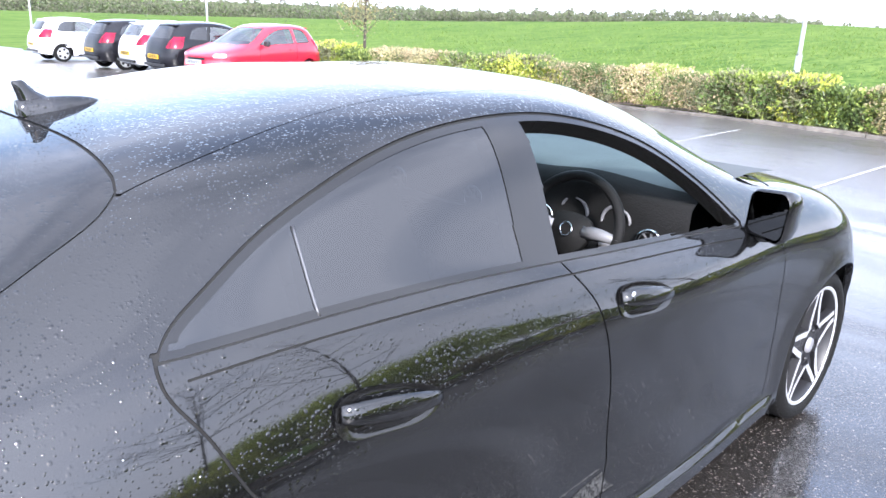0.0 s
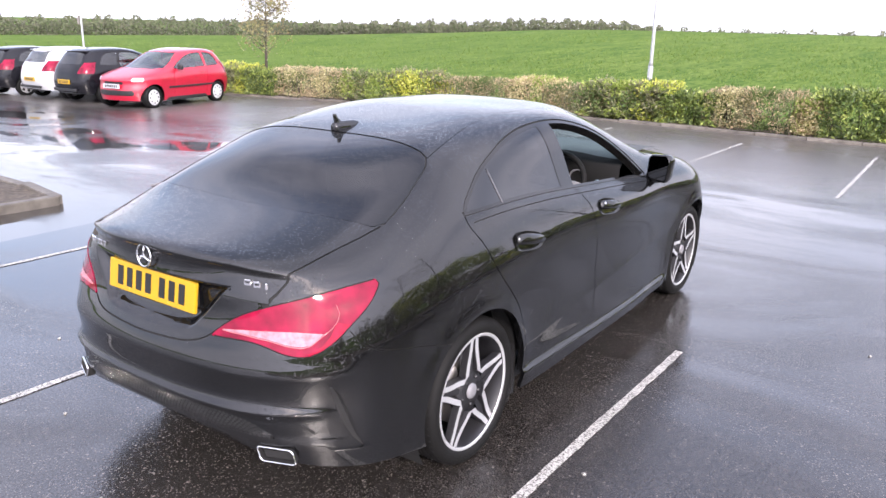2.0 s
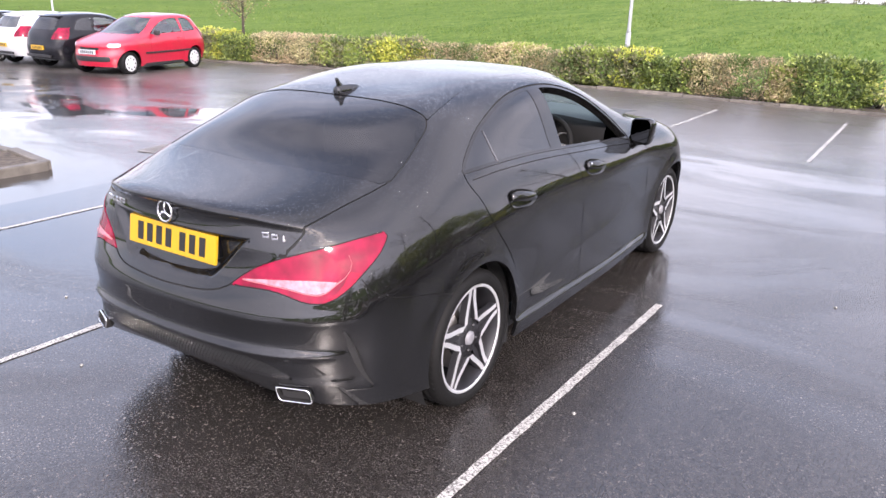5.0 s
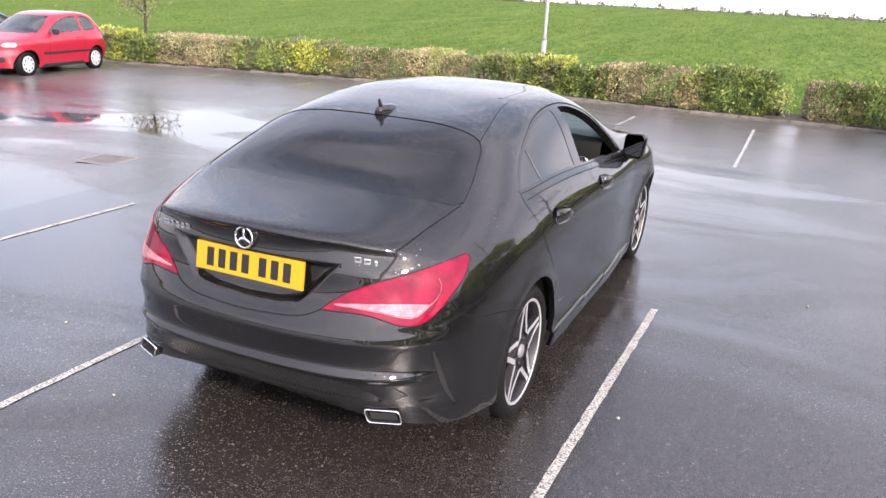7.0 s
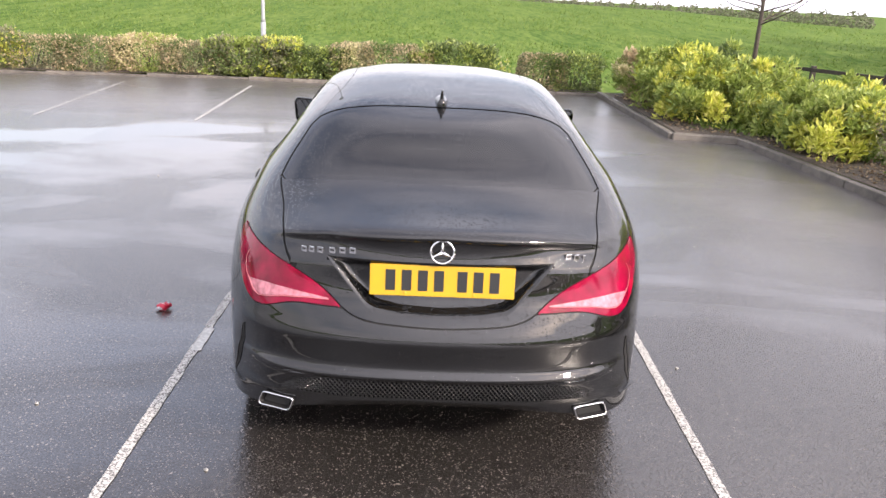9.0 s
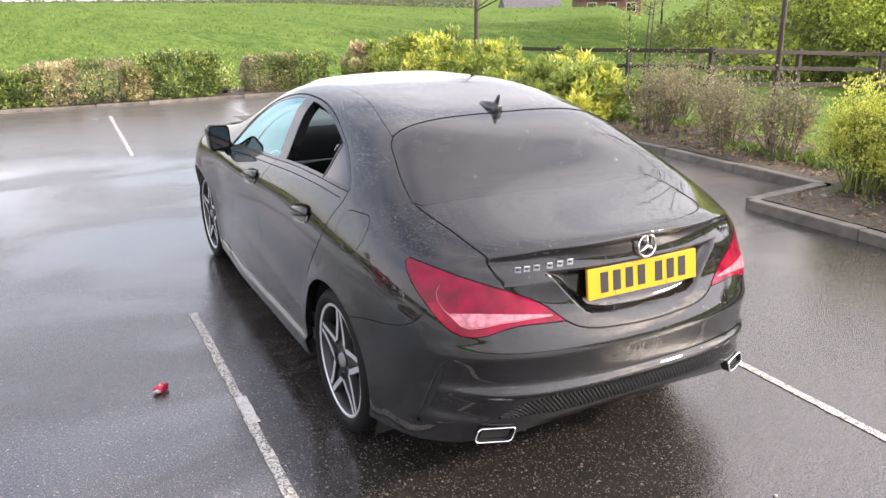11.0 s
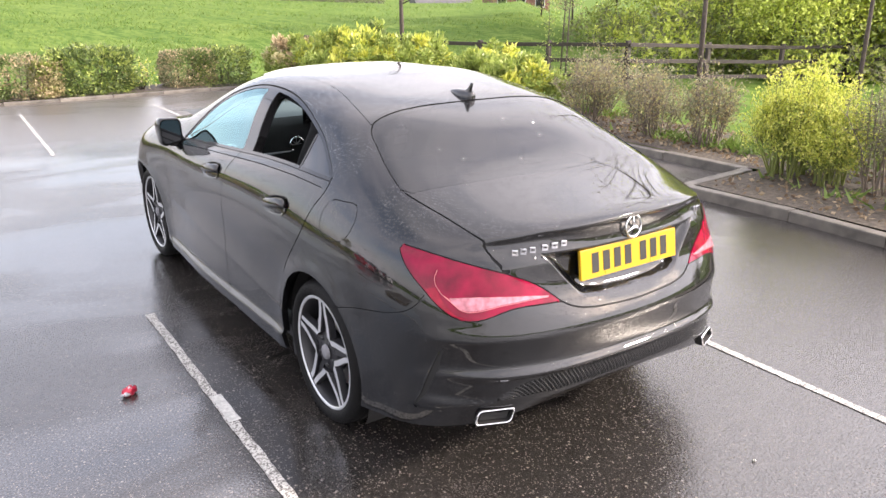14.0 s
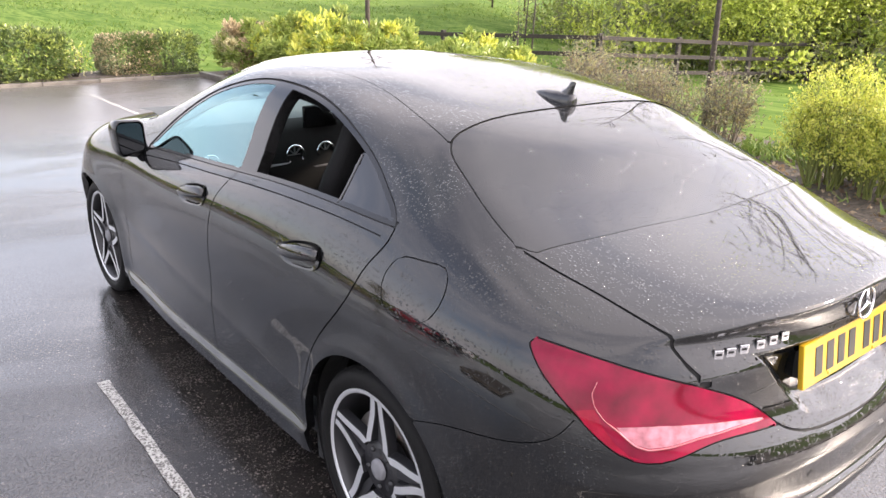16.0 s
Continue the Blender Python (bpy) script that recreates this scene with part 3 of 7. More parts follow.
def body_grid(rings, ns=150, nu=140, soft_s=60, soft_u=8):
    """The right half of a body skin through the given rings: points (ns, nu, 3), from the nose round to the tail."""
    net = np.array(rings, float)
    flip = np.array((-1, 1, 1))
    cols = np.concatenate([net[:, 3:0:-1] * flip, net, net[:, -2:-5:-1] * flip], axis=1)
    step = np.linalg.norm(np.diff(cols[: len(net) - 3], axis=1), axis=2).mean(0)
    k = np.r_[0, np.cumsum(step)]
    last, few = 2 + net.shape[1], ns // 10 + 1
    s = np.concatenate([np.linspace(k[3], k[5], few)[:-1], np.linspace(k[5], k[last], ns - few + 1)])
    side = np.array([spline(k, c, s) for c in cols])
    over = np.concatenate([side, (side[-2:-5:-1]) * flip])
    w = np.linalg.norm(np.diff(over[:, few:], axis=0), axis=2).mean(1)
    q = np.r_[0, np.cumsum(w)]
    u = np.linspace(0, q[len(net) - 1], nu)
    half = np.stack([spline(q, over[:, i], u) for i in range(len(s))])
    for _ in range(soft_s):
        wide = np.concatenate([half[3:0:-1] * flip, half, half[-2:-5:-1] * flip])
        half = (wide[2:-4] + wide[4:-2] + 2 * wide[3:-3]) / 4
    for _ in range(soft_u):
        wide = np.concatenate([half[:, :1], half, half[:, -2:-3:-1] * flip], axis=1)
        soft = (wide[:, :-2] + wide[:, 2:] + 2 * half) / 4
        soft[:, 0] = half[:, 0]
        half = soft
    half[:, -1, 0] = 0
    half[0, :, 0] = half[-1, :, 0] = 0
    return half


ARCH = 0.365
WHEELS = ((0.0, 0.318), (2.699, 0.318))

from mathutils.bvhtree import BVHTree

DLO = np.vstack([curve2([(.006, 1.056), (.02, 1.074), (.10, 1.125), (.22, 1.184), (.375, 1.243), (.55, 1.293), (.74, 1.325), (.94, 1.338), (1.11, 1.333), (1.30, 1.300), (1.53, 1.224), (1.70, 1.13), (1.85, 1.02), (1.91, .965)], 70), curve2([(1.88, .955), (1.52, .984), (1.17, 1.01), (.9, 1.03), (.68, 1.044), (.45, 1.054), (.26, 1.058), (.06, 1.056)], 30)])
B_LINE = curve2([(.94, 1.06), (.965, 1.015), (1.015, .943), (1.045, .86), (1.09, .72), (1.125, .58), (1.135, .45), (1.12, .28), (1.11, .2)], 40)
REAR_EDGE = curve2([(.012, 1.07), (.008, 1.03), (.045, .962), (.09, .868), (.20, .728), (.305, .60), (.365, .47), (.385, .38), (.39, .26)], 40)
FRONT_EDGE = curve2([(1.93, .955), (2.03, .925), (2.11, .86), (2.15, .745), (2.20, .55), (2.21, .27)], 30)
SILL_TOP = [(.2, .297), (.4, .292), (1.1, .268), (2.3, .245)]
BUMPER_EDGE = curve2([(-.22, .612), (-.34, .645), (-.465, .668), (-.56, .692), (-.62, .728), (-.65, .78)], 24)
FUEL = curve2([(-.05, .992), (-.14, 1.008), (-.225, 1.0), (-.247, .956), (-.222, .884), (-.15, .86), (-.06, .872), (-.028, .931)], 40, True)
ROOF_SEAM = curve2([(.545, .07), (.512, .27), (.47, .5), (.455, .7), (.46, 1.0), (.475, 1.3), (.50, 1.52)], 30)
REAR_GLASS = np.vstack([curve2([(0, .098), (.25, .098), (.42, .092), (.50, .085)], 12), curve2([(.535, .073), (.567, .035), (.592, -.04), (.615, -.13), (.642, -.26), (.65, -.33)], 16), curve2([(.63, -.38), (.5, -.414), (.284, -.444), (.08, -.464), (0, -.466)], 12)])
WINDSCREEN = np.vstack([curve2([(0, 1.585), (.3, 1.56), (.5, 1.50)], 10), curve2([(.56, 1.50), (.665, 1.85), (.715, 2.1), (.72, 2.3)], 16), curve2([(.6, 2.40), (.3, 2.47), (0, 2.5)], 10)])
BOOT_TOP = curve2([(.65, -.34), (.622, -.47), (.605, -.54), (.587, -.65), (.573, -.73), (.555, -.785), (.52, -.83)], 30)
BOOT_LOW = curve2([(.40, .80), (.345, .745), (.305, .722), (.255, .708), (.152, .699), (0, .694), (-.152, .699), (-.255, .708), (-.305, .722), (-.345, .745), (-.40, .80)], 60)
RECESS = np.array([(-.405, .918), (-.33, .83), (-.262, .755), (-.235, .738), (-.15, .727), (0, .722), (.15, .727), (.235, .738), (.262, .755), (.33, .83), (.405, .918)])
DIFFUSER = np.array([(-.61, .2), (-.60, .36), (-.57, .415), (-.50, .458), (-.40, .478), (-.2, .486), (0, .488), (.2, .486), (.40, .478), (.50, .458), (.57, .415), (.60, .36), (.61, .2), (0, .2)])
BELT = curve2([(.04, 1.028), (.26, 1.034), (.45, 1.03), (.68, 1.02), (.9, 1.006), (1.17, .986), (1.52, .959), (1.86, .93)], 30)


def wrap(x, y):
    """How far round the tail a place lies, in about metres from the middle."""
    return 0.9 * np.arctan2(np.abs(x), 0.1 - y)


TAIL_PTS = [(.336, -.908, .740), (.414, -.870, .806), (.517, -.817, .858), (.61, -.74, .89), (.706, -.60, .92), (.747, -.508, .93), (.762, -.502, .913), (.766, -.536, .874), (.757, -.59, .825), (.742, -.640, .785), (.716, -.692, .738), (.672, -.753, .702), (.625, -.797, .702), (.536, -.846, .733), (.415, -.890, .741)]
TAIL = np.vstack([curve2([(wrap(x, y), z) for x, y, z in TAIL_PTS[:6]], 24), curve2([(wrap(x, y), z) for x, y, z in TAIL_PTS[6:]], 40)])
VENT = curve2([(-.722, .590), (-.705, .562), (-.683, .507), (-.660, .430), (-.640, .375), (-.624, .345)], 26)


def leaning(line, p):
    """Distance of points (n, 2) to an open line, with a sign for its two sides; 1 past its ends."""
    line, p = np.asarray(line, float), np.asarray(p, float)
    best, sign = np.full(len(p), 1e9), np.ones(len(p))
    for i, ((ax, ay), (bx, by)) in enumerate(zip(line, line[1:])):
        ex, ey = bx - ax, by - ay
        px, py = p[:, 0] - ax, p[:, 1] - ay
        u = (px * ex + py * ey) / max(ex * ex + ey * ey, 1e-12)
        t = np.clip(u, 0, 1)
        d = np.hypot(px - t * ex, py - t * ey)
        near = d < best
        best = np.where(near, d, best)
        past = ((u < 0) & (i == 0)) | ((u > 1) & (i == len(line) - 2))
        sign = np.where(near, np.where(past, 1e6, np.where(px * ey - py * ex > 0, 1.0, -1.0)), sign)
    return np.clip(best * sign, -1, 1)


def far(mask, f):
    return np.where(mask, f, 1.0)


def press(p):
    """Creases, ledges and hollows on the smooth skin; p is (n, 3) on the right half."""
    x, y, z = p.T
    q = p.copy()
    back = np.clip((-.60 - y) / .13, 0, 1)
    back = back * back * (3 - 2 * back)
    # a sharp edge across the bumper, the undercut below it, the ledge that catches the light and the sunk band of the mesh
    drop = .012 * (x / .7) ** 2
    h = z + drop
    lift = np.interp(h, [.385, .415, .478, .496, .506, .633, .660, .690], [-.004, -.012, -.012, .002, .008, .005, .003, .0])
    fade = np.clip((.80 - np.abs(x)) / .22, 0, 1)
    lift -= .026 * (1 - fade) * np.interp(h, [.478, .506], [0, 1]) * (h < .633)
    u = np.clip((.633 - h) / .127, 0, 1)
    lift = np.where((h > .506) & (h < .633), .005 - .023 * u ** .7 + .026 * u ** 8 * fade, lift)
    out = np.stack([x * .9, np.minimum(y + .25, -.05), 0 * x], -1)
    out /= np.linalg.norm(out, axis=1, keepdims=True) + 1e-9
    q += out * (lift * back * (z < .75))[:, None]
    # sharp lip of the boot lid, and the face below it tucked in
    ax = np.abs(x)
    tip = np.interp(ax, [0, .39, .56, .66], [1.010, .993, .965, .940])
    on = np.clip((.64 - ax) / .10, 0, 1) * (y < -.55) * (z > .86)
    tuck = np.clip((tip - .006 - z) / .016, 0, 1) * np.clip((z - .885) / .06, 0, 1)
    q[:, 1] += .020 * tuck * on
    brim = np.exp(-np.abs(z - tip) / .013) * on
    q[:, 1] -= .011 * brim
    q[:, 2] += .007 * brim
    # low crease along the doors, and the side skirt below it
    g = z - np.interp(y, [.3, .8, 1.6, 2.3], [.393, .44, .50, .55])
    on = np.clip((y - .3) / .12, 0, 1) * np.clip((2.3 - y) / .2, 0, 1) * (x > .5) * (z < .9)
    q[:, 0] += (.006 * np.exp(-np.abs(g) / .05) - .003 * np.exp(-((g - .13) / .09) ** 2)) * on
    sill = np.interp(y, [a for a, _ in SILL_TOP], [b for _, b in SILL_TOP])
    q[:, 0] += np.clip((sill - z) / .014, 0, 1) * .026 * np.clip((y - .3) / .1, 0, 1) * np.clip((2.35 - y) / .1, 0, 1) * (x > .5)
    # flared lips round the wheels
    for a, b in WHEELS:
        d = np.hypot(y - a, z - b) - ARCH
        q[:, 0] += .010 * np.exp(-(np.clip(d, 0, 1) / .05) ** 2) * (x > .5) * (z < .9)
    return q


def skin(half, shape=None):
    n, k = half.shape[:2]
    flat = (shape(half.reshape(-1, 3)) if shape else half.reshape(-1, 3).copy()).reshape(n, k, 3)
    flat[0, :, 0] = flat[-1, :, 0] = flat[:, -1, 0] = 0
    bm = bmesh.new()
    right = [[bm.verts.new(p) for p in col] for col in flat]
    left = [[right[i][j] if i in (0, n - 1) or j == k - 1 else bm.verts.new((-p[0], p[1], p[2])) for j, p in enumerate(col)] for i, col in enumerate(flat)]
    for side, turn in ((right, 1), (left, -1)):
        for i in range(n - 1):
            for j in range(k - 1):
                f = (side[i][j], side[i + 1][j], side[i + 1][j + 1], side[i][j + 1])
                if len(set(f)) == 4:
                    bm.faces.new(f[::-turn])
    bm.normal_update()
    bm.verts.layers.float_vector.new("n")
    ly = bm.verts.layers.float_vector["n"]
    for v in bm.verts:
        v[ly] = v.normal
    return bm


def cut(bm, fn, limit=9.0):
    """Cut the mesh along fn = 0; fn takes (n, 3) places. Edges with a value past the limit stay whole."""
    ly = bm.verts.layers.float_vector["n"]
    verts = list(bm.verts)
    f = fn(np.array([v.co for v in verts]))
    f[np.abs(f) < 2e-4] = 0
    val = dict(zip(verts, f.tolist()))
    cross = [e for e in bm.edges if val[e.verts[0]] * val[e.verts[1]] < 0 and abs(val[e.verts[0]]) < limit and abs(val[e.verts[1]]) < limit]
    zero, faces = set(), set()
    for e in cross:
        faces.update(e.link_faces)
    for e in cross:
        a, b = e.verts
        t = val[a] / (val[a] - val[b])
        nrm = (a[ly] * (1 - t) + b[ly] * t).normalized()
        _, v = bmesh.utils.edge_split(e, a, t)
        v[ly] = nrm
        val[v] = 0.0
    for face in faces:
        z = [v for v in face.verts if val[v] == 0.0]
        if len(z) == 2:
            try:
                bmesh.utils.face_split(face, z[0], z[1])
            except ValueError:
                pass


def side(fn):
    """A curve in the side view, on both flanks."""
    return lambda p: far(np.abs(p[:, 0]) > .52, fn(p[:, 1:]))


LINES = {
    "b": side(lambda q: leaning(B_LINE, q)),
    "rear": side(lambda q: leaning(REAR_EDGE, q)),
    "front": side(lambda q: leaning(FRONT_EDGE, q)),
    "bumper": lambda p: far((np.abs(p[:, 0]) > .5) & (p[:, 1] < 0), leaning(BUMPER_EDGE, p[:, 1:])),
    "fuel": lambda p: far((p[:, 0] < -.5), inside(FUEL, p[:, 1:])),
    "seam": lambda p: far(p[:, 2] > 1.2, leaning(ROOF_SEAM, np.abs(p[:, :2] * (1, 0)) + p[:, :2] * (0, 1))),
    "boot": lambda p: far((p[:, 2] > .85) & (p[:, 1] < -.3), leaning(BOOT_TOP, np.abs(p[:, :2] * (1, 0)) + p[:, :2] * (0, 1))),
    "low": lambda p: far((p[:, 1] < -.8) & (p[:, 2] < .8), leaning(BOOT_LOW, p[:, ::2])),
    "belt": side(lambda q: leaning(BELT, q)),
}
HALF_GAP = {"b": .0028, "rear": .0028, "front": .0028, "bumper": .0016, "fuel": .0018, "seam": .0012, "boot": .003, "low": .003, "belt": .0018}
f_dlo = side(lambda q: inside(DLO, q))
f_rear = lambda p: far((p[:, 2] > 1.0) & (p[:, 1] < .6), inside(np.vstack([REAR_GLASS, REAR_GLASS[::-1] * (-1, 1)]), p[:, :2]))
f_front = lambda p: far((p[:, 2] > .95) & (p[:, 1] > 1.2), inside(np.vstack([WINDSCREEN, WINDSCREEN[::-1] * (-1, 1)]), p[:, :2]))
f_tail = lambda p: far((p[:, 1] < -.3) & (p[:, 2] < 1), inside(TAIL, np.stack([wrap(p[:, 0], p[:, 1]), p[:, 2]], -1)))
f_recess = lambda p: far((p[:, 1] < -.6), inside(RECESS, p[:, ::2]))
f_diff = lambda p: far((p[:, 1] < -.5), inside(DIFFUSER, p[:, ::2]))
f_arch = lambda p: far(np.abs(p[:, 0]) > .5, np.minimum(*[np.hypot(p[:, 1] - a, p[:, 2] - b) - ARCH for a, b in WHEELS]))
f_sill = lambda p: far((np.abs(p[:, 0]) > .5) & (p[:, 1] > .2) & (p[:, 1] < 2.4), p[:, 2] - np.interp(p[:, 1], [a for a, _ in SILL_TOP], [b for _, b in SILL_TOP]))
f_pillar = lambda p: far((np.abs(p[:, 0]) > .5) & (p[:, 2] > .95), np.abs(p[:, 1] - np.interp(p[:, 2], [1.0, 1.33], [.895, .945])) - .062)

body_bm = skin(body_grid(RINGS, 170, 210, 70, 14), press)
body_tree = BVHTree.FromBMesh(body_bm)


def on_body(p, way):
    """The place and normal where a ray meets the smooth body."""
    hit, n, _, _ = body_tree.ray_cast(Vector(p), Vector(way))
    return hit, n


cut(body_bm, f_arch)
bmesh.ops.delete(body_bm, geom=[f for f, v in zip(list(body_bm.faces), f_arch(np.array([f.calc_center_median() for f in body_bm.faces]))) if v < 0], context="FACES")
for fn in (f_dlo, lambda p: f_dlo(p) + .004, lambda p: f_dlo(p) + .016, f_rear, lambda p: f_rear(p) + .005, f_front, f_tail, lambda p: f_tail(p) + .004, f_recess, f_diff, f_sill, f_pillar):
    cut(body_bm, fn)
for key, fn in LINES.items():
    cut(body_bm, fn, .12)
    cut(body_bm, lambda p, fn=fn, key=key: np.abs(fn(p)) - HALF_GAP[key], .12)

faces = list(body_bm.faces)
mid = np.array([f.calc_center_median() for f in faces])
val = {k: np.abs(fn(mid)) for k, fn in LINES.items()}
dlo, rearg, front, tail, rec, dif, sil, pil = (fn(mid) for fn in (f_dlo, f_rear, f_front, f_tail, f_recess, f_diff, f_sill, f_pillar))
groups = {}
b_at = np.interp(mid[:, 2], B_LINE[::-1, 1], B_LINE[::-1, 0])
r_at = np.interp(mid[:, 2], REAR_EDGE[::-1, 1], REAR_EDGE[::-1, 0])
f_at = np.interp(mid[:, 2], FRONT_EDGE[::-1, 1], FRONT_EDGE[::-1, 0])
low_at = np.interp(mid[:, 0], BOOT_LOW[::-1, 0], BOOT_LOW[::-1, 1])
boot_x = np.interp(mid[:, 1], BOOT_TOP[::-1, 1], BOOT_TOP[::-1, 0])
tail_in = np.interp(np.abs(mid[:, 0]), [.33, .414, .517, .56], [.742, .806, .858, .9])
bump_at = np.interp(mid[:, 1], BUMPER_EDGE[::-1, 0], BUMPER_EDGE[::-1, 1])
for i, f in enumerate(faces):
    x, y, z = mid[i]
    s = "right" if x > 0 else "left"
    flank = abs(x) > .52
    if tail[i] < -.004:
        k = ("tail", s)
    elif tail[i] < 0 or -.005 < rearg[i] < 0:
        k = ("seal", "")
    elif rearg[i] < 0:
        k = ("rear_glass", "")
    elif front[i] < 0:
        k = ("windscreen", "")
    elif dlo[i] < 0 and flank:
        if dlo[i] > -.004:
            k = ("seal", "")
        elif dlo[i] > -.016 and z > 1.0 + .06 * (y < .1) or dlo[i] > -.012 or abs(pil[i] + .03) < .032:
            k = ("frame", s)
        elif y > .92:
            k = ("glass_front", s)
        elif y > np.interp(z, [1.05, 1.2], [.295, .315]):
            k = ("glass_rear", s)
        else:
            k = ("glass_quarter", s)
    elif any(val[n][i] < HALF_GAP[n] for n in HALF_GAP if n not in ("b", "rear", "front", "low", "boot", "bumper")):
        k = ("seal", "")
    elif val["b"][i] < .0028 and sil[i] > 0 or val["rear"][i] < .0028 and sil[i] > 0 or val["front"][i] < .0028 and sil[i] > 0:
        k = ("seal", "")
    elif val["bumper"][i] < .0016:
        k = ("seal", "")
    elif val["boot"][i] < .003 and z > tail_in[i] - .01:
        k = ("seal", "")
    elif val["low"][i] < .003 and abs(x) < .35:
        k = ("seal", "")
    elif flank and sil[i] < 0:
        k = ("skirt", s)
    elif flank and .2 < z < 1.1 and r_at[i] < y < b_at[i] and sil[i] < 1:
        k = ("door_rear", s)
    elif flank and .2 < z < 1.1 and b_at[i] < y < f_at[i] and sil[i] < 1:
        k = ("door_front", s)
    elif dif[i] < 0:
        k = ("diffuser", "") if z > .405 - .012 * (x / .7) ** 2 else ("lip", "")
    elif rec[i] < 0:
        k = ("recess", "")
    elif y < -.33 and ((z > .93 and abs(x) < boot_x[i]) or (y < -.6 and z > low_at[i] and abs(x) < .56 and z > tail_in[i] - .012 and (abs(x) < boot_x[i] or z < .86))):
        k = ("boot", "")
    elif y < -.2 and z < max(bump_at[i], .70 if y < -.66 else 0) or (y < -.6 and z < .79 and abs(x) < .8 and z < low_at[i] + (.2 if abs(x) > .34 else 0)):
        k = ("bumper", "")
    else:
        k = ("body", "")
    groups.setdefault(k, []).append(f)


def panel(key, name, mat, parent, label="", sink=0.0, edge=.010, smooth=True, shift=None):
    """One panel of the saloon's skin as a part."""
    return skin_part(body_bm, groups.pop(key), name, mat, parent, label, sink, edge, smooth, shift)


def skin_part(bm, fs, name, mat, parent, label="", sink=0.0, edge=.010, smooth=True, shift=None):
    """Some faces of a skin as a part, with its edges turned inwards."""
    ly = bm.verts.layers.float_vector["n"]
    index, co, nr, polys = {}, [], [], []
    count = {}
    for f in fs:
        row = []
        for v in f.verts:
            if v not in index:
                index[v] = len(co)
                c = v.co - v[ly] * sink
                co.append(shift(c) if shift else c)
                nr.append(v[ly].copy())
            row.append(index[v])
        polys.append(row)
        for e in f.edges:
            count.setdefault(e, []).append(f)
    if edge:
        for e, fl in count.items():
            if len(fl) == 1:
                loop = next(l for l in e.link_loops if l.face is fl[0])
                a, b = loop.vert, loop.link_loop_next.vert
                pa, pb = co[index[a]], co[index[b]]
                n = (b.co - a.co).cross(a[ly]).normalized()
                k = len(co)
                co += [pa, pa - a[ly] * edge, pb - b[ly] * edge, pb]
                nr += [n] * 4
                polys.append([k, k + 1, k + 2, k + 3])
    me = bpy.data.meshes.new(name)
    me.from_pydata(co, [], polys)
    me.materials.append(mat)
    me.polygons.foreach_set("use_smooth", [True] * len(me.polygons))
    if smooth:
        me.normals_split_custom_set_from_vertices(nr)
    ob = new(name, me)
    ob.parent = parent
    if label:
        ob["label"] = label
    return ob


car = thing("saloon_car", "black four-door saloon car, wet with raindrops, parked on the asphalt", "car")

panel(("body", ""), "body_shell", PAINT, car, edge=.03)
panel(("seal", ""), "rubber_seal", DARK, car, "black shut lines", sink=.005, edge=0)
bumper = panel(("bumper", ""), "rear_bumper", PAINT, car)
panel(("diffuser", ""), "diffuser", DARK, bumper, "black backing of the mesh insert", sink=.014)
panel(("lip", ""), "lower_lip", GLOSS, bumper, "gloss black lower lip", edge=.02)
boot = panel(("boot", ""), "boot_lid", PAINT, car)


# hollow for the number plate, with a soft edge and a floor that catches the light
groups.pop(("recess", ""))
bm = bmesh.new()
prev = None
for xx in np.linspace(-.4045, .4045, 61):
    low_z = float(np.interp(xx, RECESS[:, 0], RECESS[:, 1]))
    row = []
    for t in np.linspace(0, 1, 25):
        zz = low_z + (.918 - low_z) * t
        d = max(0.0, min(1.0, -float(inside(RECESS, np.array([(xx, zz)]))[0]) / .034))
        hit, _ = on_body((float(xx), -1.5, zz), (0, 1, 0))
        row.append(bm.verts.new(hit + Vector((0, .034 * d * d * (3 - 2 * d), 0))))
    if prev:
        for k in range(24):
            bm.faces.new((prev[k], row[k], row[k + 1], prev[k + 1]))
    prev = row
part("plate_recess", bm, PAINT, boot)
panel(("rear_glass", ""), "rear_window", WET_TINT, car, "dark tinted rear window", sink=.003, edge=.006)
panel(("windscreen", ""), "windscreen", CLEAR, car, "clear green-tinted windscreen", sink=.003, edge=.006)
doors = {}
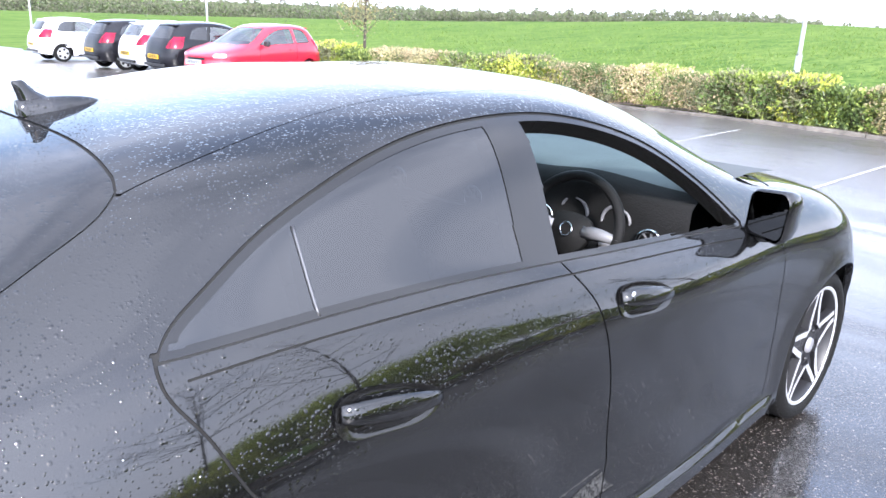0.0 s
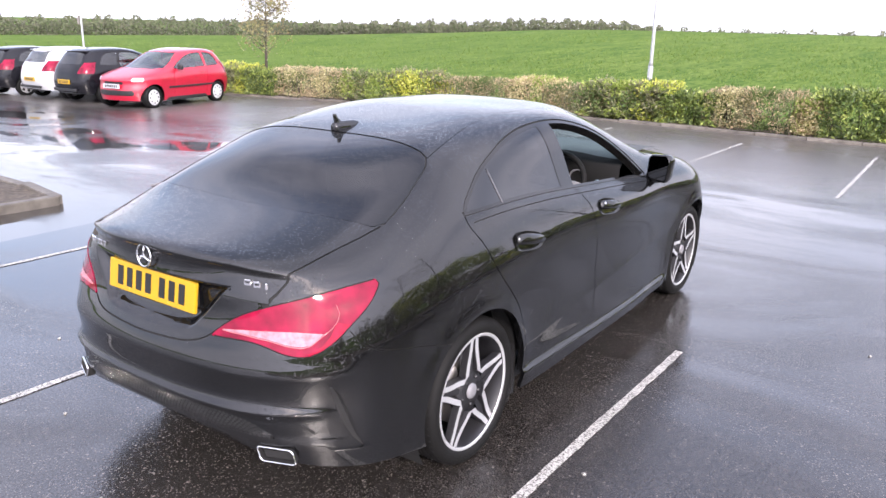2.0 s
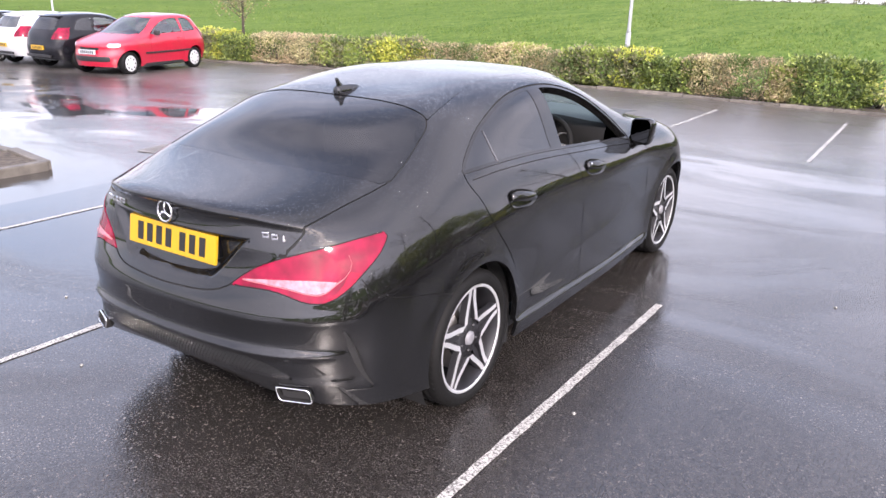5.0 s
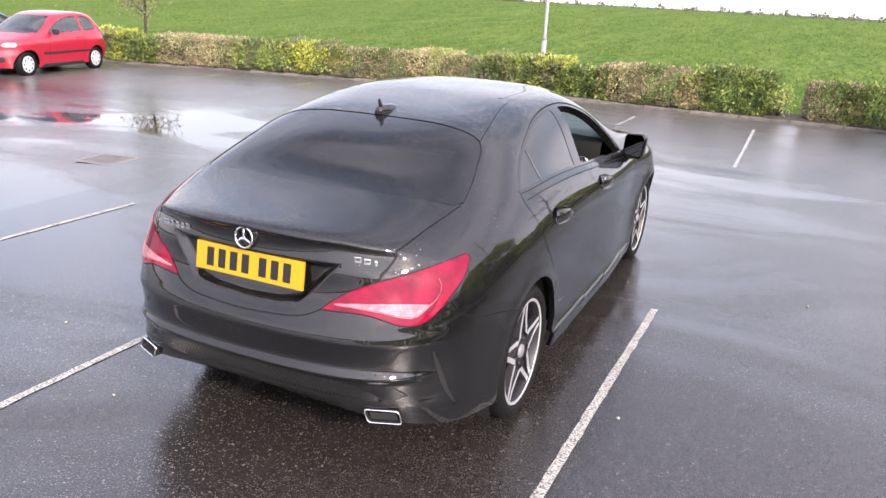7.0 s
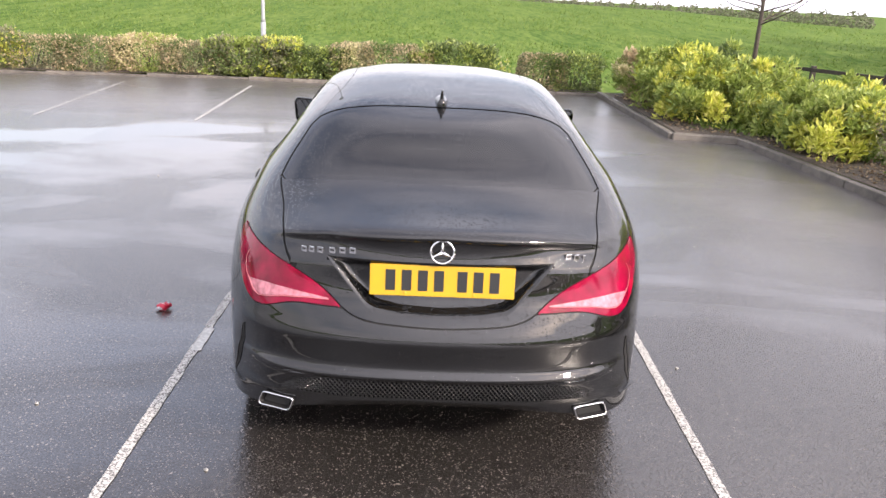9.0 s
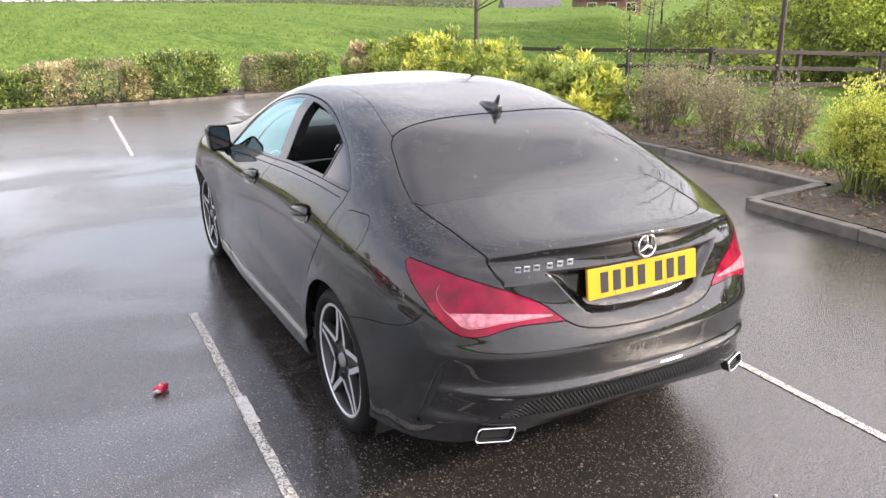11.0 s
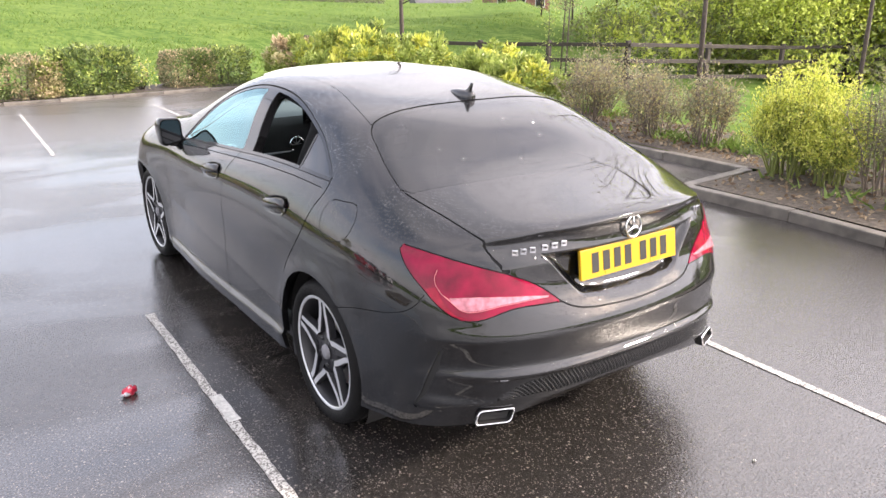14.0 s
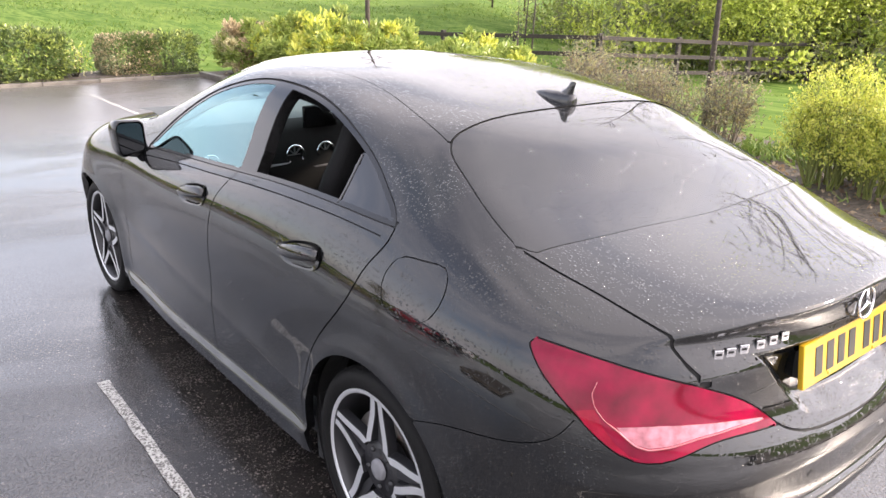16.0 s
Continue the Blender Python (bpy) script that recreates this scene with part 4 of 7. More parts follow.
for s in ("right", "left"):
    panel(("skirt", s), "side_skirt", PAINT, car, edge=.02)
    pts = []
    for zz in np.linspace(1.064, 1.196, 12):
        hit, nn = on_body(((1.5 if s == "right" else -1.5), float(np.interp(zz, [1.05, 1.2], [.295, .315])), float(zz)), ((-1 if s == "right" else 1), 0, 0))
        pts.append(hit - (nn if nn.x * hit.x > 0 else -nn) * .005)
    bm = bmesh.new()
    tube(bm, pts, .0036, 6)
    part("divider_strip", bm, BRIGHT, car, "thin satin metal divider strip")
    panel(("frame", s), "window_trim", GLOSS, car, "gloss black pillar and window trim", sink=.004, edge=.045)
    panel(("glass_quarter", s), "quarter_window", TINT, car, "dark tinted quarter window", sink=.006, edge=.005)
    for w in ("front", "rear"):
        doors[s, w] = panel(("door_" + w, s), "door", PAINT, car)
        pane = groups[("glass_" + w, s)]
        if (s, w) in (("right", "front"), ("left", "rear")):
            groups.pop(("glass_" + w, s))          # wound down
        else:
            panel(("glass_" + w, s), "window_pane", TINT if w == "rear" else CYAN_GLASS, doors[s, w], "tinted side window, closed", sink=.006, edge=.005)
    tl = panel(("tail", s), "tail_light", REDLENS, car, "red rear lamp cluster", sink=-.002, edge=.012)
    # clear reversing strip, its light guide and the redder outer segment in the lens
    sg = 1 if s == "right" else -1

    def on_lens(p, lift):
        o = Vector((sg * .55, -.835, 0))
        hit, nn = on_body(Vector((sg * p[0], p[1], p[2])) + o * .4, -o)
        return hit + nn * (lift if nn.dot(o) > 0 else -lift)

    def along(rows, count):
        t = np.linspace(0, len(rows) - 1, count)
        return np.stack([np.interp(t, range(len(rows)), [r[k] for r in rows]) for k in range(3)], -1)

    def lens_strip(name, mat, lo, hi, lift, label):
        bm = bmesh.new()
        prev = None
        for pa, pb in zip(along(lo, 28), along(hi, 28)):
            row = [bm.verts.new(on_lens(pa + (pb - pa) * f, lift)) for f in (0, .5, 1)]
            if prev:
                for k in range(2):
                    bm.faces.new((prev[k], row[k], row[k + 1], prev[k + 1]))
            prev = row
        return part(name, bm, mat, tl, label)

    lens_strip("reversing_lens", CLEARLENS, [(.691, -.735, .760), (.678, -.757, .741), (.655, -.781, .735), (.619, -.808, .740), (.558, -.836, .755), (.468, -.869, .765), (.390, -.889, .766)],
               [(.698, -.722, .775), (.685, -.735, .777), (.662, -.756, .780), (.625, -.784, .783), (.553, -.828, .782), (.465, -.865, .777), (.389, -.888, .769)], .0035, "pale pink reversing lens")
    lens_strip("outer_segment", REDLENS_OUTER, [(.745, -.640, .797), (.736, -.660, .772), (.722, -.690, .747), (.702, -.722, .723), (.676, -.757, .708)],
               [(.721, -.676, .807), (.716, -.702, .768), (.704, -.728, .738), (.686, -.755, .716), (.670, -.770, .711)], .0034, "bright red outer lamp segment")
    bm = bmesh.new()
    guide = along([(.706, -.664, .865), (.719, -.663, .838), (.721, -.674, .813), (.713, -.697, .787), (.697, -.724, .768), (.688, -.738, .755), (.676, -.760, .738), (.655, -.781, .731), (.619, -.808, .737), (.558, -.836, .752), (.468, -.869, .762), (.390, -.889, .765)], 44)
    tube(bm, [on_lens(p, .0035) for p in guide], [.0010] * 14 + [.0022] * 30, 6)
    part("light_guide", bm, GUIDE, tl, "pale curved light guide")
body_bm.free()

# wells, floor pan and the dark inside of the body
for sx in (1, -1):
    for a, b in WHEELS:
        bm = bmesh.new()
        rows = []
        for t in np.linspace(-.55, math.pi + .55, 30):
            rows.append([bm.verts.new((sx * xx, a + (ARCH + .012) * math.cos(t), b + (ARCH + .012) * math.sin(t))) for xx in (.835, .52)])
        for r, q in zip(rows, rows[1:]):
            bm.faces.new((r[0], q[0], q[1], r[1]))
        bm.faces.new([r[1] for r in rows])
        part("wheel_well", bm, DARK, car, "black wheel arch liner", smooth=False)
bm = bmesh.new()
box(bm, -.80, .80, .40, 2.30, .20, .26)
box(bm, -.50, .50, -.70, .40, .28, .36)
box(bm, -.50, .50, 2.3, 3.4, .22, .28)
part("underbody", bm, TRIM, car, smooth=False)
for sg in (1, -1):
    bm = bmesh.new()
    prism(bm, [(.30, .16), (.385, .15), (.395, .30), (.37, .42), (.345, .30)], sg * .60, sg * .83, "x")
    part("mud_flap", bm, TRIM, car, smooth=False)

# diagonal lattice of the mesh insert
bm = bmesh.new()
for lean in (-1, 1):
    for i in range(-4, 72):
        x0 = -.57 + i * .0165
        pts = []
        for t in np.linspace(0, 1, 7):
            xx = x0 + lean * .060 * (t - .5)
            top = np.interp(abs(xx), [0, .2, .4, .5, .57, .60], [.486, .484, .476, .456, .413, .36])
            bot = .404 - .012 * (xx / .7) ** 2
            if abs(xx) > .575 or top - bot < .006:
                continue
            hit, _ = on_body((xx, -1.5, bot + (top - bot) * t), (0, 1, 0))
            if hit:
                pts.append(hit + Vector((0, .003, 0)))
        if len(pts) >= 2:
            tube(bm, pts, .0026, 4, cap=False)
part("mesh_grille", bm, GLOSS, bumper, "glossy black lattice")

# exhaust tips
for sg in (1, -1):
    bm = bmesh.new()
    def ring(w, h, y, bm=bm, sg=sg):
        pts = []
        for cx, cz, a0 in ((1, 1, 0), (-1, 1, 90), (-1, -1, 180), (1, -1, 270)):
            r = min(.013, h * .8)
            for k in range(7):
                a = radians(a0 + 15 * k)
                px, pz = cx * (w - r) + r * math.cos(a), cz * (h - r) + r * math.sin(a)
                pts.append((px - .35 * pz, pz))
        return [bm.verts.new((sg * px, y, pz)) for px, pz in pts]
    rings = [ring(.060, .021, .06), ring(.068, .0275, .004), ring(.0668, .0263, -.003), ring(.0640, .0235, .0), ring(.0615, .021, .015), ring(.057, .018, .05)]
    for k_, (r, q) in enumerate(zip(rings, rings[1:])):
        for k in range(len(r)):
            bm.faces.new((r[k], q[k], q[(k + 1) % len(r)], r[(k + 1) % len(r)])).material_index = 1 if r is rings[0] or k_ >= 3 else 0
    tip = part("exhaust_tip", bm, [CHROME, DARK], car, "chrome tailpipe trim", m=pose(sg * .592, -.858, .336, -6, 0, 22 * sg))
    bm = bmesh.new()
    bm.faces.new([bm.verts.new((sg * px, .016, pz)) for px, pz in ((-.046, -.016), (.058, -.016), (.046, .016), (-.058, .016))])
    part("pipe_bore", bm, DARK, tip)
    # curved dark slot at the bumper's corner, with a raised outer lip
    bm = bmesh.new()
    prev, lip = None, []
    for k, (yy, zz) in enumerate(VENT):
        wide = .024 * math.sin(math.pi * (.06 + .90 * k / 25)) ** .7
        row = []
        for f in (0, .35, .7, 1):
            hit, nn = on_body((sg * 1.5, float(yy) - wide * f, float(zz)), (-sg, 0, 0))
            nn = nn if nn.x * sg > 0 else -nn
            row.append(bm.verts.new(hit + nn * .002))
            if f == 0:
                lip.append(hit + nn * .002)
        if prev:
            for j in range(3):
                bm.faces.new((prev[j], prev[j + 1], row[j + 1], row[j]))
        prev = row
    slot = part("corner_slot", bm, DARK, bumper, "curved dark slot at the bumper's corner")
    bm = bmesh.new()
    tube(bm, lip, [.001 + .004 * math.sin(math.pi * (.03 + .94 * k / 25)) for k in range(26)], 6)
    part("slot_lip", bm, PAINT, slot)
    # thin blade along the bumper's lower corner, below the slot
    bm = bmesh.new()
    prev = None
    for k, yy in enumerate(np.linspace(-.722, -.605, 10)):
        hit, nn = on_body((sg * 1.5, float(yy), .343 - .004 * k / 9), (-sg, 0, 0))
        nn = nn if nn.x * sg > 0 else -nn
        w = .004 + .016 * k / 9
        row = [bm.verts.new(hit + nn * d + Vector((0, 0, z))) for d, z in ((-.004, .005), (w, .003), (w, -.002), (-.004, -.006))]
        if prev:
            for j in range(4):
                bm.faces.new((prev[j], prev[(j + 1) % 4], row[(j + 1) % 4], row[j]))
        else:
            bm.faces.new(row)
        prev = row
    bm.faces.new(prev)
    bmesh.ops.recalc_face_normals(bm, faces=bm.faces)
    part("bumper_winglet", bm, PAINT, bumper, smooth=False)
# parking sensors
for xx, zz in ((-.56, .575), (-.23, .585), (.23, .585), (.56, .575)):
    hit, n = on_body((xx, -1.5, zz), (0, 1, 0))
    bm = bmesh.new()
    bmesh.ops.create_circle(bm, cap_ends=True, segments=16, radius=.011)
    bmesh.ops.translate(bm, verts=bm.verts, vec=(0, 0, .0015))
    part("parking_sensor", bm, GLOSS, bumper, m=Matrix.Translation(hit) @ (n if n.y < 0 else -n).to_track_quat("Z", "Y").to_matrix().to_4x4())

# number plate with plain bars in place of its characters
plate = new("number_plate")
plate.parent, plate["label"] = boot, "yellow number plate with black bars"
plate.matrix_basis = pose(.006, -.896, .850, -8, 0, 0)
bm = bmesh.new()
box(bm, -.254, .254, -.004, .010, -.0555, .0555, .003)
part("plate_panel", bm, YELLOW, plate, smooth=False)
bm = bmesh.new()
box(bm, -.23, .23, .010, .05, -.04, .03, .004)
part("plate_mount", bm, TRIM, plate, smooth=False)
for k in range(7):
    xx = -.182 + k * .0565 + (.025 if k > 3 else 0)
    bm = bmesh.new()
    box(bm, xx - .017, xx + .017, -.0055, -.003, -.036, .038)
    part("plate_bar", bm, BLACKPRINT, plate, smooth=False)
for xx in (-.13, .11):
    bm = bmesh.new()
    lathe(bm, [(0, -.006), (.005, -.006), (.006, -.004)], 12)
    part("plate_screw", bm, YELLOW, plate, m=pose(xx, 0, -.045, 0, 0, 90) @ pose(0, 0, 0))
# round badge and letter bars
hit, n = on_body((.0, -1.5, .962), (0, 1, 0))
hit, n = hit + Vector((0, -.010, 0)), Vector((0, -1, .08)).normalized()
bm = bmesh.new()
R, r = .040, .0042
tube(bm, [(R * math.cos(a), R * math.sin(a), .004) for a in np.linspace(0, 2 * math.pi, 41)], r, 6, cap=False)
for a in (90, 210, 330):
    a = radians(a)
    tube(bm, [(0, 0, .006), (R * math.cos(a), R * math.sin(a), .003)], [.0075, .002], 6)
up = Matrix.Translation(hit) @ n.to_track_quat("Z", "Y").to_matrix().to_4x4()
part("badge", bm, CHROME, boot, "round chrome badge", m=up)


def letter_bars(x0, x1, z0, z1, widths, height):
    for k, (t, w) in enumerate(widths):
        xx, zz = x0 + (x1 - x0) * t, z0 + (z1 - z0) * t
        hit, n = on_body((xx, -1.5, zz), (0, 1, 0))
        n = n if n.y < 0 else -n
        hit, n = hit + Vector((0, -.002, 0)), Vector((n.x, n.y, 0)).normalized()
        bm = bmesh.new()
        box(bm, -w / 2, w / 2, -height / 2, height / 2, -.001, .0035, .001)
        box(bm, -w / 2 + .004, w / 2 - .004, -.002, .004, .0034, .0036, mat=1)
        part("letter_bar", bm, [CHROME, PAINT], boot, "chrome lettering bar", smooth=False, m=Matrix.Translation(hit) @ n.to_track_quat("Z", "Y").to_matrix().to_4x4())


letter_bars(-.497, -.298, .924, .944, [(t, .022) for t in (.06, .2, .36, .58, .76, .94)], .022)
letter_bars(.443, .535, .936, .920, [(.1, .024), (.45, .024), (.78, .008)], .022)

# aerial fin: a low foot with an upright blade at its rear end
hit, _ = on_body((0, .165, 2), (0, 0, -1))
slope = on_body((0, .19, 2), (0, 0, -1))[0].z - on_body((0, .05, 2), (0, 0, -1))[0].z
bm = bmesh.new()
rows = []
for t in np.linspace(0, 1, 17):
    y = -.072 + .185 * t
    w = .031 * (math.sqrt(max(0.0, 1 - ((t - .4) / .6) ** 2)) if t > .4 else .6 + t) + .001
    h = .036 * math.sqrt(max(.02, 1 - t ** 2.2))
    rows.append([bm.verts.new((w * math.cos(a), y, h * max(0, math.sin(a)) ** .8 - .004)) for a in np.linspace(0, math.pi, 13)])
for p, q in zip(rows, rows[1:]):
    for k in range(12):
        bm.faces.new((p[k], p[k + 1], q[k + 1], q[k]))
bm.faces.new(rows[0])
bm.faces.new(rows[-1][::-1])
rows = []
for z, y0, y1, w in ((-.01, -.066, .03, .02), (.012, -.066, .020, .016), (.028, -.066, -.004, .011), (.044, -.068, -.026, .008), (.056, -.070, -.036, .0065), (.068, -.073, -.044, .005), (.073, -.071, -.050, .0025)):
    rows.append([bm.verts.new(p) for p in ((0, y0, z), (w, y0 + .3 * (y1 - y0), z), (w * .7, y0 + .7 * (y1 - y0), z), (0, y1, z), (-w * .7, y0 + .7 * (y1 - y0), z), (-w, y0 + .3 * (y1 - y0), z))])
for p, q in zip(rows, rows[1:]):
    for k in range(6):
        bm.faces.new((p[k], p[(k + 1) % 6], q[(k + 1) % 6], q[k]))
bm.faces.new(rows[-1])
bmesh.ops.recalc_face_normals(bm, faces=bm.faces)
part("aerial_fin", bm, PAINT, car, "black shark-fin aerial", m=Matrix.Translation(hit) @ pose(0, 0, 0, math.degrees(math.atan2(slope, .14)) * .55, 0, 0) @ Matrix.Scale(.95, 4))

# door handles in their scooped cups
for s, w in doors:
    sg = 1 if s == "right" else -1
    yc, zc = (.385, .893) if w == "rear" else (1.225, .898)
    hit, n = on_body((sg * 1.5, yc, zc), (-sg, 0, 0))
    n = n if n.x * sg > 0 else -n
    base = Matrix.Translation(hit) @ Matrix((Vector((0, 1, 0)), n.cross(Vector((0, 1, 0))) * 1, n)).transposed().to_4x4()
    tilt = -10 if w == "rear" else -9
    bm = bmesh.new()
    pts = curve2([(-.125, 0), (-.115, .03), (-.05, .043), (.05, .038), (.115, .012), (.125, -.004), (.09, -.028), (.0, -.042), (-.08, -.040), (-.118, -.022)], 36, True)
    outer = [bm.verts.new((px, -pz * sg, .0025)) for px, pz in pts]
    inner = [bm.verts.new((px * .86, -pz * .82 * sg, .001)) for px, pz in pts]
    deep = [bm.verts.new((px * .6, -pz * .55 * sg, -.012)) for px, pz in pts]
    for a, b in ((outer, inner), (inner, deep)):
        for k in range(36):
            bm.faces.new((a[k], a[(k + 1) % 36], b[(k + 1) % 36], b[k]))
    bm.faces.new(deep)
    bmesh.ops.recalc_face_normals(bm, faces=bm.faces)
    turn = base @ pose(0, 0, 0, 0, 0, tilt * sg)
    part("handle_cup", bm, GLOSS, doors[s, w], "dark scooped handle recess", m=turn)
    bm = bmesh.new()
    for t in np.linspace(0, 1, 15):
        px = -.115 + .23 * t
        lift = .006 + .020 * math.sin(math.pi * min(1, max(0, t))) ** .6
        h = .010 + .010 * math.sin(math.pi * t) ** .7 + .006 * (1 - t)
        row = [bm.verts.new((px, sg * (.006 + h * math.sin(a)), lift + .007 * math.cos(a))) for a in np.linspace(0, 2 * math.pi, 10, endpoint=False)]
        if t:
            for k in range(10):
                bm.faces.new((prev[k], prev[(k + 1) % 10], row[(k + 1) % 10], row[k]))
        else:
            bm.faces.new(row)
        prev = row
    bm.faces.new(prev)
    bmesh.ops.recalc_face_normals(bm, faces=bm.faces)
    handle = part("door_handle", bm, PAINT, doors[s, w], m=turn)
    if w == "front" and s == "right":
        bm = bmesh.new()
        lathe(bm, [(0, .002), (.007, .002), (.009, 0)], 14)
        part("lock_barrel", bm, CHROME, handle, "chrome key lock", m=pose(-.085, -.012 * sg * -1, .022, 0, -90, 0))

# mirrors
for sg in (1, -1):
    m = new("door_mirror")
    m.parent = doors["right" if sg > 0 else "left", "front"]
    bm = bmesh.new()
    corners = [(.0, -.050, .02), (.134, -.058, .026), (.142, .056, .030), (.004, .052, .026)]
    prof = []
    for i, (px, pz, r) in enumerate(corners):
        for k in range(10):
            a = radians(180 + 90 * i + 10 * k)
            cx, cz = px + (r if i in (0, 3) else -r), pz + (r if i in (0, 1) else -r)
            prof.append((cx + r * math.cos(a), cz + r * math.sin(a)))
    rings = []
    for d, k in ((0, .93), (.006, .99), (.03, 1.0), (.07, .93), (.10, .80), (.12, .60), (.132, .3)):
        rings.append([bm.verts.new((sg * (.07 + (px - .07) * k), d, pz * k)) for px, pz in prof])
    for r, q in zip(rings, rings[1:]):
        for k in range(40):
            bm.faces.new((r[k], r[(k + 1) % 40], q[(k + 1) % 40], q[k]))
    bm.faces.new(rings[-1])
    bmesh.ops.recalc_face_normals(bm, faces=bm.faces)
    part("mirror_shell", bm, PAINT, m)
    bm = bmesh.new()
    bm.faces.new([bm.verts.new((sg * (.07 + (px - .07) * .84), .004, pz * .84)) for px, pz in prof])
    part("mirror_glass", bm, material("mirror_silver", (.13, .135, .14), .03, 1.0, .02) if sg > 0 else bpy.data.materials["mirror_silver"], m, "silvered mirror glass")
    bm = bmesh.new()
    tube(bm, [(sg * -.05, .05, -.065), (sg * .02, .05, -.045), (sg * .06, .05, -.035)], [.03, .026, .03], 10)
    part("mirror_stalk", bm, TRIM, m)
    m.matrix_basis = pose(sg * .815, 1.90, 1.005, 0, 0, -8 * sg) @ Matrix.Diagonal((1.0, 1.0, 1.45, 1.0))
    m["label"] = "black door mirror"

# wheels
def wheel(sg, y):
    w = new("wheel")
    w.parent, w["label"] = car, "five twin-spoke alloy wheel"
    w.matrix_basis = pose(sg * (.762 if y < 1 else .749), y, .318, 0, 0, 0 if sg > 0 else 180)
    bm = bmesh.new()
    lathe(bm, [(.250, .088), (.258, .100), (.275, .108), (.296, .104), (.309, .092), (.3165, .078), (.3175, .05), (.3175, .046), (.311, .045), (.311, .039), (.3177, .038), (.318, .004), (.312, .003), (.312, -.003), (.318, -.004), (.3175, -.038), (.311, -.039), (.311, -.045), (.3175, -.046), (.3165, -.078), (.30, -.104), (.26, -.10), (.250, -.085)], 64, closed=True)
    tyre = part("tyre", bm, RUBBER, w)
    for s2 in (1, -1):
        bm = bmesh.new()
        tube(bm, [(s2 * .048, .3165 * math.cos(a), .3165 * math.sin(a)) for a in np.linspace(0, 2 * math.pi, 65)], .002, 4, cap=False)
        for a in np.linspace(0, 2 * math.pi, 64, endpoint=False):
            tube(bm, [(s2 * .048, .3172 * math.cos(a), .3172 * math.sin(a)), (s2 * .088, .3145 * math.cos(a + .03), .3145 * math.sin(a + .03))], .0022, 3)
        part("tread", bm, RUBBER, tyre)
    bm = bmesh.new()
    lathe(bm, [(.252, .096), (.2555, .090), (.251, .082)], 64)
    lathe(bm, [(.252, .096), (.243, .0975), (.2385, .092)], 64)
    part("rim_lip", bm, ALLOY, w)
    bm = bmesh.new()
    lathe(bm, [(.2385, .092), (.228, .072), (.222, .0), (.226, -.085)], 64)
    rim = part("rim_barrel", bm, ALLOY_DARK, w, "dark painted rim barrel")
    for k in range(5):
        a0 = 2 * math.pi * k / 5 + math.pi / 2
        for s2 in (1, -1):
            bm = bmesh.new()
            rows = []
            for t in np.linspace(0, 1, 9):
                r = .242 + (.088 - .242) * t
                ang = a0 + s2 * (.075 + .05 * t + .40 * t ** 2.6)
                wd = .0125 + .004 * t
                xx = .089 - .012 * t + .01 * t * t
                c = Vector((0, r * math.cos(ang), r * math.sin(ang)))
                d = Vector((0, -math.sin(ang), math.cos(ang))) * wd
                rows.append([bm.verts.new(c + o + Vector((x2, 0, 0))) for o, x2 in ((-d * 1.25, xx - .03), (-d, xx - .002), (-d * .85, xx), (d * .85, xx), (d, xx - .002), (d * 1.25, xx - .03))])
            for p, q in zip(rows, rows[1:]):
                for j in range(5):
                    bm.faces.new((p[j], p[j + 1], q[j + 1], q[j])).material_index = 0 if j == 2 else 1
            bm.faces.new(rows[-1]).material_index = 1
            bmesh.ops.recalc_face_normals(bm, faces=bm.faces)
            part("spoke", bm, [ALLOY, ALLOY_DARK], w, smooth=False)
        bm = bmesh.new()
        rows = []
        for t in np.linspace(0, 1, 6):
            r, ang = .238 + (.05 - .238) * t, .075 + .07 * t
            rows.append([bm.verts.new((.070 + .004 * t, r * math.cos(a0 + s * ang), r * math.sin(a0 + s * ang))) for s in (-1, 1)])
        for p, q in zip(rows, rows[1:]):
            bm.faces.new((p[0], p[1], q[1], q[0]))
        part("spoke_web", bm, ALLOY_DARK, w)
        bm = bmesh.new()
        ang = a0 + math.pi / 5
        lathe(bm, [(0, .083), (.007, .083), (.009, .076)], 10)
        part("wheel_bolt", bm, ALLOY_DARK, w, m=pose(0, .062 * math.cos(ang), .062 * math.sin(ang)))
    bm = bmesh.new()
    lathe(bm, [(0, .072), (.085, .074), (.092, .060), (.095, .03)], 32)
    part("hub", bm, ALLOY_DARK, w)
    bm = bmesh.new()
    lathe(bm, [(0, .092), (.02, .0915), (.031, .088), (.034, .078)], 28)
    part("centre_cap", bm, GREYTRIM, w, "grey centre cap")
    bm = bmesh.new()
    lathe(bm, [(.06, .02), (.155, .02), (.155, .0), (.06, .0)], 40)
    part("brake_disc", bm, STEEL, w)
    bm = bmesh.new()
    for t in np.linspace(-.5, .5, 7):
        a = math.radians(150) + t
        row = [bm.verts.new((xx, rr * math.cos(a), rr * math.sin(a))) for xx, rr in ((.045, .10), (.05, .125), (.045, .17), (-.03, .17), (-.03, .10))]
        if t > -.5:
            for k in range(5):
                bm.faces.new((prev[k], prev[(k + 1) % 5], row[(k + 1) % 5], row[k]))
        else:
            bm.faces.new(row)
        prev = row
    bm.faces.new(prev)
    part("brake_caliper", bm, STEEL, w)


for sg in (1, -1):
    for a, _ in WHEELS:
        wheel(sg, a)

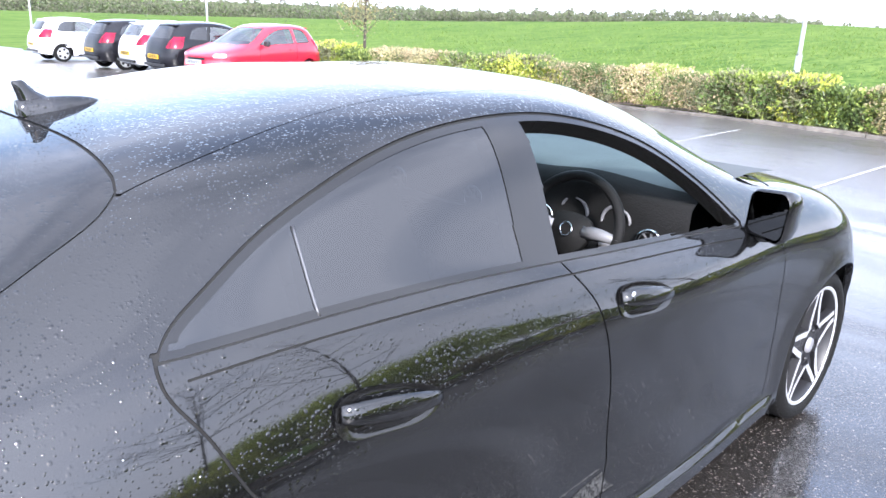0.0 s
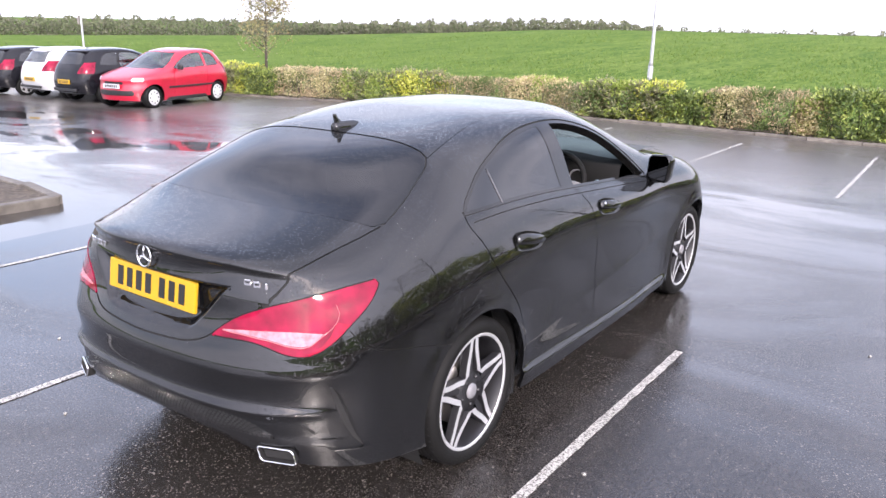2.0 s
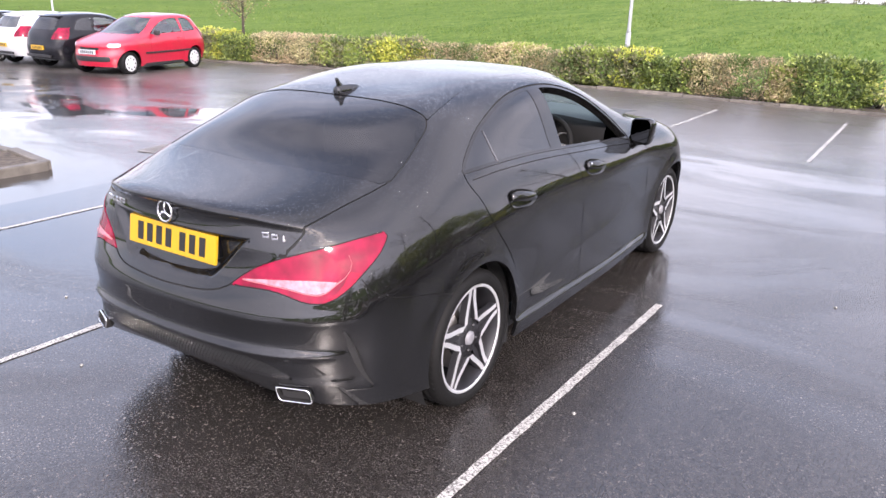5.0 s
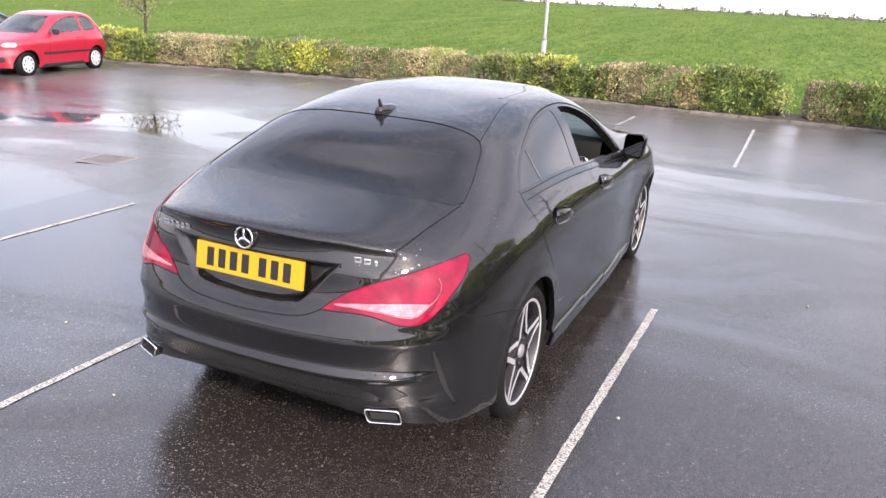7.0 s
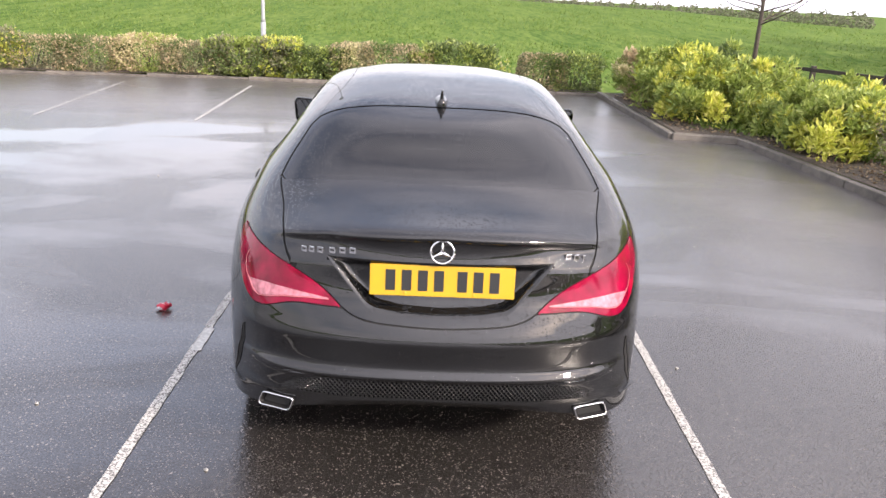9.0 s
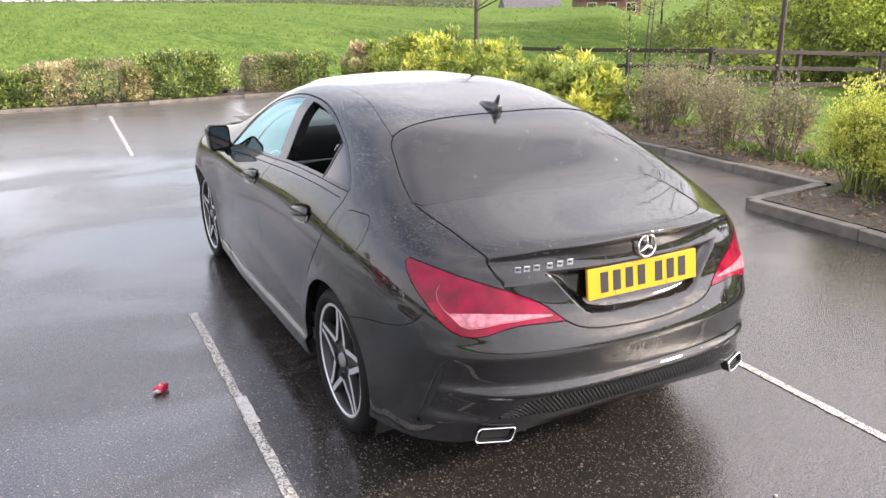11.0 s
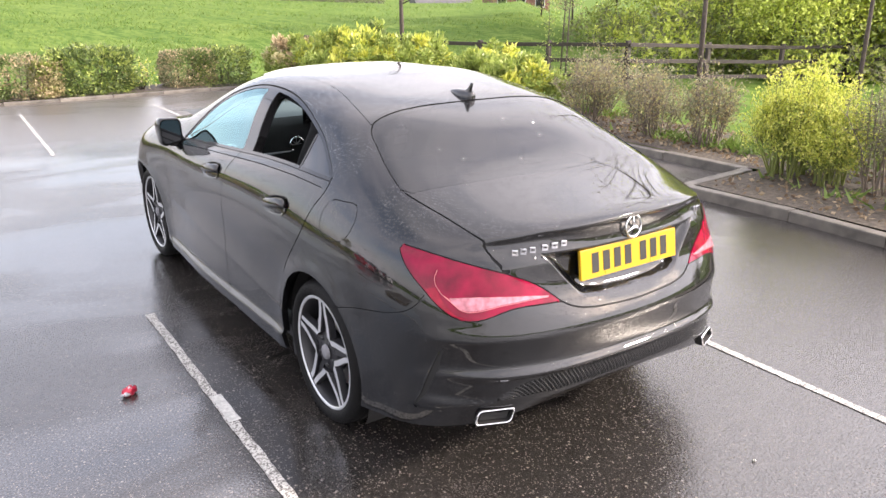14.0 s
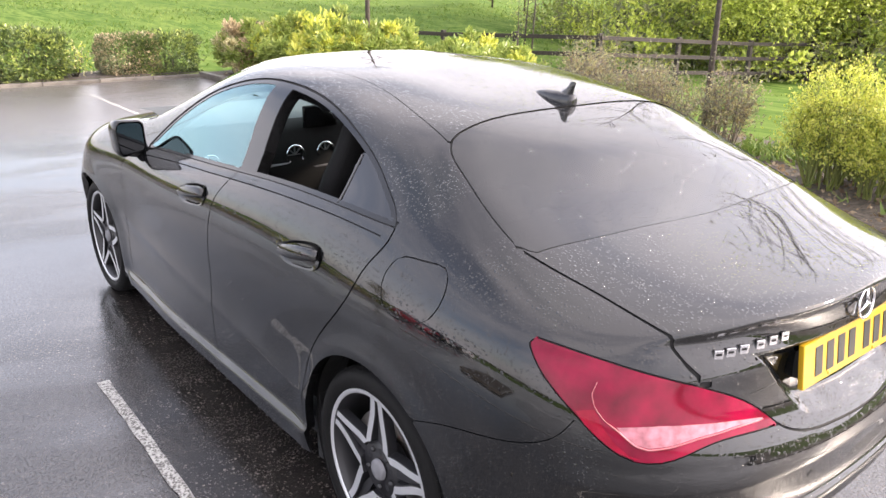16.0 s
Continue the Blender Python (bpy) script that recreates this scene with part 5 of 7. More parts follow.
# ---- cabin ----
cabin = new("cabin")
cabin.parent, cabin["label"] = car, "black leather cabin"
bm = bmesh.new()
rows = []
for xx in np.linspace(-.70, .70, 29):
    hump = math.exp(-((xx - .36) / .19) ** 2)
    mid_h = .018 * math.exp(-(xx / .14) ** 2)
    edge = 1 - .25 * (abs(xx) / .7) ** 4
    prof = [(2.33, 1.02), (2.12, 1.035), (1.92, 1.022 + .022 * hump), (1.80 - .03 * hump, 1.0 + .03 * hump), (1.745 - .02 * hump, .955 + .03 * hump), (1.74 + .04 * hump, .89), (1.70, .80 + mid_h), (1.73, .70), (1.85, .55), (2.05, .40)]
    rows.append([bm.verts.new((xx, y + (1 - edge) * .12, z + .04 * min(1.0, max(0.0, (z - .70) / .2)))) for y, z in prof])
for p, q in zip(rows, rows[1:]):
    for k in range(len(p) - 1):
        bm.faces.new((p[k], p[k + 1], q[k + 1], q[k])).material_index = int(k > 2)
bmesh.ops.recalc_face_normals(bm, faces=bm.faces)
dash = part("dashboard", bm, [DASH, CABIN], cabin)
bm = bmesh.new()
box(bm, -.66, .66, 1.706, 1.735, .80, .845, .008)
part("dash_trim", bm, GREYTRIM, dash, "brushed grey trim strip")
for xx in (-.60, -.17, 0, .17, .60):
    bm = bmesh.new()
    tube(bm, [(xx + .046 * math.cos(a), 1.715, .875 + .046 * math.sin(a)) for a in np.linspace(0, 2 * math.pi, 29)], .007, 6, cap=False)
    vent = part("air_vent", bm, CHROME, dash, "chrome-ringed round air vent")
    bm = bmesh.new()
    for a in (0, 45, 90, 135):
        a = radians(a)
        tube(bm, [(xx - .042 * math.cos(a), 1.722, .875 - .042 * math.sin(a)), (xx + .042 * math.cos(a), 1.722, .875 + .042 * math.sin(a))], .004, 5)
    part("vent_vane", bm, GREYTRIM, vent)
bm = bmesh.new()
box(bm, -.11, .08, 1.73, 1.745, .995, 1.105, .008)
part("display_screen", bm, GLOSS, dash, "dark upright display screen")
bm = bmesh.new()
prism(bm, [(.60, 1.98), (.68, 1.98), (.67, 2.12), (.60, 2.12)], 1.045, 1.050, "z")
part("speaker_grille", bm, GLOSS, dash)
for xx in (.27, .44):
    bm = bmesh.new()
    tube(bm, [(xx + .055 * math.cos(a), 1.765, .905 + .055 * math.sin(a)) for a in np.linspace(0, 2 * math.pi, 29)], .006, 6, cap=False)
    dial = part("dial", bm, GREYTRIM, dash, "instrument dial ring")
# steering wheel
st = new("steering_wheel")
st.parent = cabin
st.matrix_basis = pose(.385, 1.575, .905, 68, 0, 0)
bm = bmesh.new()
tube(bm, [(.182 * math.cos(a), .178 * math.sin(a), 0) for a in np.linspace(0, 2 * math.pi, 49)], .0165, 10, cap=False)
part("wheel_rim", bm, CABIN, st)
bm = bmesh.new()
prism(bm, curve2([(-.075, .03), (0, .055), (.075, .03), (.06, -.05), (0, -.085), (-.06, -.05)], 24, True), -.03, .012, "z", bevel=.006)
part("airbag_pad", bm, CABIN, st)
bm = bmesh.new()
tube(bm, [(.022 * math.cos(a), .022 * math.sin(a) - .005, .016) for a in np.linspace(0, 2 * math.pi, 21)], .003, 5, cap=False)
part("hub_ring", bm, CHROME, st)
for s2 in (1, -1):
    bm = bmesh.new()
    tube(bm, [(s2 * .06, .0, -.005), (s2 * .12, .004, -.002), (s2 * .178, .0, 0)], [.026, .02, .014], 8)
    part("wheel_spoke", bm, GREYTRIM, st, "silver-grey spoke with buttons")
bm = bmesh.new()
tube(bm, [(0, -.04, -.02), (0, .0, -.3)], .035, 10)
part("column", bm, CABIN, st)


def seat_shape(bm, rows_):
    prev = None
    for y, z, w, d, tilt in rows_:
        c, s = math.cos(tilt), math.sin(tilt)
        row = []
        for a in np.linspace(0, 2 * math.pi, 20, endpoint=False):
            px, pd = w * math.copysign(abs(math.cos(a)) ** .6, math.cos(a)), d * math.copysign(abs(math.sin(a)) ** .6, math.sin(a))
            if pd > 0:
                pd *= .55 + .45 * (abs(px) / w) ** 2
            row.append(bm.verts.new((px, y + pd * c, z + pd * s)))
        if prev:
            for k in range(20):
                bm.faces.new((prev[k], prev[(k + 1) % 20], row[(k + 1) % 20], row[k]))
        else:
            bm.faces.new(row)
        prev = row
    bm.faces.new(prev)
    bmesh.ops.recalc_face_normals(bm, faces=bm.faces)


for xx in (.37, -.37):
    s_ = new("front_seat")
    s_.parent = cabin
    s_.matrix_basis = pose(xx, 0, 0)
    bm = bmesh.new()
    seat_shape(bm, [(.86, .50, .22, .08, .2), (.81, .62, .25, .09, .2), (.76, .78, .26, .085, .25), (.715, .93, .25, .07, .25), (.69, 1.03, .225, .06, .25), (.675, 1.12, .185, .055, .25), (.66, 1.21, .155, .05, .25), (.655, 1.26, .11, .035, .25)])
    part("backrest", bm, CABIN, s_)
    bm = bmesh.new()
    seat_shape(bm, [(.84, .44, .22, .07, 1.5), (1.0, .46, .25, .08, 1.5), (1.2, .48, .25, .08, 1.5), (1.36, .49, .23, .07, 1.5), (1.42, .47, .18, .05, 1.5)])
    part("seat_cushion", bm, CABIN, s_)
bm = bmesh.new()
box(bm, -.62, .62, -.02, .14, .50, .98, .05)
box(bm, -.62, .62, .08, .55, .36, .52, .05)
part("rear_bench", bm, CABIN, cabin)
bm = bmesh.new()
box(bm, -.60, .60, -.36, .02, .98, 1.0)
part("parcel_shelf", bm, CABIN, cabin, smooth=False)
for xx in (-.37, 0, .37):
    bm = bmesh.new()
    box(bm, xx - .12, xx + .12, .0, .08, .98, 1.10 if xx else 1.04, .03)
    part("rear_headrest", bm, CABIN, cabin)
bm = bmesh.new()
box(bm, -.11, .11, .5, 1.75, .30, .60, .03)
part("centre_console", bm, CABIN, cabin)
bm = bmesh.new()
prism(bm, [(-.07, 1.30), (.07, 1.30), (.05, 1.55), (-.05, 1.55)], .60, .615, "z", bevel=.004)
part("console_trim", bm, GREYTRIM, cabin)
for sg in (1, -1):
    bm = bmesh.new()
    prism(bm, [(.42, .30), (.20, .70), (.10, .96), (.9, .99), (1.86, .925), (1.9, .7), (1.95, .3)], sg * .74, sg * .775, "x", bevel=.01)
    part("door_lining", bm, CABIN, cabin)
# roof lining and rear-view mirror
bm = bmesh.new()
rows = []
for y in np.linspace(.15, 1.5, 14):
    row = []
    for xx in np.linspace(-.50, .50, 9):
        hit, _ = on_body((xx, y, 2), (0, 0, -1))
        row.append(bm.verts.new(hit + Vector((0, 0, -.03))))
    rows.append(row)
for p, q in zip(rows, rows[1:]):
    for k in range(8):
        bm.faces.new((p[k], p[k + 1], q[k + 1], q[k]))
part("roof_lining", bm, GREYTRIM, cabin)
bm = bmesh.new()
box(bm, -.11, .11, 1.60, 1.63, 1.235, 1.295, .012)
part("rear_view_mirror", bm, GLOSS, cabin)

#ENDCAR

# ---- ground ----
def lot_z(x, y):
    """The car park falls gently to one side."""
    return -.024 * max(0.0, -x - 4.0)


AZ = [-180, -110, -64, -50, -34, -22, -8, 6, 18, 31, 36, 40, 45, 49, 56, 70, 110, 180]
EL = [-1.6, -1.5, -1.26, -1.06, -.55, -.08, -.11, -.2, -.4, -.9, -.8, -.8, -2.4, -3.6, -3.6, -3.4, -2.4, -1.6]
FAR = [120, 110, 100, 100, 95, 90, 90, 90, 90, 85, 75, 62, 42, 34, 40, 50, 80, 120]


def field_z(x, y):
    """Grass: level at the kerbs, rising to a crest whose outline varies round the place, falling beyond it."""
    r, az = math.hypot(x, y), math.degrees(math.atan2(x, y))
    crest, top = np.interp(az, AZ, FAR), 1.8 + np.interp(az, AZ, FAR) * math.tan(radians(np.interp(az, AZ, EL)))
    near = lot_z(x, y) - .02
    dip = -.55 * max(0.0, min(1.0, (x - 6.0) / 4.0)) * max(0.0, min(1.0, (20 - abs(y - 10)) / 6))
    if r < crest:
        t = max(0.0, min(1.0, (r - 14) / (crest - 14)))
        z = near * (1 - t) + top * t + dip * (1 - t)
    else:
        t = min(1.0, (r - crest) / 60)
        z = top * (1 - t) + min(top - 3.0, -2.0) * t
    return z + .05 * noise.noise((x * .11, y * .11, 3.0)) * min(1, max(0, (r - 13) / 10))


KERB_LINE = [(-60, 9.5), (-30, 10.6), (-24, 11.3), (-15.2, 12.0), (-8.5, 12.2), (-3.5, 12.02), (3.42, 11.88), (3.47, 7.32), (4.36, 7.15), (4.66, 3.8), (4.64, 1.74), (3.60, 1.66), (3.61, .6), (3.56, -.2), (3.35, -3.2), (2.6, -12), (1.5, -26)]
bm = bmesh.new()
xs = np.r_[np.linspace(-60, -30, 8)[:-1], np.linspace(-30, -4, 14)[:-1], -4, 4.7]
rows = []
top = lambda x: float(np.interp(x, [p[0] for p in KERB_LINE[:7]], [p[1] for p in KERB_LINE[:7]])) + .06
for i, x in enumerate(xs):
    yt = top(x) if x < 3.4 else 11.94
    rows.append([bm.verts.new((x, y, lot_z(x, y))) for y in (-26, -10, 0, yt)])
for p, q in zip(rows, rows[1:]):
    for k in range(3):
        bm.faces.new((p[k], q[k], q[k + 1], p[k + 1]))
tagged(part("car_park", bm, ASPHALT, None, smooth=False), "wet dark asphalt with puddles in a car park", "asphalt", kind="structure")

# one grass sheet to the horizon, in rings round the place
bm = bmesh.new()
radii = [0.0, 6, 10, 12, 13, 14, 16, 18, 21, 25, 30, 36, 43, 52, 62, 72, 82, 92, 104, 120, 150, 200, 300, 500, 900, 1800]
rings = []
for r in radii[1:]:
    row = []
    for k in range(180):
        a = 2 * math.pi * k / 180
        x, y = r * math.sin(a), r * math.cos(a)
        z = field_z(x, y) if r > 12 else -.06
        if x < 4.7 and -26 < y and y < top(min(x, 3.4)) + .1 and x > -60:
            z = lot_z(x, y) - .10
        row.append(bm.verts.new((x, y, z)))
    rings.append(row)
c = bm.verts.new((0, 0, -.1))
for k in range(180):
    bm.faces.new((c, rings[0][(k + 1) % 180], rings[0][k]))
for p, q in zip(rings, rings[1:]):
    for k in range(180):
        bm.faces.new((p[k], p[(k + 1) % 180], q[(k + 1) % 180], q[k]))
bmesh.ops.recalc_face_normals(bm, faces=bm.faces)
tagged(part("ground", bm, GRASS, None), "rough green grass field rising to a low crest", "grass field", kind="structure")

# planting beds behind the kerbs
def bed(name, pts, z, mat, label):
    bm = bmesh.new()
    vs = [bm.verts.new((x, y, lot_z(x, y) + z)) for x, y in pts]
    bmesh.ops.triangulate(bm, faces=[bm.faces.new(vs)])
    bmesh.ops.subdivide_edges(bm, edges=bm.edges, cuts=6, use_grid_fill=True)
    for v in bm.verts:
        v.co.z += .025 * noise.noise(v.co * 3) + .02 * noise.noise(v.co * 11)
    bmesh.ops.recalc_face_normals(bm, faces=bm.faces)
    for f in bm.faces:
        if f.normal.z < 0:
            f.normal_flip()
    tagged(part(name, bm, mat, None), label, "flower bed", kind="structure")


LEFT = [(-12, 2.7), (-3.2, 3.45), (-.2, 3.66), (.6, 3.70), (1.62, 3.69), (1.63, 4.70), (3.8, 4.76), (7.23, 4.42), (7.40, 3.55), (11.95, 3.5)]
RIGHT = [(-12, 4.6), (-3, 5.6), (2, 6.2), (7, 6.3), (12, 5.9)]
bm = bmesh.new()
rows = []
for y in sorted([p[0] for p in LEFT] + list(np.arange(-11.7, 11.9, .35))):
    x0, x1 = (float(np.interp(y, [p[0] for p in e], [p[1] for p in e])) for e in (LEFT, RIGHT))
    rows.append([bm.verts.new((x0 + (x1 - x0) * k / 9, y, .085 + .03 * noise.noise((x0 * 3 + k, y * 3, 1)) * (k > 0))) for k in range(10)])
for p, q in zip(rows, rows[1:]):
    for k in range(9):
        bm.faces.new((p[k], p[k + 1], q[k + 1], q[k]))
tagged(part("planting_bed", bm, SOIL, None), "bare brown soil bed with leaf litter", "flower bed", kind="structure")
bed("planting_bed_far", [(-15.2, 12.1), (-8.5, 12.3), (-3.5, 12.12), (3.45, 11.98), (3.5, 13.1), (-3.5, 13.2), (-8.5, 13.4), (-15.2, 13.2)], .07, SOIL, "dark soil strip under the hedge")
bed("planting_island", [(-9.3, .42), (-5.1, .42), (-5.1, 1.42), (-5.9, 1.54), (-9.3, 1.68)], .08, SOIL, "soil in a kerbed island")

# kerb stones
stone_mesh = {}
def kerb_stones(parent, line, wide=.11, high=.09, length=.91, tilt=0.0):
    for (x0, y0), (x1, y1) in zip(line, line[1:]):
        d = math.hypot(x1 - x0, y1 - y0)
        n = max(1, round(d / length))
        key = (round(d / n, 3), high)
        if key not in stone_mesh:
            bm = bmesh.new()
            box(bm, 0, key[0] - .006, -wide / 2, wide / 2, -.12, high, .014)
            stone_mesh[key] = mesh_of(bm, "kerb_stone", KERB, False)
        for k in range(n):
            x, y = x0 + (x1 - x0) * k / n, y0 + (y1 - y0) * k / n
            ob = new("kerb_stone", stone_mesh[key])
            ob.parent = parent
            ob.matrix_basis = pose(x, y, lot_z(x, y) + random.uniform(-.006, .006), random.uniform(-1, 1), random.uniform(-.4, .4), math.degrees(math.atan2(y1 - y0, x1 - x0)) + random.uniform(-.4, .4))


kerb = thing("kerb", "weathered concrete kerb round the car park", "kerb", kind="structure")
kerb_stones(kerb, [(x, y + .05) for x, y in KERB_LINE[1:7]], high=.062)
kerb_stones(kerb, [(KERB_LINE[6][0], KERB_LINE[6][1] + .05)] + KERB_LINE[7:-1])
isle = thing("kerb_island", "concrete kerb of a planted island", "kerb", kind="structure")
kerb_stones(isle, [(-9.4, .36), (-5.05, .36), (-5.02, 1.46), (-5.9, 1.60), (-9.4, 1.74)])


# white bay lines
def bay_line(x0, y0, x1, y1, w=.047, lift=.004, mat=WHITELINE, label="worn white painted parking bay line on asphalt"):
    bm = bmesh.new()
    n = max(2, int(math.hypot(x1 - x0, y1 - y0) / .06))
    d = Vector((x1 - x0, y1 - y0, 0)).normalized()
    side_ = Vector((-d.y, d.x, 0))
    rows = []
    for k in range(n + 1):
        t = k / n
        c = Vector((x0 + (x1 - x0) * t, y0 + (y1 - y0) * t, 0))
        a, b = (w / 2 + .006 * noise.noise((c.x * 7 + 9 * s, c.y * 9, s)) + .004 * noise.noise((c.x * 31, c.y * 31, s)) for s in (1, 2))
        rows.append([bm.verts.new((p.x, p.y, lot_z(p.x, p.y) + lift)) for p in (c - side_ * a, c + side_ * b)])
    for p, q in zip(rows, rows[1:]):
        bm.faces.new((p[0], q[0], q[1], p[1]))
    tagged(part("bay_line", bm, mat, None), label, "bay line", "bay lines", "structure")


for row in ((1.195, 1.68, 1.09, -3.6), (-1.20, 1.63, -1.25, -3.6), (-3.32, 1.67, -3.40, -3.6), (1.20, 7.02, 1.18, 10.7), (-.90, 7.0, -.80, 10.75), (-3.15, 7.1, -3.25, 11.1), (-5.35, 7.2, -5.6, 11.2), (-7.6, 7.1, -8.0, 11.2), (-10.2, 7.2, -10.6, 11.4), (-12.4, 7.3, -12.9, 11.4)):
    bay_line(*row)
bay_line(-1.200, .47, -1.203, .20, .052, .005, FRESHLINE, "fresher white paint patch on a worn bay line")

# drain cover, litter, grit
drain = thing("drain_cover", "square iron drain grating set in asphalt", "drain cover", pose(-4.93, 2.86, lot_z(-4.93, 0) + .002, 0, 0, 8))
bm = bmesh.new()
for x0, x1, y0, y1 in ((-.24, .24, -.24, -.20), (-.24, .24, .20, .24), (-.24, -.20, -.20, .20), (.20, .24, -.20, .20)):
    box(bm, x0, x1, y0, y1, 0, .006)
part("grate_frame", bm, IRON, drain, smooth=False)
for k in range(8):
    bm = bmesh.new()
    box(bm, -.17 + k * .048, -.15 + k * .048, -.20, .20, 0, .005)
    part("grate_bar", bm, IRON, drain, smooth=False)
bm = bmesh.new()
bmesh.ops.create_icosphere(bm, subdivisions=3, radius=.045)
for v in bm.verts:
    n = v.co.normalized()
    v.co = Vector((v.co.x * 1.15, v.co.y * .75, v.co.z * .62)) * (1 + .35 * noise.noise(n * 2.3) + .2 * noise.noise(n * 6))
    v.co.z += .026
for f in bm.faces:
    f.material_index = 1 if noise.noise(f.calc_center_median() * 30) > .28 else 0
tagged(part("crushed_can", bm, [REDCAN, WHITELENS], None, m=pose(-1.525, .715, 0, 0, 0, 35) @ Matrix.Scale(.78, 4)), "crushed red drinks can lying on the asphalt", "litter")
for x, y in ((1.295, .18), (-.873, -.824), (-1.737, -.368), (.399, -1.273), (2.1, 2.3), (-2.6, 3.9), (.3, 4.4)):
    bm = bmesh.new()
    bmesh.ops.create_icosphere(bm, subdivisions=1, radius=.011)
    for v in bm.verts:
        v.co = Vector((v.co.x, v.co.y * .8, v.co.z * .5 + .004)) * (1 + .3 * noise.noise(v.co * 90 + Vector((x, y, 0))))
    tagged(part("pebble", bm, WHITELINE, None, m=pose(x, y, lot_z(x, y))), "small pale stone chip on asphalt", "pebble", "stone chips")


# ---- planting ----
def leaf_cloud(rng, pts, out, size, vary=.4, up=.35, long=1.9, droop=0.2):
    """Pointed leaves at pts (n, 3), leaning outwards along out (n, 3): vertices and faces."""
    n = len(pts)
    d = out + rng.normal(0, .75, (n, 3)) + (0, 0, up)
    d /= np.linalg.norm(d, axis=1, keepdims=True)
    r = rng.normal(0, 1, (n, 3))
    s = np.cross(d, r)
    s /= np.linalg.norm(s, axis=1, keepdims=True) + 1e-9
    nm = np.cross(s, d)
    L = (size * (1 + vary * rng.uniform(-1, 1, n)))[:, None]
    a = pts
    m_ = pts + d * L * .5
    w = s * L / long * .5
    v = np.stack([a, m_ - w + nm * L * .06, pts + d * L - nm * L * droop, m_ + w + nm * L * .06], 1).reshape(-1, 3)
    f = np.arange(4 * n).reshape(-1, 4)
    return v, f


def leaf_part(name, v, f, mat, parent, kind=""):
    me = bpy.data.meshes.new(name)
    me.from_pydata(v.tolist(), [], f.tolist())
    me.materials.append(mat)
    ob = new(name, me)
    ob.parent = parent
    if kind:
        ob["kind"] = kind
    return ob


def shrub(name, label, category, m, sx, sy, h, mats, leaves, size, seed, flat=.0, stems=8, ragged=.18, low=.12, group="", up=.35, long=1.9):
    """A bush: stems from the ground and a crown of many leaves in uneven clumps; flat > 0 clips the top."""
    rng = np.random.default_rng(seed)
    root = thing(name, label, category, m, group)
    clumps = []
    k = max(14, int(34 * sx * sy / .5))
    for _ in range(k):
        u = rng.uniform(-1, 1, 2)
        rad = min(1.0, (abs(u[0]) ** 4 + abs(u[1]) ** 4) ** .25)
        topz = h * (1 - (1 - flat) * .45 * rad ** 2) * (1 + ragged * rng.uniform(-1, 1))
        clumps.append((u[0] * sx * .92, u[1] * sy * .9, rng.uniform(low * h, topz), rng.uniform(.09, .17) * (1 + .5 * min(sx, 1.2))))
        clumps.append((u[0] * sx * .9, u[1] * sy * .9, topz - .06, rng.uniform(.09, .16)))
    clumps = np.array(clumps)
    per = leaves // len(clumps)
    share = len(mats)
    which = rng.integers(0, share, len(clumps))
    for j, mat in enumerate(mats):
        sel = clumps[which == j]
        if not len(sel):
            continue
        c = np.repeat(sel, per, axis=0)
        off = rng.normal(0, 1, (len(c), 3))
        off /= np.linalg.norm(off, axis=1, keepdims=True)
        pts = c[:, :3] + off * (c[:, 3:] * rng.uniform(.35, 1.05, (len(c), 1)))
        pts[:, 2] = np.maximum(pts[:, 2], .02)
        v, f = leaf_cloud(rng, pts, off * .8, size, up=up, long=long)
        leaf_part("foliage", v, f, mat, root, "stuff")
    bm = bmesh.new()
    for k in range(stems):
        c = clumps[rng.integers(0, len(clumps))]
        b = Vector((rng.uniform(-.25, .25) * sx, rng.uniform(-.25, .25) * sy, 0))
        e = Vector(c[:3])
        tube(bm, [b, b.lerp(e, .5) + Vector((rng.uniform(-.05, .05), rng.uniform(-.05, .05), .04)), e], [.012, .008, .003], 5)
    part("stem_mass", bm, BARK, root)["kind"] = "stuff"
    return root


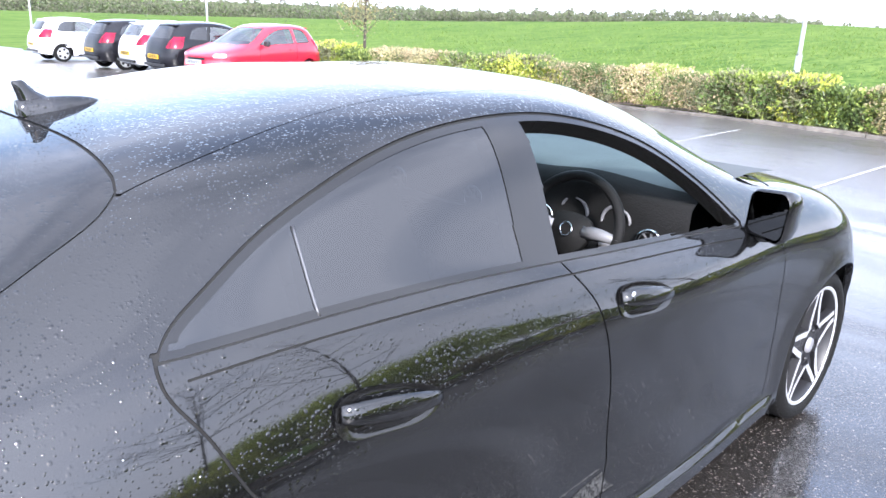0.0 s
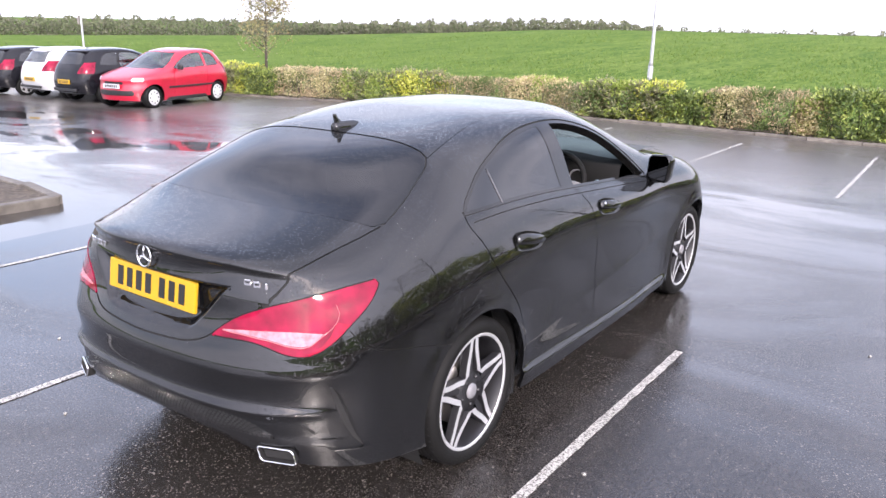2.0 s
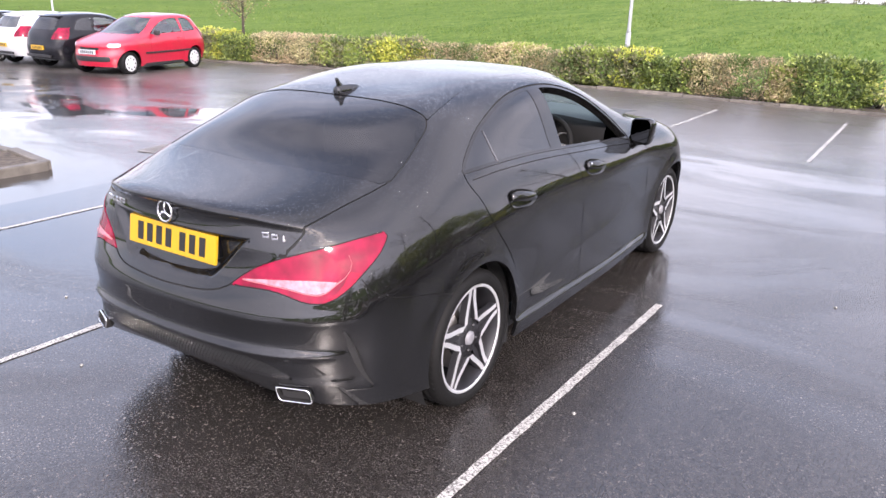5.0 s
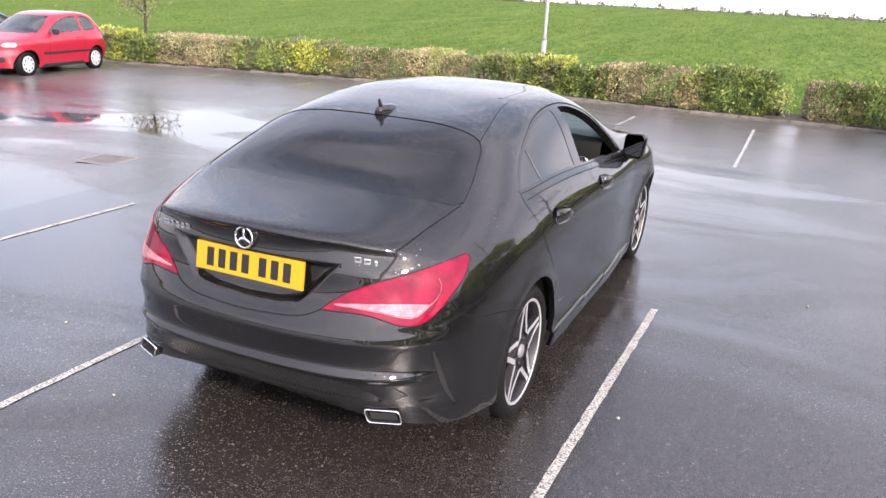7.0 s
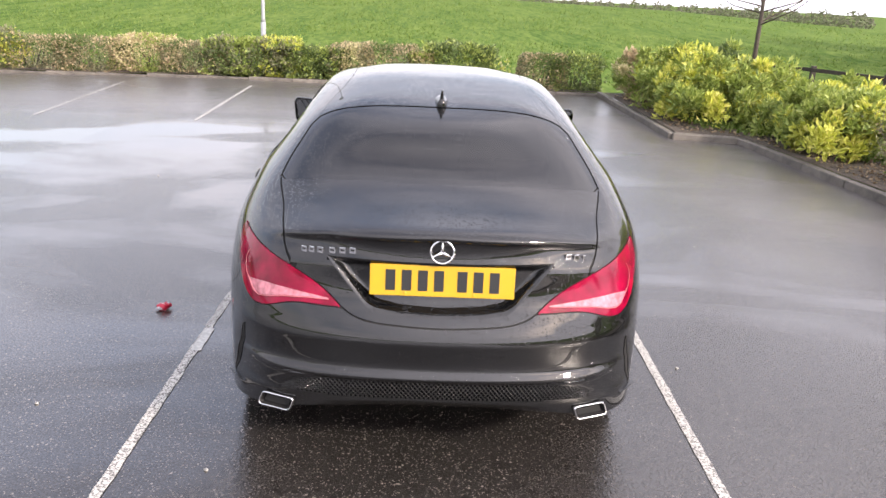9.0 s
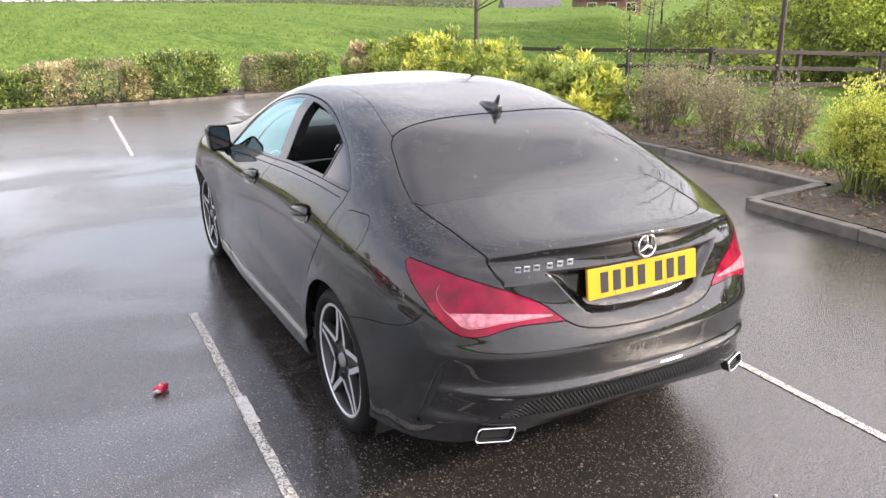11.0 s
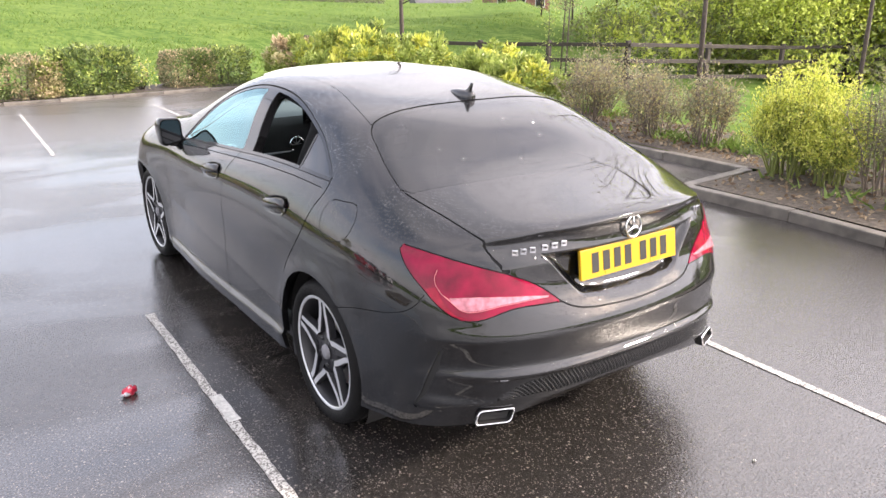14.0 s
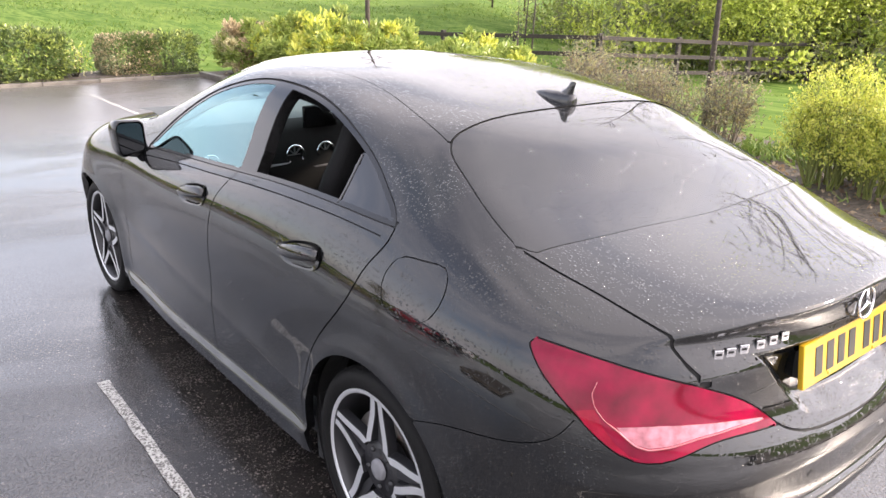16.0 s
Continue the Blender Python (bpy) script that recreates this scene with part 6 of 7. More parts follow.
def twig_shrub(m, sx, sy, h, seed, label, mats=(), size=.034, name="twiggy_shrub", group="bare shrubs", up=.35, per=3, stem=None):
    """A twiggy brown shrub, most of its leaves off."""
    rng = np.random.default_rng(seed)
    root = thing(name, label, "shrub", m, group)
    bm = bmesh.new()
    tips = []
    for k in range(26):
        a, lean = rng.uniform(0, 2 * math.pi), rng.uniform(.1, 1)
        b = Vector((.12 * math.cos(a), .12 * math.sin(a), 0))
        e = Vector((sx * lean * math.cos(a), sy * lean * math.sin(a), h * rng.uniform(.65, 1.05) * (1 - .35 * lean ** 2)))
        mid_ = b.lerp(e, .45) + Vector((rng.uniform(-.06, .06), rng.uniform(-.06, .06), .10 * h))
        tube(bm, [b, mid_, e], [.009, .006, .002], 4, cap=False)
        for j in range(16):
            t = rng.uniform(.3, 1)
            p = mid_.lerp(e, max(0, (t - .45) / .55)) if t > .45 else b.lerp(mid_, t / .45)
            q = p + Vector(rng.normal(0, 1, 3)).normalized() * rng.uniform(.08, .26) + Vector((0, 0, .06))
            tube(bm, [p, q], [.0035, .0012], 3, cap=False)
            tips += [q, p.lerp(q, .5)]
    part("twig_mass", bm, stem or TWIG, root)["kind"] = "stuff"
    tips = np.array([t[:] for t in tips])
    for j, mat in enumerate(mats):
        on = tips[j :: len(mats)]
        if up > 1:
            on = on[on[:, 2] > h * rng.uniform(.18, .42, len(on))]          # bare below
        pts = np.repeat(on, per, axis=0)
        off = rng.normal(0, 1, pts.shape)
        v, f = leaf_cloud(rng, pts + off * .035, off * .4, size, up=up)
        leaf_part("foliage", v, f, mat, root, "stuff")
    return root


def hedge_plant(label, m, hx, hy, h, mats, leaves, size, seed, loose=.05):
    """One clipped plant of a hedge: a dense shell of leaves on a soft-edged block, over its stems."""
    rng = np.random.default_rng(seed)
    root = thing("hedge_shrub", label, "hedge", m, "hedge along the kerb")
    u = rng.uniform(-1, 1, (leaves, 3))
    u /= np.abs(u).max(1, keepdims=True)
    u /= ((np.abs(u) ** 4.5).sum(1, keepdims=True)) ** (1 / 4.5)
    ph = rng.uniform(0, 6, 6)
    wave = np.sin(u[:, 0] * 4.1 * hx / .5 + ph[0]) + np.sin(u[:, 0] * 9 * hx / .5 + u[:, 2] * 5 + ph[1]) + np.sin(u[:, 1] * 6 + u[:, 2] * 8 + ph[2])
    k = 1 + loose * wave * .6 - np.minimum(rng.exponential(.07, leaves), .5) + loose * np.abs(rng.normal(0, .8, leaves))
    pts = u * k[:, None] * (hx, hy, h / 2) + (0, 0, h / 2)
    pts[:, 2] = np.maximum(pts[:, 2], .03)
    tone = np.sin(pts[:, 0] * 7 + ph[3]) + np.sin(pts[:, 2] * 9 + ph[4]) + rng.normal(0, .9, leaves)
    which = np.digitize(tone, np.quantile(tone, [(j + 1) / len(mats) for j in range(len(mats) - 1)]))
    for j, mat in enumerate(mats):
        sel = which == j
        v, f = leaf_cloud(rng, pts[sel], u[sel] * .9, size, up=.25)
        leaf_part("foliage", v, f, mat, root, "stuff")
    bm = bmesh.new()
    for _ in range(9):
        b = Vector((rng.uniform(-.7, .7) * hx, rng.uniform(-.4, .4) * hy, -.03))
        e = Vector((b.x + rng.uniform(-.2, .2), b.y + rng.uniform(-.2, .2), h * rng.uniform(.6, .9)))
        tube(bm, [b, b.lerp(e, .5) + Vector((.02, -.02, 0)), e], [.014, .009, .004], 5)
    part("stem_mass", bm, BARK, root)["kind"] = "stuff"
    return root


# hedge along the far kerb, plant by plant
DARKG, LAUREL, YELLOWG, CREAM, PINKB, OLIVE = (LEAVES[k] for k in ("dark", "laurel", "yellow", "cream", "pink", "olive"))
HEDGE = [(-17.2, -15.84, .55, "yellow"), (-15.84, -14.74, .72, "yellow"), (-14.74, -13.53, .66, "dark"), (-13.53, -12.3, .72, "pink"), (-12.3, -11.19, .72, "pink"), (-11.19, -9.53, .70, "laurel"), (-9.53, -8.38, .66, "yellow"), (-8.38, -7.3, .66, "olive"), (-7.3, -6.21, .66, "olive"), (-6.21, -5.18, .66, "cream"), (-5.18, -4.22, .64, "olive"), (-4.22, -3.15, .66, "laurel"), (-3.15, -2.73, .66, "yellow"), (-2.73, -1.85, .62, "dark"), (-1.85, -1.25, .66, "pink"), (-1.25, -.26, .70, "olive"), (-.26, .02, .66, "cream"), (.02, 1.15, .72, "dark")]
MIX = {"yellow": (YELLOWG, LAUREL, OLIVE), "dark": (DARKG, LAUREL, DARKG), "pink": (PINKB, OLIVE, CREAM), "laurel": (LAUREL, OLIVE, DARKG), "olive": (OLIVE, PINKB, DARKG), "cream": (CREAM, PINKB, LAUREL)}
SAY = {"yellow": "yellow-green variegated hedge shrub", "dark": "dark glossy green hedge shrub", "pink": "clipped hedge shrub with pinkish brown leaves", "laurel": "mid-green laurel hedge shrub", "olive": "grey-green clipped hedge shrub", "cream": "pale cream-green hedge shrub"}
for i, (x0, x1, h, kind) in enumerate(HEDGE):
    x = (x0 + x1) / 2
    y = float(np.interp(x, [p[0] for p in KERB_LINE[2:7]], [p[1] for p in KERB_LINE[2:7]])) + .62
    hedge_plant(SAY[kind] + " behind the kerb", pose(x, y, lot_z(x, y) + .05), (x1 - x0) / 2 + .09, .44, h - .03 + .045 * math.sin(i * 2.3), MIX[kind], 7500, .072 if kind in ("laurel", "dark", "yellow") else .05, 40 + i, .13 if kind in ("laurel", "dark", "yellow") else .08)
hedge_plant("low grey-green clipped shrub by a gap in the hedge", pose(2.35, 12.5, .05), .46, .40, .66, MIX["olive"], 6000, .05, 70)
hedge_plant("dark green open shrub at the hedge's end", pose(3.0, 12.5, .05), .42, .4, .64, MIX["dark"], 4500, .06, 71, .12)
shrub("small_shrub", "thin pale young shrub in the hedge's gap", "shrub", pose(1.45, 12.45, .05), .22, .2, .5, (YELLOWG, CREAM), 200, .05, 72, ragged=.4)
# laurels of the right-hand bed
for i, (x, y, sx, sy, h, kind) in enumerate(((4.05, 11.3, .55, .6, .82, "pink"), (4.3, 10.3, .7, .65, .92, "yl"), (4.35, 9.2, .75, .65, .88, "yl"), (4.45, 8.3, .7, .6, .84, "yl"), (5.3, 8.6, .7, .7, .9, "yl"), (5.3, 10.2, .7, .8, .95, "dk"), (5.25, 6.9, .62, .55, .74, "yl"), (5.2, 5.95, .6, .5, .70, "yl"), (5.9, 7.6, .6, .6, .78, "yl"))):
    mats = {"yl": (YELLOWG, LAUREL, LAUREL), "dk": (LAUREL, DARKG, YELLOWG), "pink": MIX["cream"]}[kind]
    shrub("laurel_bush", "glossy yellow-green laurel bush in a kerbed bed" if kind != "pink" else "pale pinkish-green bush in a kerbed bed", "bush", pose(x, y, .07), sx, sy, h, mats, 6500, .092, 90 + i, ragged=.22, group="laurel bushes", up=.8, long=2.4)
for i, (x, y, sx, sy, h) in enumerate(((5.35, 4.75, .55, .5, .85), (5.75, 4.1, .5, .5, .85), (5.30, 3.5, .45, .42, .80), (5.28, 2.75, .48, .42, .82), (6.1, 5.2, .5, .5, .9))):
    twig_shrub(pose(x, y, .07), sx, sy, h, 110 + i, "half-bare brown twiggy shrub in a soil bed", (OLIVE, TWIGLEAF))
for i, (x, y, w, h) in enumerate(((4.62, 1.34, .36, .98), (4.95, 1.30, .36, .92), (4.66, .92, .26, .74))):
    twig_shrub(pose(x, y, .07), w, w, h, 131 + i, "loose yellow-green bush with upright shoots in soil", (YELLOWG, SPRING, YELLOWG, LAUREL), .026, "broom_bush", "yellow bushes", 1.3, 14, GREENSTEM)
for i, (x, y, w, h) in enumerate(((4.72, .50, .46, 1.0), (4.62, -.10, .46, .95), (5.45, .6, .55, 1.05), (5.3, -.8, .7, 1.2), (4.55, -2.2, .6, 1.1))):
    twig_shrub(pose(x, y, .07), w, w, h, 140 + i, "large half-bare grey-green shrub with small leaves", (OLIVE, OLIVE, LAUREL), .024, per=5)


# grass blades near the edges
def blades(name, label, rng, spots, hmin, hmax):
    n = len(spots)
    a = rng.uniform(0, 2 * math.pi, n)
    h = hmin + (hmax - hmin) * rng.uniform(0, 1, n)
    lean = rng.normal(0, .8, (n, 2)) * h[:, None]
    w = np.stack([np.cos(a), np.sin(a), 0 * a], -1) * .016 * (1 + h[:, None] * 3)
    tipp = spots + np.c_[lean, h]
    v = np.stack([spots - w, spots + w, tipp], 1).reshape(-1, 3)
    ob = leaf_part(name, v, np.arange(3 * n).reshape(-1, 3), BLADE, None, "stuff")
    tagged(ob, label, "grass", kind="stuff")


rng = np.random.default_rng(5)


def meadow(count, az0, az1, r0, r1, open_to):
    """Tuft places over the field, thinning out with distance, standing in drifts."""
    P = []
    while len(P) < count:
        r, az = r0 * (r1 / r0) ** rng.uniform(), radians(rng.uniform(az0, az1))
        x, y = r * math.sin(az), r * math.cos(az)
        if open_to(x, y) and noise.noise((x * .22, y * .12, 2)) + .5 * noise.noise((x * .9, y * .5, 5)) > rng.uniform(-.45, .35):
            P.append((x, y, field_z(x, y) - .01))
    return np.array(P)


beyond = lambda x, y: y > 13.0 or x > 6.4
P = meadow(45000, -62, 62, 13, 80, beyond)
blades("grass_tufts", "long uneven grass tufts in the field", rng, P, .03 + .0010 * np.hypot(P[:, 0], P[:, 1]), .07 + .0024 * np.hypot(P[:, 0], P[:, 1]))
P = meadow(16000, 30, 110, 6, 20, lambda x, y: x > 5.9)
P[:, 2] = np.maximum(P[:, 2], np.where(P[:, 0] < 6.4, -.03, -9))
blades("grass_verge", "short green grass beyond the planting bed", rng, P, .03, .09)


# dead leaves and grass on the soil
rng = np.random.default_rng(11)
y = rng.uniform(-4, 11.5, 5200)
x0 = np.interp(y, [p[0] for p in LEFT], [p[1] for p in LEFT]) + .08
x1 = np.interp(y, [p[0] for p in RIGHT], [p[1] for p in RIGHT])
spots = np.stack([x0 + (x1 - x0) * rng.uniform(0, 1, len(y)), y, .10 + rng.uniform(-.005, .012, len(y))], -1)
v, f = leaf_cloud(rng, spots, rng.normal(0, 1, spots.shape) * (1, 1, .1), .05, up=0, long=1.7, droop=.1)
tagged(leaf_part("leaf_litter", v, f, LITTER, None, "stuff"), "scattered dead brown leaves on bare soil", "leaf litter", kind="stuff")
keep = (np.sin(spots[:, 0] * 2.1 + spots[:, 1] * 1.3) + rng.normal(0, .5, len(y)) > .2) & (spots[:, 0] - x0 > .35)
blades("bed_grass", "patches of weedy grass in the soil bed", rng, np.repeat(spots[keep], 3, axis=0) + rng.normal(0, .05, (3 * keep.sum(), 3)) * (1, 1, 0), .04, .12)


# ---- fence ----
POSTS = [(7.2, 17.6), (8.05, 16.1), (8.93, 14.55), (9.80, 13.04), (10.67, 11.48), (11.59, 9.81), (14.0, 9.45), (16.5, 9.08), (19.0, 8.75), (21.5, 8.4), (24.0, 8.0), (26.5, 7.6)]
fence = thing("fence", "dark brown wooden post and rail fence on grass", "fence")
tops = [float(np.interp(x, [7, 9.8, 11.6, 16.5, 27], [.60, .58, .655, .42, .15])) for x, _ in POSTS]
for (x, y), zt in zip(POSTS, tops):
    bm = bmesh.new()
    g = field_z(x, y) - .1
    box(bm, x - .055, x + .055, y - .045, y + .045, g, zt + .03, .008)
    part("post", bm, TIMBER, fence, smooth=False)
for i in range(len(POSTS) - 1):
    (x0, y0), (x1, y1) = POSTS[i], POSTS[i + 1]
    d = math.degrees(math.atan2(y1 - y0, x1 - x0))
    L = math.hypot(x1 - x0, y1 - y0)
    for drop in (.06, .42, .78):
        bm = bmesh.new()
        box(bm, 0, L, -.075, -.045, -.045, .045, .006)
        slope = math.degrees(math.asin(max(-1, min(1, (tops[i + 1] - tops[i]) / L))))
        part("rail", bm, TIMBER, fence, smooth=False, m=pose(x0, y0, tops[i] - drop, 0, 0, d) @ pose(0, 0, 0, 0, -slope, 0))

# ---- lamp posts ----
def lamp_post(x, y, z, h, mat, label, head=True, turn=0, slim=1.0):
    lp = thing("lamp_post", label, "lamp post", pose(x, y, z, 0, 0, turn))
    bm = bmesh.new()
    tube(bm, [(0, 0, -.2), (0, 0, .02), (0, 0, 1.1)], [.075 * slim, .075 * slim, .072 * slim], 12)
    tube(bm, [(0, 0, 1.1), (0, 0, 1.16), (0, 0, h)], [.072 * slim, .05 * slim, .036 * slim], 12)
    part("column", bm, mat, lp)
    bm = bmesh.new()
    box(bm, -.035, .035, -.080 * slim, -.066 * slim, .35, .85, .006)
    part("service_door", bm, mat, lp, smooth=False)
    if head:
        bm = bmesh.new()
        tube(bm, [(0, 0, h - .02), (0, -.12, h + .05), (0, -.3, h + .07)], .03, 8)
        box(bm, -.13, .13, -.75, -.25, h + .03, h + .12, .03)
        part("lantern", bm, mat, lp)
    return lp


lamp_post(-3.46, 13.40, -.05, 6.0, GALV, "galvanised grey street lamp behind the hedge", slim=.72)
far_lamp = lamp_post(-33.4, 18.7, -.9, 4.9, GALV, "pale grey street lamp beyond the parked cars", turn=-60)
bm = bmesh.new()
box(bm, -.13, .13, -.12, -.08, 2.3, 2.7, .01)
part("sign_plate", bm, RENDERW, far_lamp, "small pale sign", smooth=False)
lamp_post(-44.0, 14.2, -1.2, 5.2, GALV, "pale grey street lamp far across the car park", turn=30)


# ---- trees ----
def tree(m, h, spread, seed, label, mats, leaves, size, trunk=.05, bare=.35, clump=.25, name="tree"):
    rng = np.random.default_rng(seed)
    root = thing(name, label, "tree", m, "trees")
    bm = bmesh.new()
    bend = Vector((rng.uniform(-.04, .04) * h, rng.uniform(-.04, .04) * h, 0))
    tube(bm, [(0, 0, -.1), bend * .3 + Vector((0, 0, h * .35)), bend * .7 + Vector((0, 0, h * .7)), bend + Vector((0, 0, h * .97))], [trunk, trunk * .75, trunk * .4, trunk * .1], 8)
    tips = []
    for k in range(int(20 + spread * 6)):
        t = rng.uniform(bare, .95)
        p = bend * t + Vector((0, 0, h * t))
        a = rng.uniform(0, 2 * math.pi)
        L = spread * (1.1 - .75 * (t - bare) / (1 - bare)) * rng.uniform(.55, 1.05)
        e = p + Vector((math.cos(a) * L, math.sin(a) * L, L * rng.uniform(.25, .75)))
        md = p.lerp(e, .5) + Vector((0, 0, -.06 * L))
        tube(bm, [p, md, e], [trunk * .3, trunk * .18, trunk * .05], 5, cap=False)
        for j in range(5):
            q = md.lerp(e, rng.uniform(0, 1))
            r = q + Vector(rng.normal(0, 1, 3)).normalized() * L * .35 + Vector((0, 0, .1 * L))
            tube(bm, [q, r], [trunk * .1, trunk * .025], 3, cap=False)
            tips += [r, q.lerp(r, .6)]
        tips.append(e)
    part("trunk", bm, BARK, root)
    if leaves:
        tips = np.array([t[:] for t in tips])
        per = max(1, leaves // len(tips))
        for j, mat in enumerate(mats):
            some = np.repeat(tips[j :: len(mats)], per, axis=0)
            off = rng.normal(0, 1, some.shape) * clump
            v, f = leaf_cloud(rng, some + off, off, size)
            leaf_part("crown", v, f, mat, root, "stuff")
    return root


def at_field(x, y, dz=0):
    return pose(x, y, field_z(x, y) + dz)


tree(at_field(-14.5, 12.9), 3.1, .95, 201, "young thin-leaved tree standing in the hedge", (OLIVE, TWIGLEAF), 2600, .075, .05, .35, .14)
tree(at_field(5.4, 9.55), 4.3, 1.25, 202, "bare young tree above the laurels", (TWIGLEAF,), 120, .04, .05, .28, .1)
tree(pose(5.54, 3.12, .05), 4.8, 1.5, 207, "tall bare young tree standing in a planted bed", (TWIGLEAF, CREAM), 220, .045, .036, .34, .1)
tree(pose(6.3, 1.65, .0), 4.3, 1.8, 208, "spreading bare tree beside the planted bed", (TWIGLEAF, OLIVE), 260, .04, .030, .52, .1)
tree(at_field(12.3, 12.6), 3.6, .6, 203, "slim young tree with sparse buds on the grass", (TWIGLEAF,), 200, .05, .026, .45, .12)
tree(at_field(9.9, 10.6), 2.2, .3, 204, "slim young sapling by the fence", (LAUREL,), 60, .05, .02, .35, .1)
tree(at_field(13.6, 14.2), 3.4, .8, 205, "young tree with brownish buds on the grass", (TWIGLEAF, PINKB), 500, .06, .026, .45, .15)
rng = np.random.default_rng(9)
for i, (r, az, h, sp, kind) in enumerate(((27, 53.5, 5.6, 2.1, "s"), (24, 58, 4.6, 1.8, "s"), (30, 49.5, 6.5, 2.4, "d"), (33, 55.5, 6.6, 2.9, "d"), (29, 60.5, 5, 2.3, "s"), (25, 64, 4.2, 2.0, "s"), (36, 46.5, 9, 3.0, "d"), (38, 51.5, 8, 3.2, "s"), (34, 62.5, 5, 2.6, "d"), (29, 68, 3.6, 2.0, "s"), (40, 58, 7.5, 3.3, "d"), (42, 43.5, 8, 2.8, "s"), (46, 41.3, 7, 2.6, "d"), (35, 70, 4, 2.4, "d"))):
    x, y = r * math.sin(radians(az)) - 2.1, r * math.cos(radians(az)) - 2.75
    mats = (SPRING, SPRING, SPRING, LAUREL) if kind == "s" else (SPRING, LAUREL)
    tree(pose(x, y, field_z(x, y) - .1), h, sp, 300 + i, "tree in fresh bright green spring leaf" if kind == "s" else "broad tree in deep green leaf", mats, 30000, .095, .055, .12 if kind == "d" else .25, .46)
# dark undergrowth below the trees
for i, (r, az) in enumerate(((25, 51), (26, 54), (27, 57), (24, 60), (27, 63), (25, 66), (31, 48), (34, 46), (29, 70), (28, 74), (31, 61), (32, 52))):
    x, y = r * math.sin(radians(az)) - 2.1, r * math.cos(radians(az)) - 2.75
    shrub("undergrowth_bush", "dense green bush below the trees", "bush", pose(x, y, field_z(x, y) - .05), 1.7, 1.3, 1.7 + .6 * math.sin(i * 1.7), (LAUREL, OLIVE, SPRING if i % 3 == 0 else LAUREL), 2600, .15, 400 + i, ragged=.3, group="undergrowth", low=.02)


# distant belts of trees
def far_belt(name, label, az0, az1, r, base_el, tops_el, seed, n, mats):
    rng = np.random.default_rng(seed)
    for j, mat in enumerate(mats):
        az = rng.uniform(az0, az1, n // len(mats))
        rr = r * rng.uniform(.95, 1.05, len(az))
        hi = np.array([np.interp(a, np.linspace(az0, az1, len(tops_el)), tops_el) for a in az]) + .12 * np.sin(az * 3.1) + .10 * np.sin(az * 7.7 + 1) + .06 * np.sin(az * 23)
        t = rng.uniform(0, 1, len(az))
        el_ = base_el + (hi - base_el) * t
        x, y = rr * np.sin(np.radians(az)), rr * np.cos(np.radians(az))
        pts = np.stack([x, y, 1.8 + rr * np.tan(np.radians(el_))], -1)
        v, f = leaf_cloud(rng, pts, rng.normal(0, 1, pts.shape), r * .0028, long=1.2)
        ob = leaf_part(name, v, f, mat, None, "stuff")
        tagged(ob, label, "trees", kind="stuff")


far_belt("far_trees", "distant belt of grey-green trees", -100, -46, 240, -1.9, (-.25, -.28, -.20, -.16, -.22, -.26, -.18, -.08, -.12), 1, 44000, (FARTREE, FARTREE2))
far_belt("far_trees", "distant wood on the skyline", -47, -19, 230, -1.2, (-.25, -.2, -.15, .0, .05, .3, .35, .3, -.1), 2, 30000, (FARTREE, FARTREE2))
far_belt("far_trees", "low distant hedgerow on the skyline", -19, 30, 220, -1.0, (-.12, -.15, -.12, -.08, -.12, -.12, -.08), 3, 16000, (FARTREE, FARTREE2))

# ---- houses on the hill ----
def house(m, w, d, wall_h, roof_h, chimneys, label, brick_mat):
    hs = thing("house", label, "house", m, "houses on the hill")
    bm = bmesh.new()
    box(bm, -w / 2, w / 2, -d / 2, d / 2, -2, wall_h)
    part("wall", bm, brick_mat, hs, smooth=False)
    bm = bmesh.new()
    prism(bm, [(-d / 2 - .3, wall_h - .1), (d / 2 + .3, wall_h - .1), (0, wall_h + roof_h)], -w / 2 - .25, w / 2 + .25, "x")
    roof = part("roof", bm, SLATE, hs, smooth=False)
    for cx in chimneys:
        bm = bmesh.new()
        box(bm, cx - .45, cx + .45, -.4, .4, wall_h + roof_h * .5, wall_h + roof_h + 1.3)
        for k in (-.22, .22):
            tube(bm, [(cx + k, 0, wall_h + roof_h + 1.3), (cx + k, 0, wall_h + roof_h + 1.75)], .13, 8)
        part("chimney", bm, brick_mat, roof, smooth=False)
    for k in range(3):
        wx = -w / 2 + w * (k + .5) / 3
        bm = bmesh.new()
        box(bm, wx - .6, wx + .6, -d / 2 - .05, -d / 2 + .02, wall_h - 1.5, wall_h - .4)
        win = part("window", bm, WHITELENS, hs, smooth=False)
        bm = bmesh.new()
        box(bm, wx - .5, wx + .5, -d / 2 - .07, -d / 2 - .04, wall_h - 1.4, wall_h - .5)
        part("pane", bm, GLOSS, win, smooth=False)


for az, r, w, d, hz, ch, brick_mat, label in ((33.4, 110, 7.4, 6, -.55, (1.2,), RENDERW, "pale rendered house with a grey slate roof"), (38.6, 100, 7.0, 6.5, .75, (-2.2, .5, 2.0), BRICK, "red brick house with three chimneys")):
    x, y = r * math.sin(radians(az)) - .7, r * math.cos(radians(az)) - 3.3
    house(pose(x, y, 1.8 + r * math.tan(radians(-1.0)) - 1.35 + hz + .6, 0, 0, -az + 12), w, d, 1.2, 1.9, ch, label, brick_mat)

